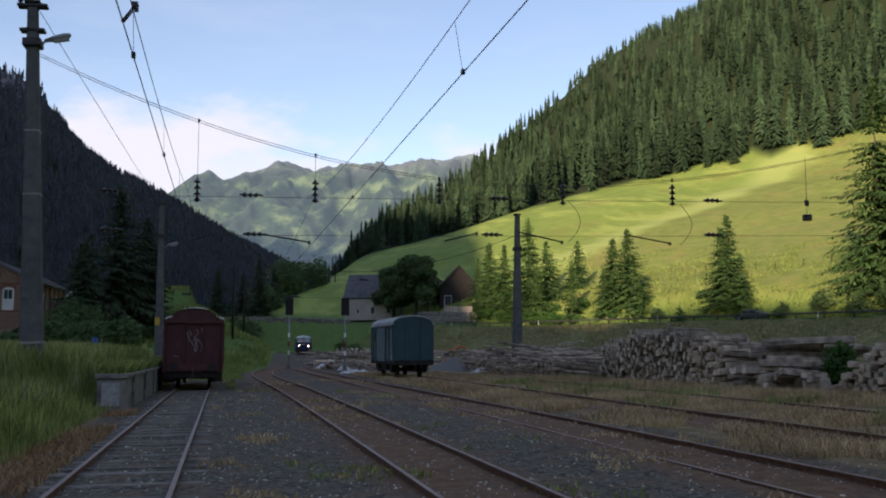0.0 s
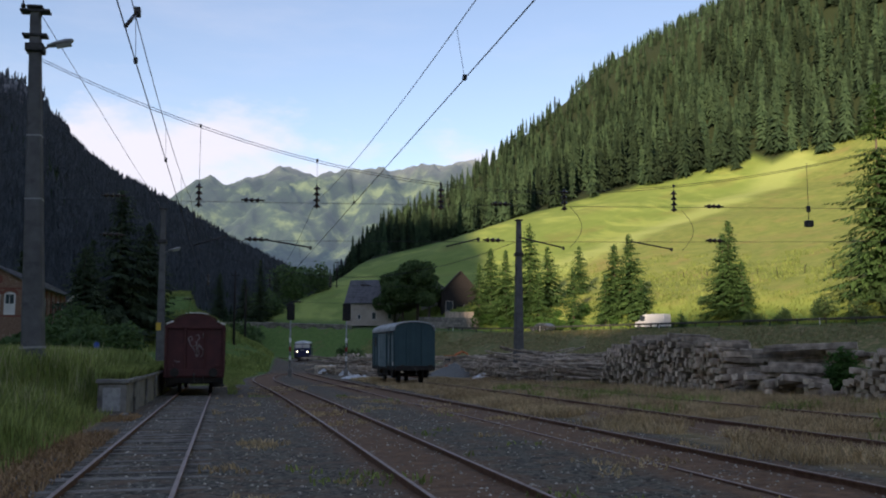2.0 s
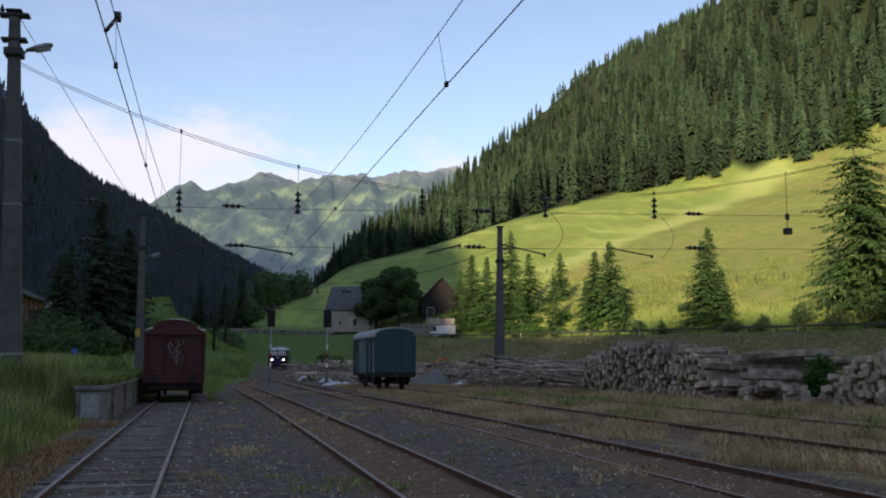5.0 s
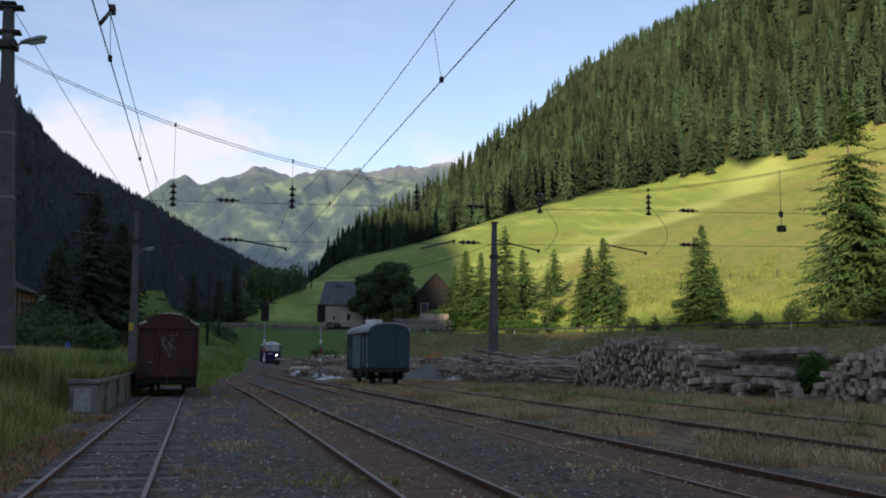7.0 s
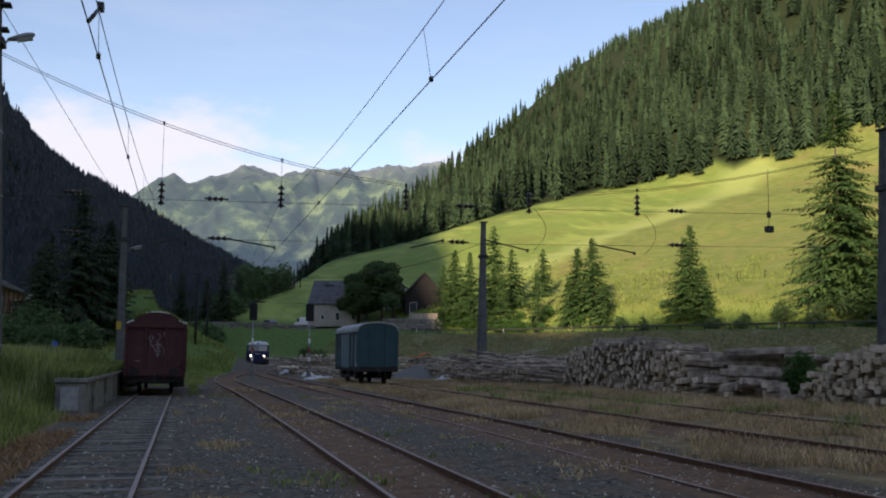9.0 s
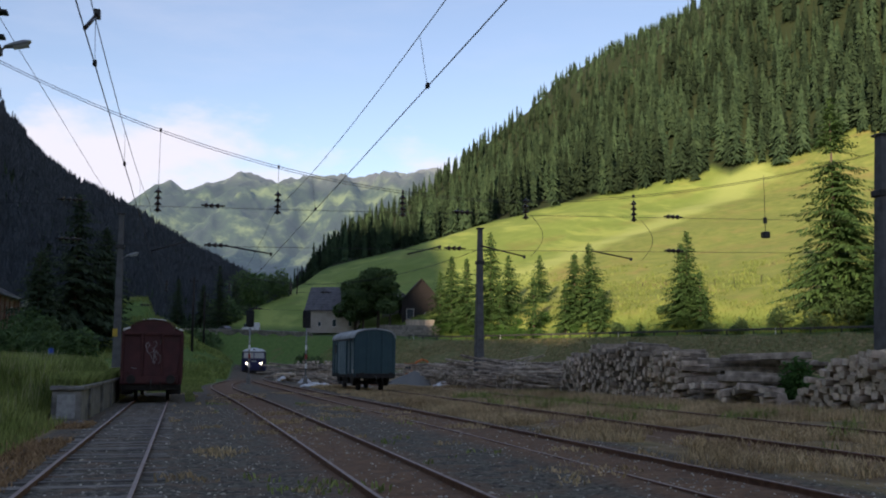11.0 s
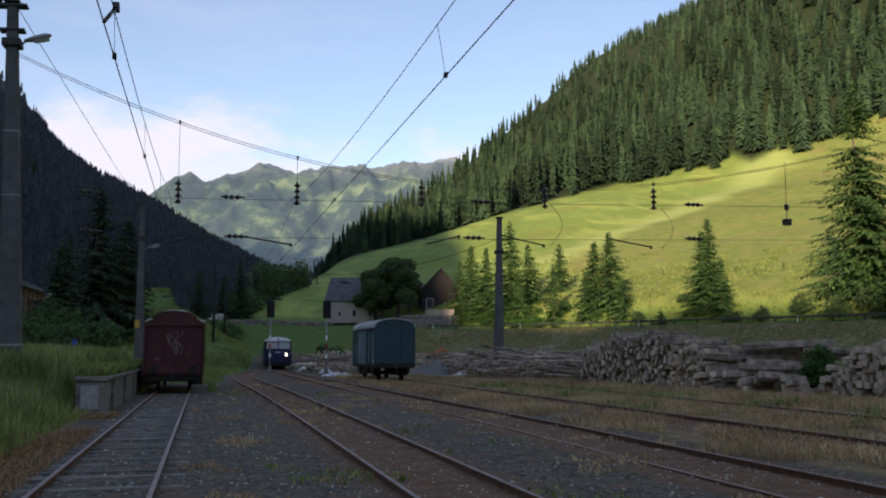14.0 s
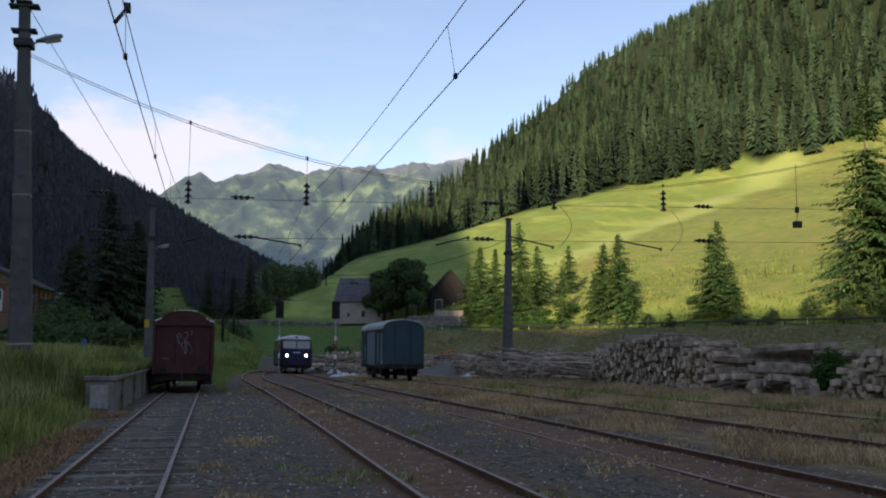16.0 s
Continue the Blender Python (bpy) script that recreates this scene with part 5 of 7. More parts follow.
# ---- light signals ----
def make_signal(x, y, z_head, label):
    z = gz(x, y)
    s = thing("light_signal", pose(x, y, z - 0.05), label, "railway signal", "light signals")
    h = z_head - z
    part("mast", tubed((0, 0, 0), (0, 0, h + 0.2), 0.075, 0.06, 10), M_GALV, s, "pale grey mast with red and white bands")
    for k in range(3):
        part("mast_sign", boxed(-0.09, 0.09, -0.085, -0.07, h * 0.3 + k * 0.75, h * 0.3 + 0.38 + k * 0.75), M_WHITE if k % 2 == 0 else M_TRAIN_RED, s)
    head = part("signal_head", boxed(-0.33, 0.33, -0.12, 0.08, h, h + 1.42, bevel=0.05), M_BLACK, s, "black signal board")
    for k in range(4):
        zz = h + 0.25 + k * 0.31
        part("lamp_hood", tubed((-0.12 if k % 2 else 0.12, -0.3, zz), (-0.12 if k % 2 else 0.12, -0.12, zz), 0.085, 0.085, 12), M_BLACK, head)
    part("ladder_rail", tubed((0.0, 0.28, 0.1), (0.0, 0.12, h), 0.02, n=5), M_GALV, s)
    part("relay_box", boxed(-0.16, 0.16, -0.14, 0.14, 0, 0.75, bevel=0.03), M_CONCRETE, s, "grey equipment box")
    part("foundation", boxed(-0.35, 0.35, -0.35, 0.35, -0.25, 0.08, bevel=0.03), M_CONCRETE, s)
    return s


make_signal(5.35, 84.0, 4.85, "light signal with black head beside the running line")
make_signal(9.65, 80.0, 4.7, "light signal with black head beside scrap timber")

# ---- loading platform ----
def make_platform():
    pf = thing("loading_platform", pose(0, 0, 0), "old grey concrete loading platform edge beside the siding", "platform", kind="structure")
    bm = boxed(-3.75, -2.9, 31.2, 68, -0.3, 0.98, bevel=0.03)
    part("wall", bm, M_CONCRETE, pf)
    y = 31.1
    rng = random.Random(8)
    while y < 66:
        L = rng.uniform(2.6, 3.0)
        part("coping_slab", boxed(-3.8, -2.82, y, y + L - 0.02, 0.985, 1.10 + rng.uniform(-0.01, 0.015), bevel=0.02), M_CONCRETE, pf)
        y += L
    for y in (33.4, 38.2, 43.0, 47.8):
        part("buttress", boxed(-2.9, -2.82, y, y + 0.35, -0.2, 0.97, bevel=0.02), M_CONCRETE, pf)
    part("pale_render_patch", boxed(-3.6, -3.08, 31.17, 31.21, 0.15, 0.86, bevel=0.01), M_WHITE_BAND, pf)
    for k in range(9):
        x, yy = rng.uniform(-3.7, -2.6), rng.uniform(30.3, 31.0)
        bm = bmesh.new()
        bmesh.ops.create_icosphere(bm, subdivisions=1, radius=rng.uniform(0.06, 0.16))
        for v in bm.verts:
            v.co = Vector((v.co.x * rng.uniform(0.8, 1.2), v.co.y, v.co.z * 0.6)) + Vector((x, yy, gz(x, yy) + 0.04))
        rock = thing("rubble_stone", Matrix.Identity(4), "broken pale concrete lump at the platform's foot", "stone", "rubble at the platform")
        part("lump", bm, M_CONCRETE, rock)


make_platform()


# ---- log piles ----
def beam_mesh(rng, wide, high, length):
    """An old square-cut sleeper along x with worn edges; sides and sawn ends are two materials."""
    vs, fs, mi = [], [], []
    rings, c = 4, 0.11 * min(wide, high)
    prof = [(-wide / 2 + c, -high / 2), (wide / 2 - c, -high / 2), (wide / 2, -high / 2 + c), (wide / 2, high / 2 - c), (wide / 2 - c, high / 2), (-wide / 2 + c, high / 2), (-wide / 2, high / 2 - c), (-wide / 2, -high / 2 + c)]
    prof = [(a + rng.uniform(-0.016, 0.016), b + rng.uniform(-0.016, 0.016)) for a, b in prof]
    n = len(prof)
    bow = rng.uniform(-0.02, 0.02)
    for k in range(rings):
        u = k / (rings - 1)
        t = rng.uniform(0.95, 1.04)
        for a, b in prof:
            vs.append((length * (u - 0.5) + rng.uniform(-0.02, 0.02), a * t, b * t + bow * math.sin(math.pi * u)))
    for k in range(rings - 1):
        for i in range(n):
            j = (i + 1) % n
            fs.append((k * n + i, k * n + j, (k + 1) * n + j, (k + 1) * n + i))
            mi.append(0)
    fs.append(tuple(range(n))[::-1])
    fs.append(tuple(range((rings - 1) * n, rings * n)))
    mi += [1, 1]
    return mesh_from("sleeper", vs, fs, [M_LOG_OBJ, M_LOG_END], mi)


def pole_mesh(rng, r, length, sides=6):
    """A thin round pole along x."""
    vs, fs, mi = [], [], []
    for k in range(3):
        for i in range(sides):
            a = 2 * math.pi * i / sides
            q = r * rng.uniform(0.85, 1.1) * (1.1 - 0.15 * k)
            vs.append((length * (k / 2 - 0.5), q * math.cos(a), q * math.sin(a)))
    for k in range(2):
        for i in range(sides):
            j = (i + 1) % sides
            fs.append((k * sides + i, k * sides + j, (k + 1) * sides + j, (k + 1) * sides + i))
            mi.append(0)
    fs += [tuple(range(sides))[::-1], tuple(range(2 * sides, 3 * sides))]
    return mesh_from("pole", vs, fs, [M_LOG_OBJ, M_LOG_END], mi + [1, 1])


M_LOG_FAR = material("sawn_ends_in_far_stacks", (0.44, 0.36, 0.285), (0.74, 0.63, 0.52), 5, 0.95, 0, 0.4, 40, island=True, vary=0.3)
LOG_RNG = random.Random(21)
def beams(count, w0, w1, h0, h1, l0, l1):
    return [beam_mesh(LOG_RNG, LOG_RNG.uniform(w0, w1), LOG_RNG.uniform(h0, h1), LOG_RNG.uniform(l0, l1)) for _ in range(count)]


LOGS_SHORT = beams(14, 0.15, 0.20, 0.22, 0.29, 1.9, 2.5)
LOGS_BIG = beams(12, 0.24, 0.34, 0.22, 0.32, 0.9, 2.0)
LOGS_LONG = beams(10, 0.24, 0.32, 0.18, 0.26, 2.6, 4.0)
POLES_THIN = [pole_mesh(LOG_RNG, LOG_RNG.uniform(0.05, 0.10), LOG_RNG.uniform(3.0, 6.0)) for _ in range(10)]


def log_pose(rng, x, y, z, turn, jitter):
    roll = rng.choice((0, 0, 0, 180, 180, 90)) + rng.uniform(-1, 1) * min(12, jitter)
    return pose(x, y, z, 0, rng.uniform(-jitter, jitter) * 0.45, turn + rng.uniform(-jitter, jitter)) @ pose(0, 0, 0, roll, 0, 0)


def pile(label, slots, meshes, seed, jitter):
    """Logs at slots (x, y, z, turn), each an object of its own."""
    rng = random.Random(seed)
    for x, y, z, turn in slots:
        ob = new("wooden_sleeper", meshes[rng.randrange(len(meshes))])
        ob.matrix_basis = log_pose(rng, x, y, z, turn, jitter)
        tagged(ob, label, "sleeper", label)


def heap_of(name, label, slots, meshes, seed, jitter):
    """A far heap of logs as one object."""
    rng = random.Random(seed)
    vs, fs, mi, base = [], [], [], 0
    for x, y, z, turn in slots:
        me = meshes[rng.randrange(len(meshes))]
        m = log_pose(rng, x, y, z, turn, jitter)
        vs += [m @ v.co for v in me.vertices]
        fs += [[i + base for i in f.vertices] for f in me.polygons]
        mi += [f.material_index for f in me.polygons]
        base += len(me.vertices)
    tagged(new(name, mesh_from(name, [tuple(v) for v in vs], fs, [M_LOG, M_LOG_FAR], mi)), label, "timber", kind="stuff")


def stack_slots(ax, ay, bx, by, height, step, turn, rng, tall=0.84):
    """Rows of logs lying across the line from a to b, stacked up to height(t)."""
    a, b = Vector((ax, ay)), Vector((bx, by))
    L = (b - a).length
    d = (b - a) / L
    out = []
    z, row = step * 0.45, 0
    while True:
        n = 0
        s = (row % 2) * step / 2
        while s < L:
            if z < height(s / L) + rng.uniform(-0.18, 0.12):
                p = a + d * (s + rng.uniform(-0.08, 0.08))
                side = rng.uniform(-0.28, 0.28) + z * 0.10
                q = p + Vector((math.cos(radians(turn)), math.sin(radians(turn)))) * side
                out.append((q.x, q.y, gz(q.x, q.y) + z + rng.uniform(-0.05, 0.05), turn))
                n += 1
            s += step * rng.uniform(0.9, 1.15)
        if n == 0:
            break
        z += step * tall
        row += 1
    return out


rng = random.Random(4)
KEEP_FAR = []
pile("weathered grey-brown square wooden sleeper in the tall pile",
     [q for q in stack_slots(23.3, 56.0, 24.1, 42.5, lambda t: 1.5 + 1.25 * math.sin(math.pi * min(1, 0.12 + t * 0.75)) ** 0.8 + 0.2 * math.sin(t * 23), 0.215, 8, rng, 1.18) if q[1] < 45.6 or KEEP_FAR.append(q)], LOGS_SHORT, 1, 9)
heap_of("sleeper_pile_end", "square wooden sleepers at the far end of the tall pile", KEEP_FAR, LOGS_SHORT, 12, 9)
long_slots = []
for k in range(46):
    t = rng.random()
    y = 42.5 - 3.2 * t
    long_slots.append((25.2 + rng.uniform(-0.4, 2.2), y, gz(25.5, y) + 0.22 + rng.random() ** 0.9 * 2.05, -28 + rng.uniform(-9, 9)))
heap_of("long_beams", "long grey wooden beams lying lengthwise on the pile", long_slots, LOGS_LONG, 2, 5)
front = [(24.0 + rng.uniform(-0.5, 0.8), 42 - 5.5 * rng.random(), 0.2 + rng.random() * 0.75, 15 + rng.uniform(-30, 30)) for _ in range(26)]
heap_of("loose_sleepers", "short loose sleepers at the foot of the pile", front, LOGS_BIG, 3, 14)
pile("sawn-off square sleeper block in the heap beside the mast",
     stack_slots(26.2, 38.4, 25.2, 30.0, lambda t: 0.3 + 1.95 * min(1, max(0, t - 0.12) * 2.0), 0.31, 14, rng), LOGS_BIG, 4, 20)
top = [(24.2 + rng.uniform(-0.6, 0.6), rng.uniform(43, 51), 2.3 + rng.random() * 0.3, rng.uniform(-60, -10)) for _ in range(10)]
heap_of("top_beams", "loose beams lying across the top of the pile", top, LOGS_LONG, 5, 4)
thin = []
for k in range(230):
    y = rng.uniform(57, 84)
    x = lerp(y, [57, 70, 84], [22.6, 21.4, 21.6]) + rng.uniform(-0.8, 3.5)
    h = 1.0 + 1.05 * math.sin(math.pi * (y - 54) / 32)
    thin.append((float(x), y, gz(x, y) + 0.1 + rng.random() * h, -30 + rng.uniform(-40, 40)))
heap_of("timber_heap", "tangled heap of thin grey poles beside the siding", thin, POLES_THIN, 6, 24)
more = []
for k in range(150):
    y = rng.uniform(80, 108)
    x = rng.uniform(24, 36) - (y - 80) * 0.12
    more.append((float(x), y, gz(x, y) + 0.12 + rng.random() * 1.7, rng.uniform(-60, 30)))
heap_of("far_timber", "brown beams stacked in the timber yard below the road", more, LOGS_LONG, 7, 6)
ends = stack_slots(20.9, 80, 21.8, 60, lambda t: 1.15, 0.26, 5, rng, 1.0)
heap_of("stacked_timber", "stacked short sleepers at the front of the timber heap", ends, LOGS_SHORT, 8, 10)


# ---- gravel heap, digger, scrap ----
def mound(name, x, y, rx, ry, h, mat, label, cat, seed):
    n, m = 28, 12
    vs, fs = [(0, 0, h)], []
    for k in range(1, m + 1):
        t = k / m
        for i in range(n):
            a = 2 * math.pi * i / n
            r = t * (1 + 0.12 * math.sin(3 * a + seed) + 0.06 * math.sin(7 * a + seed * 2))
            vs.append((rx * r * math.cos(a), ry * r * math.sin(a), h * (1 - t) ** 1.1 + 0.03 * math.sin(9 * a + 5 * t) - 0.12 * t))
    for i in range(n):
        fs.append((0, 1 + i, 1 + (i + 1) % n))
    for k in range(m - 1):
        for i in range(n):
            a, b = 1 + k * n + i, 1 + k * n + (i + 1) % n
            fs.append((a, a + n, b + n, b))
    ob = new(name, mesh_from(name, vs, fs, [mat], smooth_faces=True))
    ob.matrix_basis = pose(x, y, gz(x, y) - 0.02)
    return tagged(ob, label, cat)


mound("gravel_mound", 18.9, 80.5, 3.0, 3.4, 1.25, M_GRAVEL_HEAP, "grey-green heap of loose gravel beside the timber", "gravel heap", 1.0)
mound("bark_mound", 23.5, 93, 4.5, 3.0, 1.2, M_DARK_WOOD, "dark brown heap of bark and waste wood", "bark heap", 2.0)


def make_digger():
    x, y = 23.2, 99.0
    d = thing("digger", pose(x, y, gz(x, y), 0, 0, 25), "small orange digger with raised arm among the timber", "excavator")
    for s in (-0.9, 0.9):
        bm = boxed(s - 0.22, s + 0.22, -1.5, 1.5, 0.05, 0.7, bevel=0.12)
        part("crawler_track", bm, M_TYRE, d)
    part("undercarriage", boxed(-0.7, 0.7, -0.9, 0.9, 0.3, 0.85), M_STEEL_DARK, d)
    body = part("house", boxed(-1.1, 1.1, -1.5, 1.2, 0.86, 1.75, bevel=0.12), M_ORANGE, d)
    cab = part("cab", boxed(-1.05, -0.1, 0.0, 1.3, 1.76, 2.85, bevel=0.1), M_GLASS, d)
    part("cab_roof", boxed(-1.1, -0.05, -0.05, 1.35, 2.85, 2.95, bevel=0.03), M_ORANGE, cab)
    part("boom", polytube([(0.3, 1.0, 1.5), (1.2, 1.1, 3.1), (2.6, 1.1, 3.6)], 0.2, 8), M_ORANGE, d)
    part("stick", polytube([(2.6, 1.1, 3.6), (3.6, 1.1, 3.3), (4.3, 1.1, 2.4)], 0.14, 8), M_ORANGE, d)
    part("ram", tubed((0.6, 1.1, 1.7), (1.7, 1.1, 3.0), 0.07), M_GALV, d)
    part("bucket", prism([(0.9, 0), (1.4, 0.1), (1.4, 0.7), (0.95, 0.6)], 4.0, 4.8), M_STEEL_DARK, d).location = (0, 0, 1.7)
    return d


make_digger().scale = (0.62, 0.62, 0.62)


def make_scrap():
    rng = random.Random(31)
    # timber and rubble beside the running line
    slots = []
    for k in range(120):
        x, y = rng.uniform(10.3, 15.5), rng.uniform(92, 112)
        slots.append((x, y, gz(x, y) + 0.1 + rng.random() * 1.5 * (1 if y > 97 else 0.4), rng.uniform(-90, 90)))
    heap_of("scrap_timber", "broken brown planks in the scrap timber heap", slots, POLES_THIN, 9, 14)
    blocks = stack_slots(12.0, 108, 16.5, 104, lambda t: 1.9, 0.4, 80, rng)
    heap_of("firewood_stack", "stacked brown firewood logs beyond the blue wagon", blocks, LOGS_SHORT, 10, 10)
    for x, y, sx, sy, h, lab in ((10.2, 98, 1.5, 0.8, 1.0, "crumpled white plastic sheet over scrap"), (10.2, 76.0, 1.3, 0.8, 0.35, "crumpled white plastic sheet on the ground"), (10.6, 88, 0.6, 0.5, 0.7, "torn white sheet on a scrap heap"), (25.0, 91.0, 1.3, 1.0, 1.2, "white sheet beside the digger"), (20.6, 74.5, 1.6, 0.8, 0.6, "pale sheet on the timber heap")):
        n = 14
        vs, fs = [], []
        for j in range(n):
            for i in range(n):
                u, v = i / (n - 1) * 2 - 1, j / (n - 1) * 2 - 1
                r = max(abs(u), abs(v))
                vs.append((sx * u * (1 + 0.1 * math.sin(5 * v)), sy * v, 0.05 + h * max(0, 1 - r ** 1.5) * (0.75 + 0.3 * math.sin(4 * u + 3 * v + x)) + 0.05 * math.sin(11 * u + 7 * v) + 0.04 * math.sin(17 * v - 9 * u)))
        for j in range(n - 1):
            for i in range(n - 1):
                a = j * n + i
                fs.append((a, a + 1, a + n + 1, a + n))
        ob = new("plastic_sheet", mesh_from("plastic_sheet", vs, fs, [M_TARP]))
        ob.matrix_basis = pose(x, y, gz(x, y) - 0.03, 0, 0, rng.uniform(0, 90))
        ob.modifiers.new("thickness", "SOLIDIFY").thickness = 0.02
        tagged(ob, lab, "sheet", "plastic sheets")
    c = thing("wooden_cart", pose(9.3, 93.5, gz(9.3, 93.5)), "pale wooden trailer frame loaded with scrap", "trailer")
    part("bed", boxed(-0.9, 0.9, -1.3, 1.3, 0.7, 0.85, bevel=0.02), M_LOG_END, c)
    for sx in (-0.85, 0.85):
        for sy in (-1.2, 1.2):
            part("leg", boxed(sx - 0.05, sx + 0.05, sy - 0.05, sy + 0.05, 0, 0.7), M_LOG_END, c)
    # small things on the bank
    b = thing("white_bucket", pose(-10.2, 52, gz(-10.2, 52) - 0.02), "small white plastic bucket standing in the grass", "bucket")
    part("pail", tubed((0, 0, 0), (0, 0, 0.55), 0.24, 0.3, 16), M_WHITE, b)
    part("rim", tubed((0, 0, 0.55), (0, 0, 0.6), 0.32, 0.32, 16), M_WHITE, b)
    # narrow blue cylinder for a thin pole-like thing
    f = thing("blue_pole_like_object", pose(-8.1, 66, gz(-8.1, 66) - 0.02), "thin blue pole-like object half hidden in tall grass", "drum")
    part("barrel", tubed((0, 0, 0), (0, 0, 1.25), 0.17, 0.17, 16), M_BLUE_BIN, f)
    part("lid", tubed((0, 0, 1.25), (0, 0, 1.32), 0.13, 0.11, 16), M_BLUE_BIN, f)
    for k in range(16):
        x, y = rng.uniform(-6.8, -4.2), rng.uniform(35.5, 39)
        bm = bmesh.new()
        bmesh.ops.create_icosphere(bm, subdivisions=1, radius=1.0)
        a, c2, h = rng.uniform(0.1, 0.28), rng.uniform(0.08, 0.2), rng.uniform(0.05, 0.12)
        for v in bm.verts:
            v.co = Vector((v.co.x * a, v.co.y * c2, v.co.z * h + h)) + Vector((x, y, gz(x, y) + 0.12))
        s = thing("pale_rubble", Matrix.Identity(4), "pale yellowish rubble lump on the grassy platform", "stone", "rubble on the platform")
        part("lump", bm, M_SNOW, s)


make_scrap()


# ---- road with guard rail ----
def make_road():
    ss = np.linspace(-160, 240, 140)
    vs, fs = [], []
    for s in ss:
        for w in (0.6, 7.2):
            x, y = from_sw(s, w)
            vs.append((x, y, gz(*from_sw(s, 0.5)) + 0.05))
    for i in range(len(ss) - 1):
        fs.append((2 * i, 2 * i + 1, 2 * i + 3, 2 * i + 2))
    tagged(new("road", mesh_from("road", vs, fs, [M_ASPHALT])), "grey asphalt valley road on an embankment", "road", kind="structure")
    rail = thing("guard_rail", Matrix.Identity(4), "galvanised steel guard rail along the road's edge", "guard rail", kind="structure")
    prof = [(0, 0.45), (0.05, 0.5), (0.0, 0.56), (0.05, 0.64), (0.0, 0.7), (-0.02, 0.7), (0.02, 0.64), (-0.02, 0.56), (0.02, 0.5), (-0.02, 0.45)]
    sr = np.arange(-44, 76, 4.0)
    for s0 in sr[:-1]:
        bm = bmesh.new()
        prev = None
        for s in (s0, s0 + 4.0):
            x, y = from_sw(s, 0)
            z = gz(*from_sw(s, 0.5))
            ring = [bm.verts.new((x - R_UP[0] * a, y - R_UP[1] * a, z + b * 1.08)) for a, b in prof]
            if prev:
                for i in range(len(prof)):
                    bm.faces.new((prev[i], prev[(i + 1) % len(prof)], ring[(i + 1) % len(prof)], ring[i]))
            prev = ring
        bmesh.ops.recalc_face_normals(bm, faces=bm.faces)
        part("beam", bm, M_GUARD, rail)
    post = None
    for s in sr:
        x, y = from_sw(s, 0.1)
        z = gz(*from_sw(s, 0.5))
        if post is None:
            post = part("post", boxed(-0.07, 0.07, -0.07, 0.07, -0.5, 0.78, bevel=0.01), M_STEEL_DARK, rail)
            post.matrix_basis = pose(x, y, z, 0, 0, 26)
        else:
            o = new("post", post.data)
            o.parent = rail
            o.matrix_basis = pose(x, y, z, 0, 0, 26)
    for s, w in ((-3.5, -0.5), (22, -0.5), (47, -0.5), (70, -0.5)):
        x, y = from_sw(s, w)
        p = thing("marker_post", pose(x, y, gz(x, y) - 0.1), "white roadside marker post", "marker post", "marker posts")
        part("stake", boxed(-0.06, 0.06, -0.04, 0.04, 0, 0.85, bevel=0.02), M_WHITE, p)
        part("black_cap", boxed(-0.062, 0.062, -0.042, 0.042, 0.6, 0.72), M_BLACK, p)
    # low stone wall beyond the line
    wall = thing("stone_wall", Matrix.Identity(4), "low rubble stone wall along the road embankment", "wall", kind="structure")
    rng = random.Random(17)
    metas = []
    for k in range(6):
        bm = boxed(-0.55, 0.55, -0.25, 0.25, 0, 0.5, bevel=0.1)
        for v in bm.verts:
            v.co += Vector([rng.uniform(-0.07, 0.07) for _ in range(3)])
        me = bpy.data.meshes.new("stone")
        bm.to_mesh(me)
        bm.free()
        me.materials.append(M_STONE)
        metas.append(me)
    for row in range(3):
        s = 104.0 + row * 0.5
        while s < 168:
            x, y = from_sw(s, -0.6 + rng.uniform(-0.05, 0.05))
            o = new("stone", metas[rng.randrange(6)])
            o.parent = wall
            o.matrix_basis = pose(x, y, gz(*from_sw(s, 0.3)) - 0.75 + row * 0.46, rng.uniform(-4, 4), rng.uniform(-4, 4), 116 + rng.uniform(-6, 6))
            s += rng.uniform(1.0, 1.25)


make_road()


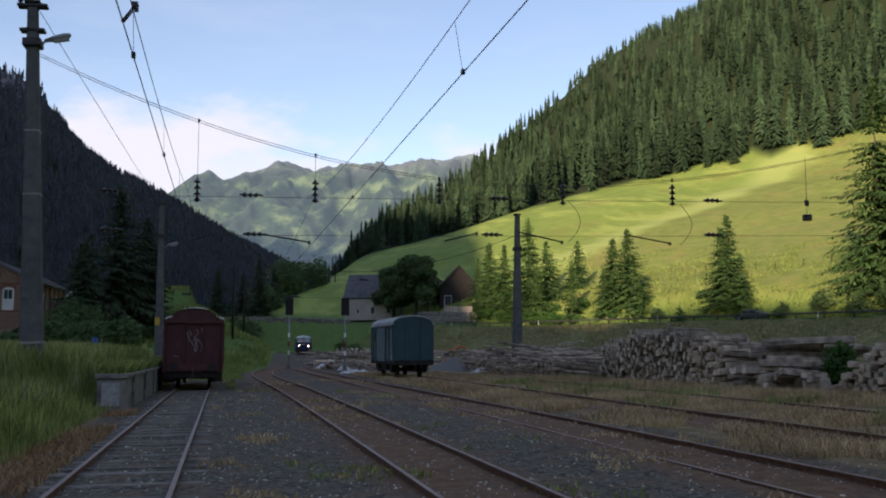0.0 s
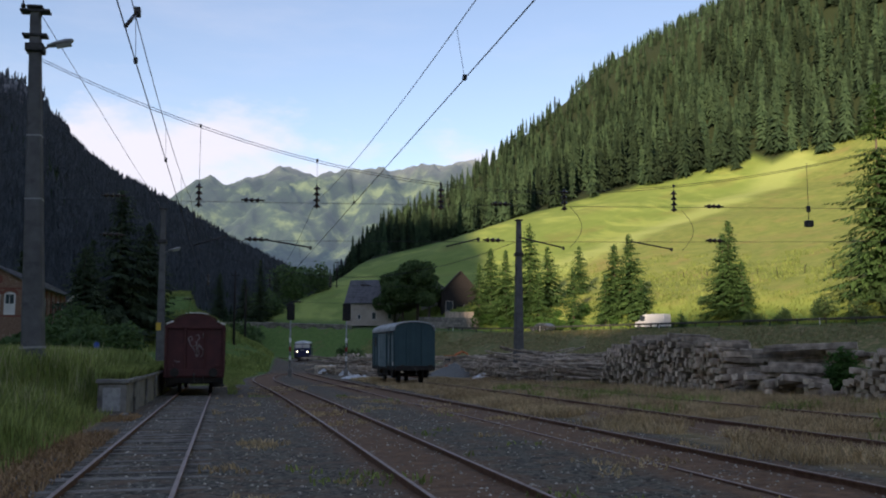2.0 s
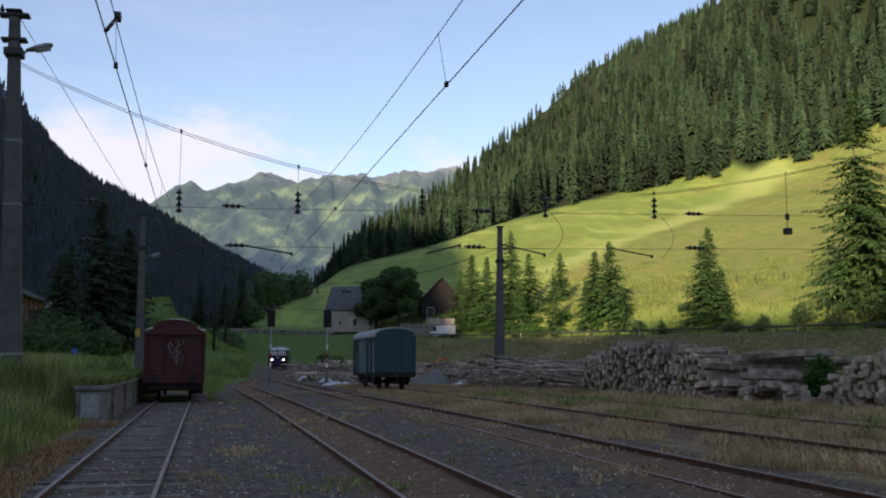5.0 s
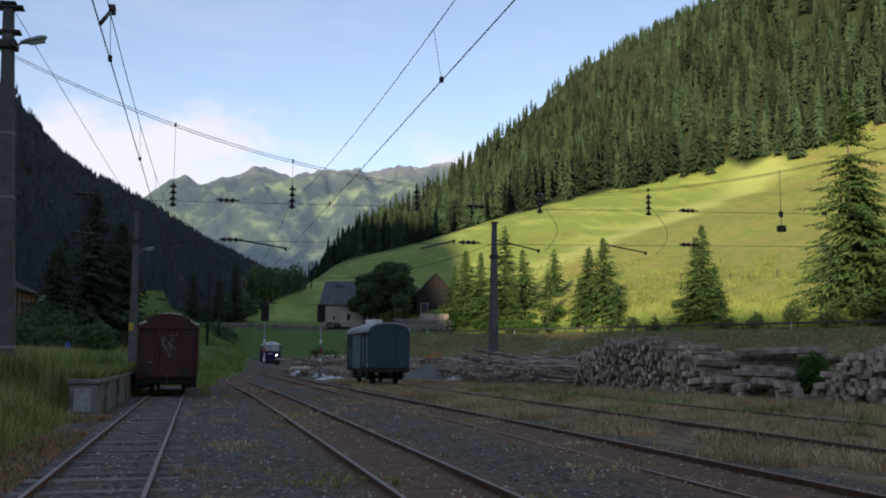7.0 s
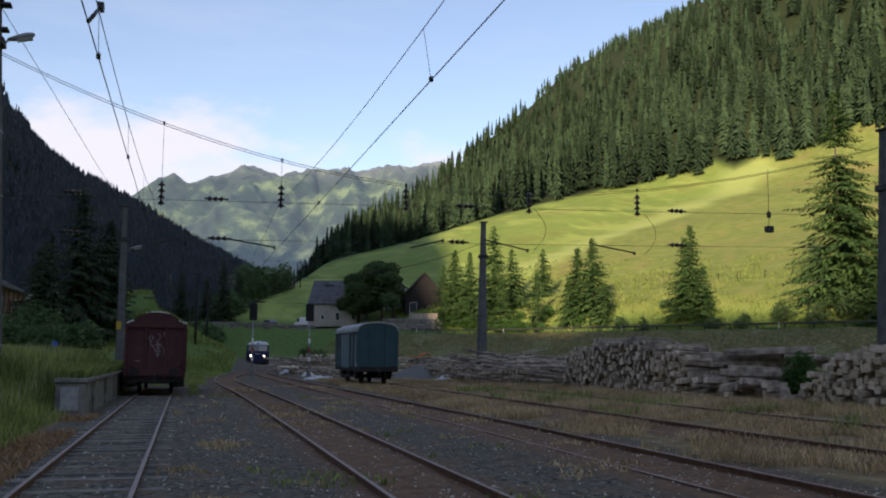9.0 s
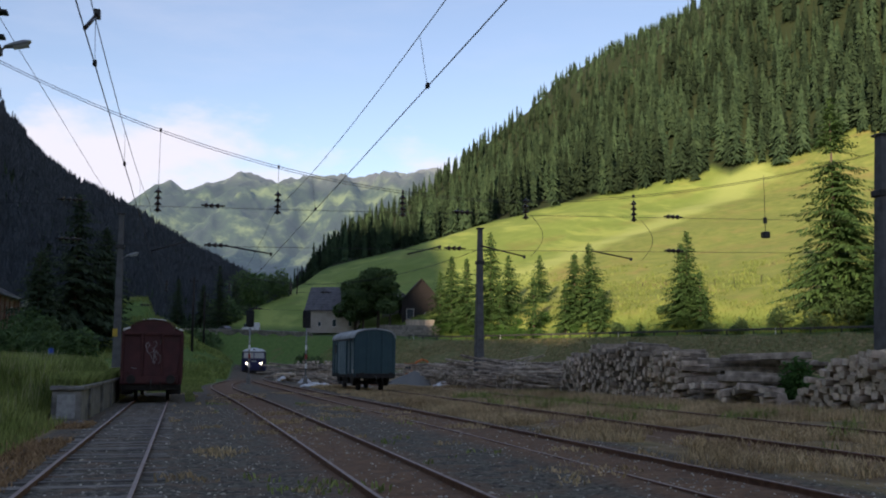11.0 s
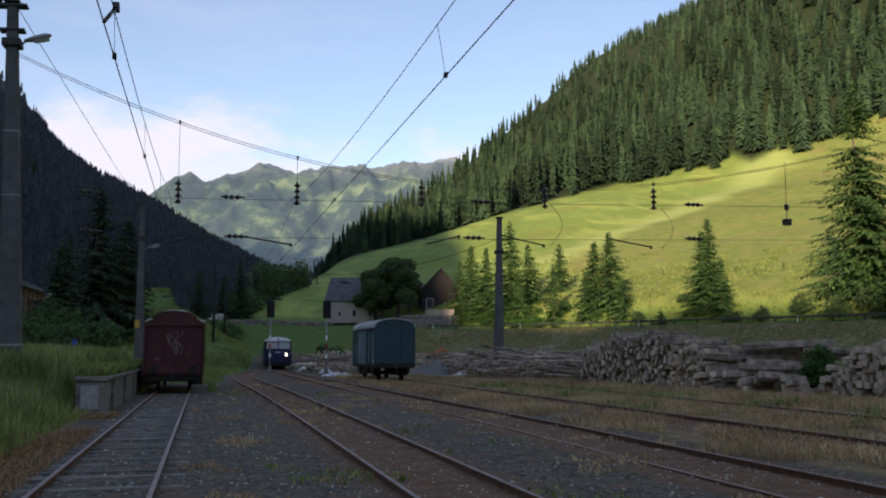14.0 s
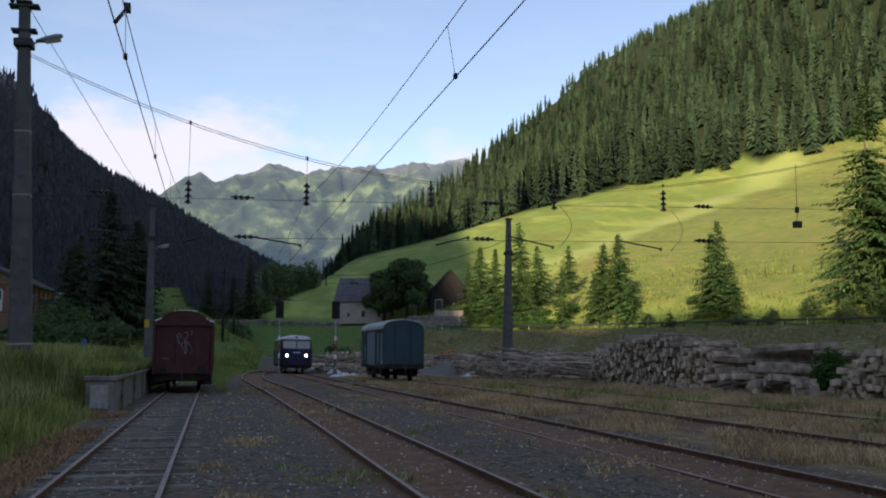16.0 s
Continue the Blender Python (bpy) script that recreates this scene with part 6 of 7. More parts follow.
# ---- vehicles ----
def make_vehicle(name, label, length, width, height, bonnet, paint, van):
    v = thing(name, Matrix.Identity(4), label, "van" if van else "car")
    hw = width / 2
    if van:
        side = [(0, 0.35), (0, 0.95), (0.25, 1.05), (bonnet, 1.2), (bonnet + 0.75, height - 0.08), (bonnet + 1.2, height), (length - 0.1, height), (length, height - 0.2), (length, 0.35)]
    else:
        side = [(0, 0.3), (0, 0.62), (0.25, 0.8), (bonnet, 0.95), (bonnet + 0.75, height - 0.06), (bonnet + 1.3, height), (length - 1.0, height - 0.05), (length - 0.15, 0.98), (length, 0.9), (length, 0.3)]
    bm = bmesh.new()
    cols = []
    for x, ins in ((-hw, 0.10), (-hw + 0.08, 0.0), (hw - 0.08, 0.0), (hw, 0.10)):
        cols.append([bm.verts.new((x * (1 - 0.10 * max(0, z - 1.0)), y + (ins * 0.3 if y < 1 else -ins * 0.3), z - (ins * 0.6 if z > height - 0.3 else 0))) for y, z in side])
    n = len(side)
    for a, b in zip(cols[:-1], cols[1:]):
        for i in range(n):
            bm.faces.new((a[i], a[(i + 1) % n], b[(i + 1) % n], b[i]))
    bm.faces.new(cols[0][::-1])
    bm.faces.new(cols[-1])
    bmesh.ops.recalc_face_normals(bm, faces=bm.faces)
    body = part("body", bm, paint, v)
    zc, zt = (1.22, height - 0.2) if van else (0.97, height - 0.12)
    for sx in (-1, 1):
        for y0, y1 in (((bonnet + 0.35, bonnet + 1.25),) if van else ((bonnet + 0.45, bonnet + 1.35), (bonnet + 1.42, length - 1.1))):
            x0, x1 = sorted((sx * (hw - 0.09), sx * (hw + 0.004)))
            part("side_window", boxed(x0, x1, y0, y1, zc, zt), M_GLASS, body)
    y0, z0, y1, z1 = (bonnet + 0.02, 1.25, bonnet + 0.7, height - 0.14) if van else (bonnet + 0.05, 1.0, bonnet + 0.72, height - 0.1)
    bm = bmesh.new()
    q = [bm.verts.new(p) for p in ((-hw * 0.84, y0 - 0.03, z0), (hw * 0.84, y0 - 0.03, z0), (hw * 0.76, y1 - 0.03, z1), (-hw * 0.76, y1 - 0.03, z1))]
    q2 = [bm.verts.new(w.co + Vector((0, 0.08, -0.02))) for w in q]
    bm.faces.new(q)
    bm.faces.new(q2[::-1])
    for i in range(4):
        bm.faces.new((q[i], q2[i], q2[(i + 1) % 4], q[(i + 1) % 4]))
    bmesh.ops.recalc_face_normals(bm, faces=bm.faces)
    part("windscreen", bm, M_GLASS, body)
    for y in (0.85, length - 0.9):
        for x in (-hw + 0.1, hw - 0.1):
            t = part("wheel", tubed((x - 0.11, y, 0.32), (x + 0.11, y, 0.32), 0.32, n=20), M_TYRE, v)
            part("rim", tubed((x - 0.118, y, 0.32), (x + 0.118, y, 0.32), 0.19, n=14), M_GALV, t)
    for x in (-hw + 0.25, hw - 0.25):
        part("headlight", boxed(x - 0.16, x + 0.16, -0.015, 0.06, 0.62 if not van else 0.72, 0.76 if not van else 0.9, bevel=0.01), M_LAMP_GLASS, body)
        part("tail_light", boxed(x - 0.1, x + 0.1, length - 0.05, length + 0.012, 0.75, 0.95), M_TRAIN_RED, body)
    part("bumper", boxed(-hw + 0.05, hw - 0.05, -0.06, 0.1, 0.32, 0.55, bevel=0.03), M_STEEL_DARK, v)
    part("plate", boxed(-0.26, 0.26, -0.072, -0.055, 0.4, 0.5), M_WHITE, v)
    return v


grey_car = make_vehicle("car", "dark grey estate car driving on the road", 4.5, 1.8, 1.48, 1.0, M_CAR_GREY, False)
white_van = make_vehicle("van", "white delivery van driving along the valley road", 5.6, 1.95, 2.25, 0.75, M_VAN_WHITE, True)

# ---- single trees and bushes ----
def conifer_mesh(seed, h, r, whorl=0.42, droop=0.45, gap=0.0, step=0.42):
    """Whorls of boughs; each bough is a spray of small drooping twigs. gap: a bare stretch of trunk near the top."""
    rng = random.Random(seed)
    vs, fs = [], []

    def twig(p, d, length, width, fall):
        i0 = len(vs)
        side = Vector((-d.y, d.x, 0))
        tip = p + d * length + Vector((0, 0, -fall * length))
        mid = p + d * length * 0.45 + Vector((0, 0, -fall * length * 0.25))
        vs.extend([tuple(p), tuple(mid + side * width - Vector((0, 0, width * 0.5))), tuple(tip), tuple(mid - side * width - Vector((0, 0, width * 0.5)))])
        fs.append((i0, i0 + 1, i0 + 2))
        fs.append((i0, i0 + 2, i0 + 3))

    z_ring = h * 0.05
    lean = [rng.uniform(0.6, 1.3) for _ in range(7)]
    while z_ring < h * 0.985:
        t = z_ring / h
        reach = r * min(1.0, (1 - t) * 1.08 + 0.02) ** 0.85 * rng.uniform(0.8, 1.15) + 0.1
        if gap and gap < t < gap + 0.045:
            z_ring += whorl
            continue
        n = 9 if reach > 1.2 else 6
        a0 = rng.uniform(0, 6.28)
        for k in range(n):
            if rng.random() < 0.2:
                continue
            a = a0 + 2 * math.pi * k / n + rng.uniform(-0.3, 0.3)
            L = reach * rng.uniform(0.55, 1.15) * lean[int(a / 6.2832 * 7) % 7]
            z = z_ring + whorl * rng.uniform(-0.6, 0.6)
            sag = droop * rng.uniform(0.6, 1.3)
            lift = 0.35 * (t - 0.25)
            d = Vector((math.cos(a), math.sin(a), 0))
            m = max(2, int(L / step))
            for i in range(m):
                u = (i + rng.uniform(0.3, 0.9)) / m
                p = d * (L * u) + Vector((0, 0, z + L * (lift * u - sag * u * u + 0.2 * u ** 3)))
                spread = (0.16 + 0.24 * L * (1 - u) ** 0.7 * min(1, 3 * u + 0.2)) * rng.uniform(0.7, 1.25)
                for sgn in (-1, 1):
                    turn = a + sgn * rng.uniform(0.45, 1.0)
                    twig(p, Vector((math.cos(turn), math.sin(turn), 0)), spread + 0.14, 0.09 + 0.10 * spread, rng.uniform(0.25, 0.75))
                if i % 2 == 0:
                    twig(p, d, 0.3 + 0.12 * spread, 0.13, rng.uniform(0.8, 1.6))
            p = d * (L * 0.88) + Vector((0, 0, z + L * (lift * 0.88 - sag * 0.77 + 0.136)))
            twig(p, d, 0.16 * L + 0.2, 0.1 + 0.02 * L, 0.3)
        z_ring += whorl * rng.uniform(0.6, 0.95) * (1 - 0.45 * t)
    for k in range(3):
        twig(Vector((0, 0, h * 0.94 + 0.1 * k)), Vector((math.cos(2 * k), math.sin(2 * k), 0)), 0.12, 0.08, -6.0)
    return mesh_from("crown", vs, fs, [M_SPRUCE_NEAR])


def conifer(x, y, h, r, seed, label, dark=False, sink=0.2, droop=0.45, gap=0.0):
    t = thing("spruce_tree", pose(x, y, gz(x, y) - sink, 0, 0, seed * 47 % 360), label, "tree", "single spruces")
    me = conifer_mesh(seed, h, r, 0.42 if h < 16 else 0.5, droop, gap, 0.42 if h < 20 else 0.55)
    if dark:
        me.materials[0] = M_SPRUCE
    crown = new("crown", me)
    crown.parent = t
    part("trunk", tubed((0, 0, 0), (0, 0, h * 0.95), 0.014 * h + 0.04, 0.02, 8), M_TRUNK, t)
    return t


def leaf_cloud(rng, lobes, n, size, vs, fs):
    weights = [l[3] * l[4] * l[5] for l in lobes]
    for k in range(n):
        cx, cy, cz, rx, ry, rz = rng.choices(lobes, weights)[0]
        u, v = rng.uniform(-1, 1), rng.uniform(0, 6.283)
        q = math.sqrt(1 - u * u)
        f = rng.uniform(0.62, 1.06)
        p = Vector((cx + rx * q * math.cos(v) * f, cy + ry * q * math.sin(v) * f, cz + rz * u * f))
        a = Vector((rng.gauss(0, 1), rng.gauss(0, 1), rng.gauss(0, 0.7))).normalized()
        b = a.orthogonal().normalized()
        s = size * rng.uniform(0.6, 1.4)
        i0 = len(vs)
        for p2 in (p - a * s, p + b * s * 0.55, p + a * s, p - b * s * 0.55):
            vs.append(tuple(p2))
        fs.append((i0, i0 + 1, i0 + 2, i0 + 3))


def broadleaf(x, y, h, r, seed, label, n=5200, name="broadleaf_tree", mat=None):
    rng = random.Random(seed)
    t = thing(name, pose(x, y, gz(x, y) - 0.1), label, "tree", "broadleaf trees")
    bm = bmesh.new()
    tube(bm, (0, 0, 0), (0.1, 0, h * 0.4), 0.03 * h, 0.018 * h, 8)
    lobes = []
    for k in range(18):
        a, rad, zz = rng.uniform(0, 6.28), r * rng.uniform(0.1, 0.75), h * rng.uniform(0.28, 0.88)
        rad *= 1 - max(0, zz / h - 0.55) * 1.1
        c = (rad * math.cos(a), rad * math.sin(a), zz)
        s = r * rng.uniform(0.22, 0.4)
        lobes.append((*c, s, s, s * 0.8))
        tube(bm, (0.1, 0, h * rng.uniform(0.25, 0.4)), c, 0.012 * h, 0.004 * h, 5)
    part("trunk", bm, M_TRUNK, t)
    vs, fs = [], []
    leaf_cloud(rng, lobes, n, 0.022 * h + 0.06, vs, fs)
    crown = new("crown", mesh_from("crown", vs, fs, [mat or M_BROADLEAF]))
    crown.parent = t
    return t


def bush(x, y, rx, h, seed, label, mat=None, n=1300, size=0.11, ry=None):
    rng = random.Random(seed)
    ry = ry or rx
    lobes = [(rng.uniform(-0.5, 0.5) * rx, rng.uniform(-0.5, 0.5) * ry, h * rng.uniform(0.3, 0.62), rx * rng.uniform(0.4, 0.62), ry * rng.uniform(0.4, 0.62), h * rng.uniform(0.28, 0.4)) for _ in range(8)]
    lobes.append((0, 0, h * 0.25, rx * 0.85, ry * 0.85, h * 0.28))
    vs, fs = [], []
    leaf_cloud(rng, lobes, n, size, vs, fs)
    t = thing("bush", pose(x, y, gz(x, y) - 0.08), label, "bush", "bushes")
    f = new("foliage", mesh_from("foliage", vs, fs, [mat or M_BUSH]))
    f.parent = t
    bm = bmesh.new()
    for k in range(5):
        tube(bm, (rng.uniform(-0.2, 0.2), rng.uniform(-0.2, 0.2), 0), (rng.uniform(-0.5, 0.5) * rx, rng.uniform(-0.5, 0.5) * ry, h * 0.6), 0.03, 0.01, 5)
    part("stems", bm, M_TRUNK, t)
    return t


SUNNY = "sunlit green spruce on the slope above the road"
for k, (s, w, h, r) in enumerate(((77.1, 12, 11.7, 2.3), (74.8, 13, 14.1, 3.2), (69.2, 12, 14.2, 2.8), (65.6, 15, 17.4, 4.0), (62.8, 17, 11.8, 3.4), (59.0, 11, 10.0, 2.8), (64.0, 27, 9.8, 2.5), (49.8, 10.5, 10.5, 2.4), (42.4, 13, 12.8, 3.7), (39.6, 13.5, 14.0, 3.8), (42.3, 10.5, 8.7, 2.3), (34.9, 11, 7.3, 2.5), (19.6, 12, 12.8, 2.3), (19.2, 13, 14.4, 2.9), (15.9, 11.5, 8.6, 2.3), (64.1, 10.5, 10.5, 2.6), (25.1, 8.6, 2.5, 1.2))):
    x, y = from_sw(s, w)
    conifer(x, y, h, r * 1.32, 40 + k, SUNNY)
x, y = from_sw(-3.4, 16)
conifer(x, y, 31.5, 8.6, 71, "tall broad old spruce with drooping boughs beside the road", droop=0.5, gap=0.70)
x, y = from_sw(-9.8, 13)
conifer(x, y, 10.4, 5.0, 72, "younger spruce in front of the tall old one")
# bushes along the foot of the slope
rng = random.Random(61)
for k in range(26):
    s = rng.uniform(38, 78)
    x, y = from_sw(s, rng.uniform(8.8, 13))
    bush(x, y, rng.uniform(0.9, 2.0), rng.uniform(1.2, 2.8), 100 + k, "light green bush at the foot of the slope", n=420, size=0.2)
for s, w, rx, h in ((2.5, 11, 2.2, 3.6), (-3, 10, 2.4, 3.4), (-7, 12, 3.2, 5.0), (8, 9.5, 1.6, 2.6), (25.5, 15, 1.1, 1.7), (30, 9.5, 1.4, 2.4), (-13, 9.5, 2.8, 4.4), (-20, 9, 3.0, 4.0), (12.5, 9, 1.5, 2.2)):
    x, y = from_sw(s, w)
    bush(x, y, rx, h, int(200 + s * 3), "dark green bush beside the road", M_BROADLEAF, n=700, size=0.2)
bush(26.3, 37.2, 1.2, 2.45, 301, "fresh green bush growing between two sleeper piles", n=2600, size=0.1)
bush(26.3, 101, 1.5, 2.3, 302, "small green bush by the timber yard", n=500, size=0.2)

# dark trees on the shaded side
for k, (x, y, h, r) in enumerate(((-11.2, 108, 17.0, 5.4), (-14.2, 104, 11, 4.4), (-8.6, 112, 12.5, 4.4), (-19.5, 150, 16, 4.5), (8.5, 262, 18, 4.2), (4.6, 268, 13, 4), (-2, 275, 15, 4.5), (14, 290, 12, 4), (-27, 140, 13, 4), (-24, 170, 14, 4.2))):
    conifer(x, y, h, r, 80 + k, "tall dark green spruce in the shade", dark=True)
for k, (x, y, rx, h) in enumerate(((-14.2, 86, 2.0, 3.0), (-11.6, 86, 2.2, 3.0), (-12.8, 93, 2.6, 4.6), (-15.6, 95, 2.2, 4.8), (-9.0, 92, 2.4, 3.4), (-17.6, 90, 1.6, 2.4), (-14.0, 101, 2.6, 5.6))):
    bush(x, y, rx, h, 320 + k, "clipped dark green garden bush", M_BROADLEAF, n=1500, size=0.2)
for k, (x, y, rx, h) in enumerate(((-13, 220, 8, 9), (-3, 225, 8, 8), (5, 235, 7, 8), (-24, 215, 8, 10), (19, 300, 8, 13), (26, 305, 7, 10), (10, 275, 7, 9))):
    bush(x, y, rx, h, 340 + k, "grey-green broadleaf thicket at the valley's edge", M_BROADLEAF, n=1500, size=0.5)
for k, (x, y, rx, h) in enumerate(((14.4, 124, 1.1, 3.4), (16.0, 126, 1.6, 2.8), (19.0, 122, 1.1, 3.6), (20.6, 120, 2.0, 2.6))):
    bush(x, y, rx, h, 360 + k, "dark shrub on the embankment behind the scrap", M_BROADLEAF, n=600, size=0.2)
for s, w, h, r, seed, lab in ((104.5, 11, 11.5, 5.2, 401, "leafy green tree in front of the farmhouse"), (97.5, 12, 14.2, 6.4, 402, "large leafy green tree beside the barn"),
                              (101, 10.5, 10.5, 5.2, 403, "leafy green tree above the road wall"), (93.5, 12, 11.0, 5.0, 406, "spreading leafy tree before the dark barn")):
    x, y = from_sw(s, w)
    broadleaf(x, y, h, r, seed, lab, n=9000)
broadleaf(21.5, 318, 14, 6.5, 404, "pale green broadleaf tree at the forest's edge", n=2600, mat=M_BUSH)
broadleaf(-31, 120, 11, 5, 405, "dark leafy tree behind the station building")


# ---- houses ----
def gable_house(name, m, label, width, depth, wall_h, roof_h, wall_mat, roof_mat, windows, over=0.5):
    """Gable faces -y; windows as (face, u, z, w, h, mat)."""
    hs = thing(name, m, label, "house")
    hw = width / 2
    prof = [(-hw, -1.0), (hw, -1.0), (hw, wall_h), (0, wall_h + roof_h), (-hw, wall_h)]
    walls = part("wall", along_y(prof, 0, depth), wall_mat, hs)
    k = roof_h / hw
    for s in (-1, 1):
        a, b = (0.0, wall_h + roof_h + 0.02), (s * (hw + over), wall_h - over * k + 0.02)
        prof2 = [a, b, (b[0], b[1] + 0.22), (a[0], a[1] + 0.26)]
        rf = part("roof", along_y(prof2, -over, depth + over), roof_mat, hs)
        n = 9
        for i in range(1, n):
            u = i / n
            p = Vector((a[0] + (b[0] - a[0]) * u, 0, a[1] + (b[1] - a[1]) * u + 0.25))
            part("roof_course", tubed((p.x, -over, p.z), (p.x, depth + over, p.z), 0.035, n=4), roof_mat, rf)
    for face, u, z, w, h, mt in windows:
        if face == "front":
            fr = part("window", boxed(u - w / 2 - 0.09, u + w / 2 + 0.09, -0.06, 0.03, z - 0.09, z + h + 0.09), M_PLASTER_W, walls)
            part("pane", boxed(u - w / 2, u + w / 2, -0.08, -0.055, z, z + h), mt, fr)
        else:
            s = -1 if face == "left" else 1
            fr = part("window", boxed(*sorted((s * (hw - 0.03), s * (hw + 0.06))), u - w / 2 - 0.09, u + w / 2 + 0.09, z - 0.09, z + h + 0.09), M_PLASTER_W, walls)
            part("pane", boxed(*sorted((s * (hw + 0.055), s * (hw + 0.08))), u - w / 2, u + w / 2, z, z + h), mt, fr)
    return hs


x, y = from_sw(107.6, 15)
gable_house("farmhouse", pose(x, y, gz(*from_sw(108, 13)) - 0.6, 0, 0, 66), "cream plastered farmhouse with a steep grey slate roof", 8.5, 11.5, 4.4, 4.8, M_PLASTER, M_SLATE,
            [("left", 1.6, 0.5, 0.7, 1.2, M_GLASS), ("left", 5.2, 0.4, 0.8, 1.5, M_GLASS), ("left", 8.6, 0.5, 0.6, 0.9, M_GLASS), ("front", -2, 1.2, 0.9, 1.2, M_GLASS), ("front", 2, 1.2, 0.9, 1.2, M_GLASS)])
x, y = from_sw(89, 17)
gable_house("barn", pose(x, y, gz(x, y) - 1.2, 0, 0, -8), "dark weathered wooden barn with a pale plastered base", 8.2, 13, 4.0, 4.6, M_DARK_WOOD, M_DARK_WOOD,
            [("front", -2.4, 0.3, 1.4, 2.0, M_GLASS), ("front", 1.2, 0.4, 0.9, 1.2, M_GLASS)])
x, y = from_sw(100, 19)
gable_house("outbuilding", pose(x, y, gz(x, y) - 0.4, 0, 0, -12), "white plastered outbuilding behind the trees", 6.5, 8, 3.2, 2.4, M_PLASTER_W, M_SLATE, [("front", -1.5, 1, 0.9, 1.1, M_GLASS), ("front", 1.5, 1, 0.9, 1.1, M_GLASS)])


def make_station_building():
    x, y, base = -23.2, 108.0, gz(-23.2, 108.0) - 0.3
    eave = 9.33 - base
    hs = gable_house("station_building", pose(x, y, base, 0, 0, -1.2), "brick station building with white arched windows and a dark roof", 5.8, 22, eave, 1.45, M_BRICK, M_SLATE,
                     [("right", 3 + 3.4 * k, eave - 3.2, 1.0, 1.9, M_GLASS) for k in range(6)], 0.45)
    wall = [c for c in hs.children if c.name.startswith("wall")][0]
    for u in (-1.75, -0.25, 1.25):
        top = [(0.55 * math.cos(math.pi * k / 8), eave - 1.35 + 0.3 * math.sin(math.pi * k / 8)) for k in range(9)]
        win = part("window", along_y([(u + a, z) for a, z in top] + [(u - 0.55, eave - 3.4), (u + 0.55, eave - 3.4)], -0.07, 0.02), M_PLASTER_W, wall, "white arched window surround")
        part("pane", boxed(u - 0.4, u + 0.4, -0.09, -0.072, eave - 2.25, eave - 1.3), M_GLASS, win)
        part("glazing_bar", boxed(u - 0.025, u + 0.025, -0.1, -0.09, eave - 2.25, eave - 1.3), M_PLASTER_W, win)
        arch = [(r * math.cos(math.pi * k / 8), eave - 1.3 + (r - 0.2) * math.sin(math.pi * k / 8)) for r, ks in ((0.82, range(9)), (0.6, range(8, -1, -1))) for k in ks]
        part("brick_arch", along_y([(u + a, z) for a, z in arch], -0.05, 0.02), M_BRICK_RED, wall, "dark red brick arch")
    ring = bmesh.new()
    tube(ring, (0, 0.02, eave + 0.25), (0, -0.06, eave + 0.25), 0.5, 0.5, 18)
    part("round_recess", ring, M_BRICK_RED, wall, "round dark red brick ornament")
    for z in (eave - 0.75, eave - 3.6):
        part("string_course", boxed(-2.92, 2.92, -0.06, 0.02, z, z + 0.16), M_BRICK_RED, wall)
    for k in range(8):
        part("pilaster", boxed(2.88, 3.0, 1.2 + 2.8 * k, 1.7 + 2.8 * k, -0.9, eave - 0.3), M_BRICK_RED, wall)


make_station_building()
gable_house("cottage", pose(-26.8, 200, 6.5, 0, 0, 10), "small distant cottage with a pale gable", 6.5, 8, 6.0, 4.5, M_PLASTER_W, M_SLATE, [("front", -1.2, 4, 0.9, 1.2, M_GLASS), ("front", 1.2, 4, 0.9, 1.2, M_GLASS)])


def make_terrace():
    w = thing("terrace_wall", Matrix.Identity(4), "sunlit rubble terrace wall with a pale board fence", "wall", kind="structure")
    rng = random.Random(77)
    metas = []
    for k in range(6):
        bm = boxed(-0.5, 0.5, -0.3, 0.3, 0, 0.48, bevel=0.09)
        for v in bm.verts:
            v.co += Vector([rng.uniform(-0.06, 0.06) for _ in range(3)])
        me = bpy.data.meshes.new("stone")
        bm.to_mesh(me)
        bm.free()
        me.materials.append(M_STONE)
        metas.append(me)
    for row in range(6):
        s = 74.5 + (row % 2) * 0.45
        while s < 93:
            x, y = from_sw(s, 9.0 + row * 0.06)
            o = new("stone", metas[rng.randrange(6)])
            o.parent = w
            o.matrix_basis = pose(x, y, gz(*from_sw(s, 7)) - 0.1 + row * 0.45, rng.uniform(-4, 4), rng.uniform(-4, 4), 116 + rng.uniform(-5, 5))
            s += rng.uniform(0.86, 1.02)
    f = thing("board_fence", Matrix.Identity(4), "pale wooden board fence on the terrace wall", "fence")
    board = None
    s = 76.0
    while s < 85:
        x, y = from_sw(s, 9.5)
        z = gz(*from_sw(s, 7)) + 2.65
        if board is None:
            board = part("board", boxed(-0.11, 0.11, -0.02, 0.02, 0, 1.15), M_LOG_END, f)
            board.matrix_basis = pose(x, y, z, 0, 0, 116)
        else:
            o = new("board", board.data)
            o.parent = f
            o.matrix_basis = pose(x, y, z, 0, 0, 116)
        s += 0.25
    a, b = from_sw(76, 9.56), from_sw(85, 9.56)
    za = gz(*from_sw(76, 7)) + 3.5
    part("rail", tubed((*a, za), (*b, gz(*from_sw(85, 7)) + 3.5), 0.05, n=5), M_LOG_END, f)


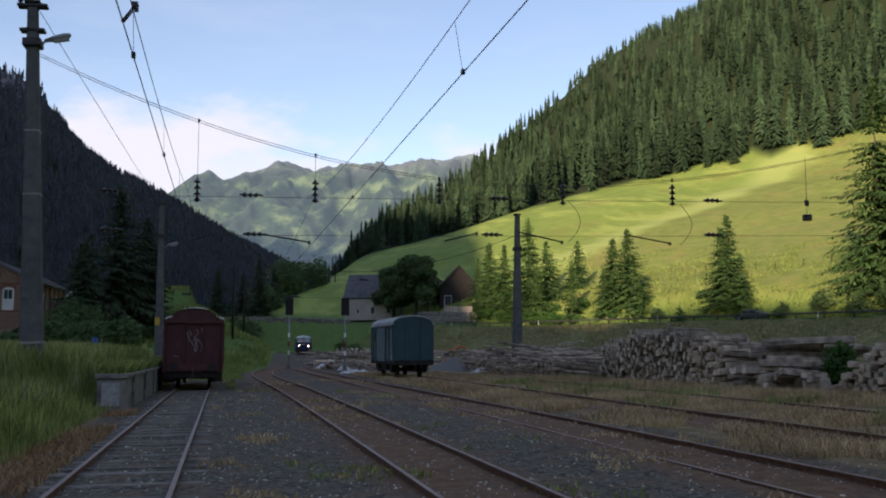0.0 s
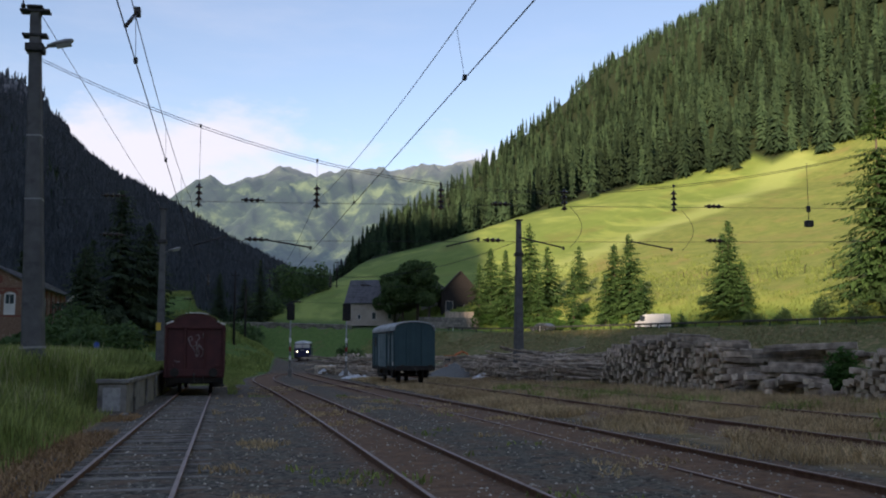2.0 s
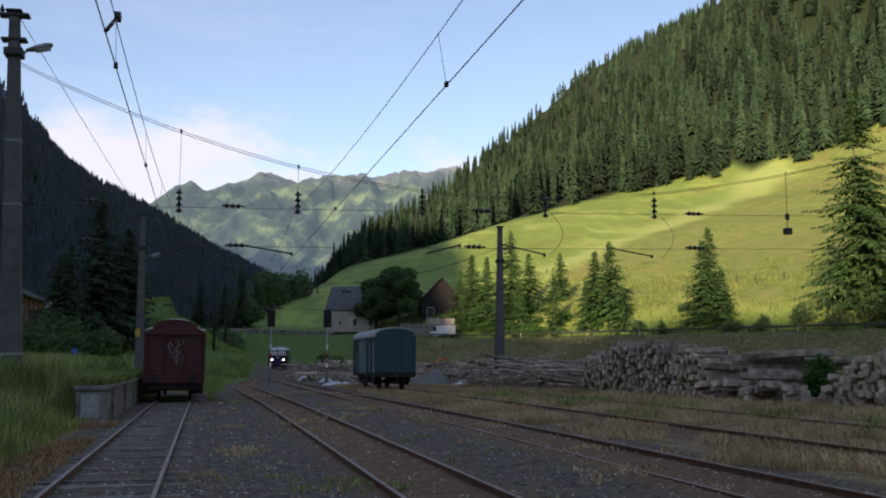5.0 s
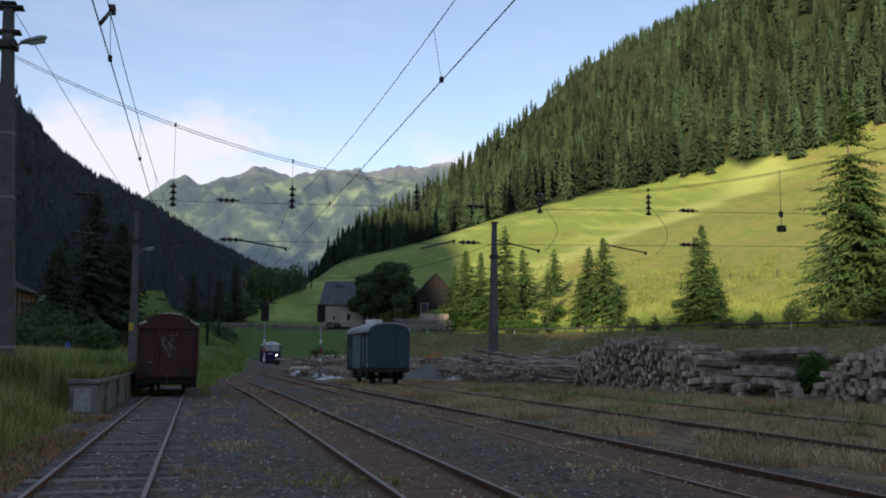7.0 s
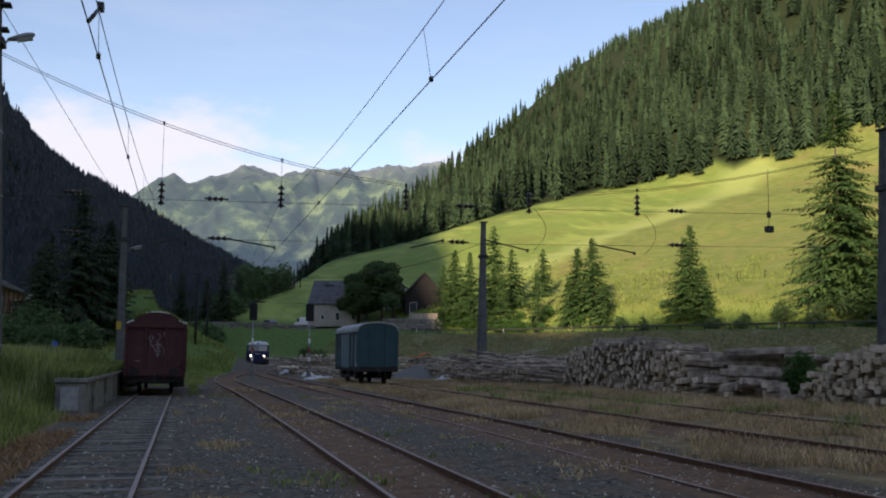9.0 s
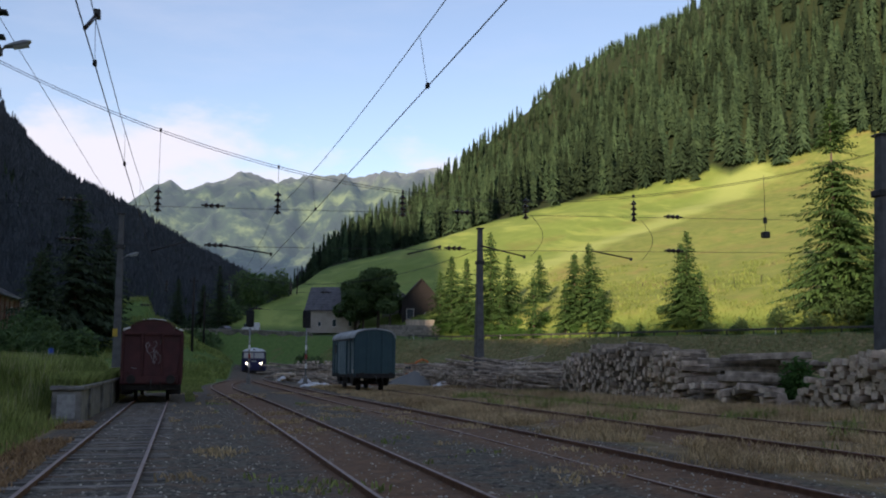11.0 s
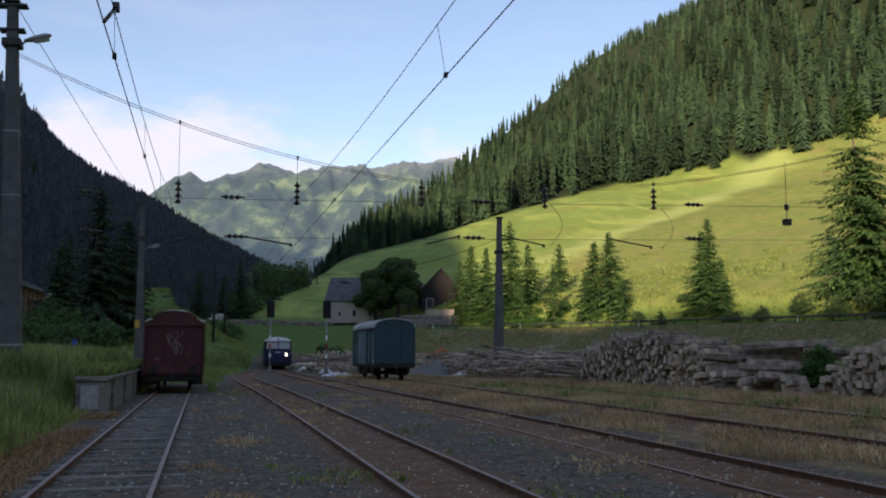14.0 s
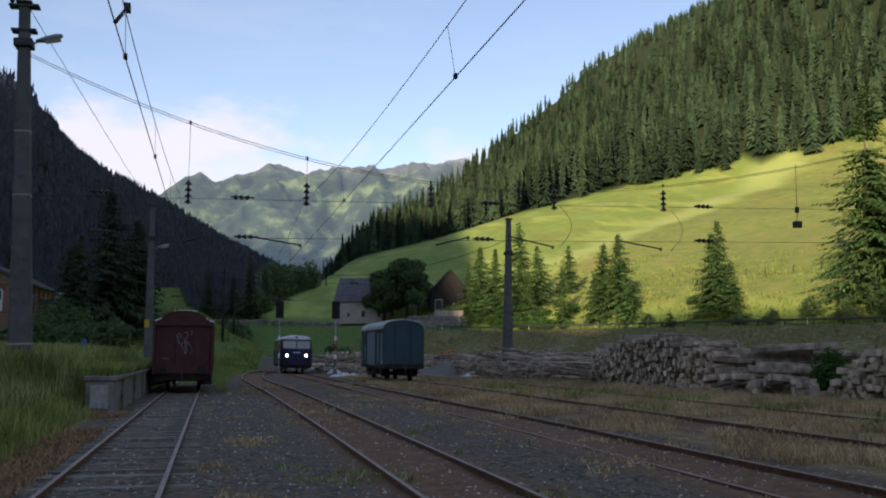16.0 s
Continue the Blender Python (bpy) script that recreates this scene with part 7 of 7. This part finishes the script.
make_terrace()
def make_lane():
    vs, fs = [], []
    pts = curve_points([(-34, 60), (-24, 70), (-15.5, 75), (-12.2, 77.5)], 1.0)
    for i, p in enumerate(pts):
        d = (pts[min(i + 1, len(pts) - 1)] - pts[max(i - 1, 0)]).normalized()
        for s in (-2.4, 2.4):
            q = p + Vector((d.y, -d.x)) * s
            vs.append((q.x, q.y, gz(q.x, q.y) + 0.12))
    for i in range(len(pts) - 1):
        fs.append((2 * i, 2 * i + 2, 2 * i + 3, 2 * i + 1))
    tagged(new("lane", mesh_from("lane", vs, fs, [M_ASPHALT])), "grey asphalt lane in front of the station building", "lane", kind="structure")


make_lane()
# meadow fence posts and a line pole
for k in range(16):
    x, y = from_sw(44 - k * 4.2, 34 + 2 * math.sin(k))
    p = thing("fence_post", pose(x, y, gz(x, y) - 0.3, random.Random(k).uniform(-5, 5), random.Random(k + 50).uniform(-5, 5)), "weathered wooden fence post on the meadow", "fence post", "meadow fence posts")
    part("stake", tubed((0, 0, 0), (0, 0, 1.7), 0.08, 0.06, 7), M_DARK_WOOD, p)
for x, y, h in ((33, 300, 9),):
    p = thing("wooden_pole", pose(x, y, gz(x, y) - 0.3), "slim dark wooden line pole on the shaded meadow", "pole", "line poles")
    part("shaft", tubed((0, 0, 0), (0, 0, h), 0.17, 0.12, 8), M_DARK_WOOD, p)
    part("cross_arm", boxed(-0.7, 0.7, -0.06, 0.06, h - 0.7, h - 0.55), M_DARK_WOOD, p)


# ---- grass ----
def blades(name, xs, ys, heights, mat, label, seed, lean=0.35, width=0.012, level=None):
    g = np.random.default_rng(seed)
    n = len(xs)
    z = ground_z(xs, ys) if level is None else np.full(n, level)
    a, b = g.uniform(0, 6.283, n), g.uniform(0, 6.283, n)
    lx, ly = np.cos(b) * heights * lean * g.uniform(0.2, 1.3, n), np.sin(b) * heights * lean * g.uniform(0.2, 1.3, n)
    wx, wy = np.cos(a) * width * (0.6 + heights), np.sin(a) * width * (0.6 + heights)
    v = np.empty((n, 5, 3))
    v[:, 0] = np.stack([xs - wx, ys - wy, z - 0.02], -1)
    v[:, 1] = np.stack([xs + wx, ys + wy, z - 0.02], -1)
    v[:, 2] = np.stack([xs + lx * 0.4 + wx * 0.8, ys + ly * 0.4 + wy * 0.8, z + heights * 0.6], -1)
    v[:, 3] = np.stack([xs + lx * 0.4 - wx * 0.8, ys + ly * 0.4 - wy * 0.8, z + heights * 0.6], -1)
    v[:, 4] = np.stack([xs + lx, ys + ly, z + heights], -1)
    i = np.arange(n)[:, None] * 5
    f = np.concatenate([i + [0, 1, 2], i + [0, 2, 3], i + [3, 2, 4]])
    ob = new(name, mesh_from(name, v.reshape(-1, 3), f, [mat]))
    return tagged(ob, label, "grass", kind="stuff")


def clumps(seed, n, x0, x1, y0, y1, thresh, scale=2.2):
    """Spots that gather in patches."""
    g = np.random.default_rng(seed)
    x, y = g.uniform(x0, x1, n), g.uniform(y0, y1, n)
    keep = wobble(x, y, scale, seed) + 0.5 * wobble(x, y, scale * 0.35, seed + 3) > thresh
    return x[keep], y[keep], g


x, y, g = clumps(1, 60000, -16, -3.3, 16, 62, -0.7)
ok = ~((x > -3.95) & (y > 31))
blades("tall_grass", x[ok], y[ok], g.uniform(0.3, 0.95, ok.sum()) * lerp(x[ok], [-9, -4.4, -3.6], [1.2, 0.95, 0.35]), M_GRASS, "tall green grass on the bank beside the platform", 1, 0.4, 0.016)
x, y, g = clumps(21, 9000, -16, -4.2, 17, 62, 0.05)
blades("seed_heads", x, y, g.uniform(0.5, 1.15, len(x)), M_SEED, "pale seed heads standing in the tall grass", 21, 0.35, 0.009)
x, y, g = clumps(22, 24000, -3.8, -2.95, 31.5, 64, -0.8, 1.2)
blades("platform_grass", x, y, g.uniform(0.12, 0.42, len(x)), M_GRASS, "grass overgrowing the top of the loading platform", 22, 0.8, 0.022, 1.1)
x, y, g = clumps(2, 26000, -7.5, -2.4, 9, 31, -0.3)
blades("dry_grass_edge", x, y, g.uniform(0.03, 0.15, len(x)), M_STRAW, "matted brown dry grass beside the siding", 2, 1.3, 0.02)
x, y, g = clumps(3, 230000, 9.2, 25, 13, 75, -0.25)
# nothing on the rails themselves
far_from = np.minimum.reduce([np.abs(x - c) for c in (11.82, 13.28, 16.8, 18.27)])
ok = (far_from > 0.12)
strip = 0.5 + 0.5 * np.cos((x - 10.6) / 5.0 * 2 * math.pi)
ok &= np.random.default_rng(5).uniform(0, 1, len(x)) < 0.25 + 0.75 * strip
blades("dry_grass", x[ok], y[ok], g.uniform(0.05, 0.26, ok.sum()) * (0.6 + 0.6 * strip[ok]), M_DRY, "dry straw-coloured grass between the disused sidings", 3, 0.9, 0.016)
x, y, g = clumps(4, 30000, 13.5, 25, 16, 62, 0.45)
blades("green_grass_tufts", x, y, g.uniform(0.08, 0.4, len(x)), M_GRASS, "green grass tufts among the disused sidings", 4, 0.6, 0.02)
x, y, g = clumps(6, 40000, -0.4, 9.6, 8, 60, 0.55, 1.5)
blades("gravel_weeds", x, y, g.uniform(0.03, 0.12, len(x)), M_DRY, "small dry weeds growing in the gravel", 6, 0.9, 0.03)
x, y, g = clumps(7, 9000, 1.0, 7.0, 9, 45, 0.66, 1.9)
blades("green_weeds", x, y, g.uniform(0.03, 0.13, len(x)), M_GRASS, "small green weeds growing in the gravel", 7, 0.9, 0.03)
x, y, g = clumps(8, 30000, -3.0, 3.0, 47, 112, -0.6)
ok = (x < lerp(y, [k[1] for k in TRACK_B], [k[0] for k in TRACK_B]) - 1.5) & ~((np.abs(x + 1.35) < 1.5) & (y < 60)) & ((x < 0.6) | (y > 62))
x, y = x[ok], y[ok]
blades("verge_grass", x, y, np.random.default_rng(81).uniform(0.06, 0.28, len(x)), M_GRASS, "green verge grass beyond the red wagon", 8, 0.5)
x, y, g = clumps(9, 30000, 20, 30, 28, 58, -0.4)
blades("pile_grass", x, y, g.uniform(0.12, 0.42, len(x)), M_DRY, "tall straw-coloured grass growing round the log piles", 9, 0.5)


x, y, g = clumps(31, 26000, -16, 6, 100, 150, -0.5, 4.0)
ok = x < lerp(y, [100, 118, 148], [4.2, 5.4, 7.6])
blades("mound_grass", x[ok], y[ok], g.uniform(0.15, 0.5, ok.sum()), M_GRASS, "rough green grass on the mound beyond the red wagon", 31, 0.6, 0.04)
s, w = g.uniform(-50, 90, 30000), g.uniform(-16, -1.5, 30000)
x, y = from_sw(s, w)
ok = wobble(x, y, 5.0, 2) > -0.4
blades("embankment_grass", x[ok], y[ok], g.uniform(0.12, 0.4, ok.sum()), M_BANK, "brownish green grass on the road embankment", 32, 0.6, 0.035)
# rough tufts on the sunlit slope
g = np.random.default_rng(91)
s, w = g.uniform(-12, 95, 14000), 9 + 50 * g.uniform(0, 1, 14000) ** 1.6
x, y = from_sw(s, w)
ok = wobble(x, y, 6.0, 4) > -0.35
blades("meadow_tufts", x[ok], y[ok], g.uniform(0.2, 0.6, ok.sum()), M_TUFT, "long yellow-green grass tufts on the steep sunlit slope", 92, 0.6, 0.11)


# stones scattered on the gravel
def make_pebbles():
    g = np.random.default_rng(44)
    n = 9000
    y = 8 + 34 * g.uniform(0, 1, n) ** 1.6
    x = g.uniform(-2.6, 11.5, n)
    r = 0.01 + 0.03 * g.uniform(0, 1, n) ** 1.6
    base = np.array([(1, 0, 0), (-0.5, 0.87, 0), (-0.5, -0.87, 0), (0.3, 0.2, 0.75), (-0.4, 0.1, 0.6)])
    fc = np.array([(0, 1, 3), (1, 4, 3), (1, 2, 4), (2, 0, 3), (2, 3, 4)])
    a = g.uniform(0, 6.28, n)
    ca, sa = np.cos(a), np.sin(a)
    v = np.empty((n, 5, 3))
    for k in range(5):
        bx, by, bz = base[k]
        v[:, k] = np.stack([x + r * (bx * ca - by * sa), y + r * (bx * sa + by * ca), ground_z(x, y) + 0.03 * wobble(x, y, 1.3) + 0.02 * wobble(x, y, 0.6, 2) + r * bz - 0.004], -1)
    f = np.concatenate([np.arange(n)[:, None] * 5 + t for t in fc])
    tagged(new("pale_stones", mesh_from("pale_stones", v.reshape(-1, 3), f, [M_PEBBLE])), "pale ballast stones scattered over the dark gravel", "stones", kind="stuff")


M_PEBBLE = material("pale_ballast_stone", (0.24, 0.21, 0.175), (0.64, 0.58, 0.49), 9, 0.9, 0, 0.2, island=True, vary=0.5)
make_pebbles()

# ---- what moves ----
LINE = list(reversed(TRACKS["C"][1]))
LINE_AT = [0.0]
for a, b in zip(LINE[:-1], LINE[1:]):
    LINE_AT.append(LINE_AT[-1] + (b - a).length)


def on_line(y_front):
    """Arc length along the line at which it comes to the given y."""
    ys = [p.y for p in LINE]
    i = min(range(len(LINE)), key=lambda k: abs(ys[k] - y_front))
    j = i + 1 if ys[i] > y_front else i - 1
    t = (y_front - ys[i]) / (ys[j] - ys[i])
    return LINE_AT[i] + (LINE_AT[j] - LINE_AT[i]) * t


def line_point(at):
    return Vector((lerp(at, LINE_AT, [p.x for p in LINE]), lerp(at, LINE_AT, [p.y for p in LINE])))


FRONT_Y = [(0, 174), (4, 152), (7, 134), (9, 124.5), (11.5, 113), (12.5, 108.5), (14, 100.5), (15, 93.5), (16, 85.5)]


# seconds and metres along the road
CAR_S = [(0, 10.2), (0.6, 24.8), (1.2, 38.4), (1.8, 49.0), (2.1, 54.0), (8.0, 122.6), (8.5, 127.9), (16, 205)]
VAN_S = [(0, -19.5), (0.6, -5.1), (1.2, 10.0), (1.8, 23.8), (2.4, 36.4), (3.0, 47.5), (3.6, 57.2), (4.2, 66.1), (9, 117.5), (11.3, 143.6), (12, 152.0), (13, 161.3), (13.5, 165.5), (16, 187)]


def drive(vehicle, stations, half):
    rows = []
    for k in range(33):
        t = k / 2
        s = float(lerp(t, [a for a, b in stations], [b for a, b in stations])) + half
        x, y = from_sw(s, 5.4)
        rows.append((t, pose(x, y, gz(*from_sw(s - half, 0.5)) + 0.06, 0, 0, -154.1)))
    walk(vehicle, rows)


def motions():
    rows = []
    for k in range(17):
        y = float(lerp(k, [a for a, b in FRONT_Y], [b for a, b in FRONT_Y]))
        at = on_line(y)
        p, q = line_point(at - 2.5), line_point(at - 9.5)
        d = (q - p).normalized()
        o = p - d * 2.5
        rows.append((k, pose(o.x, o.y, rail_z(o.x, o.y) + 0.1, math.degrees(math.atan2(rail_z(q.x, q.y) - rail_z(p.x, p.y), 7)), 0, math.degrees(math.atan2(-d.x, d.y)))))
    walk(railcar, rows)
    drive(grey_car, CAR_S, 2.25)
    drive(white_van, VAN_S, 2.8)


motions()
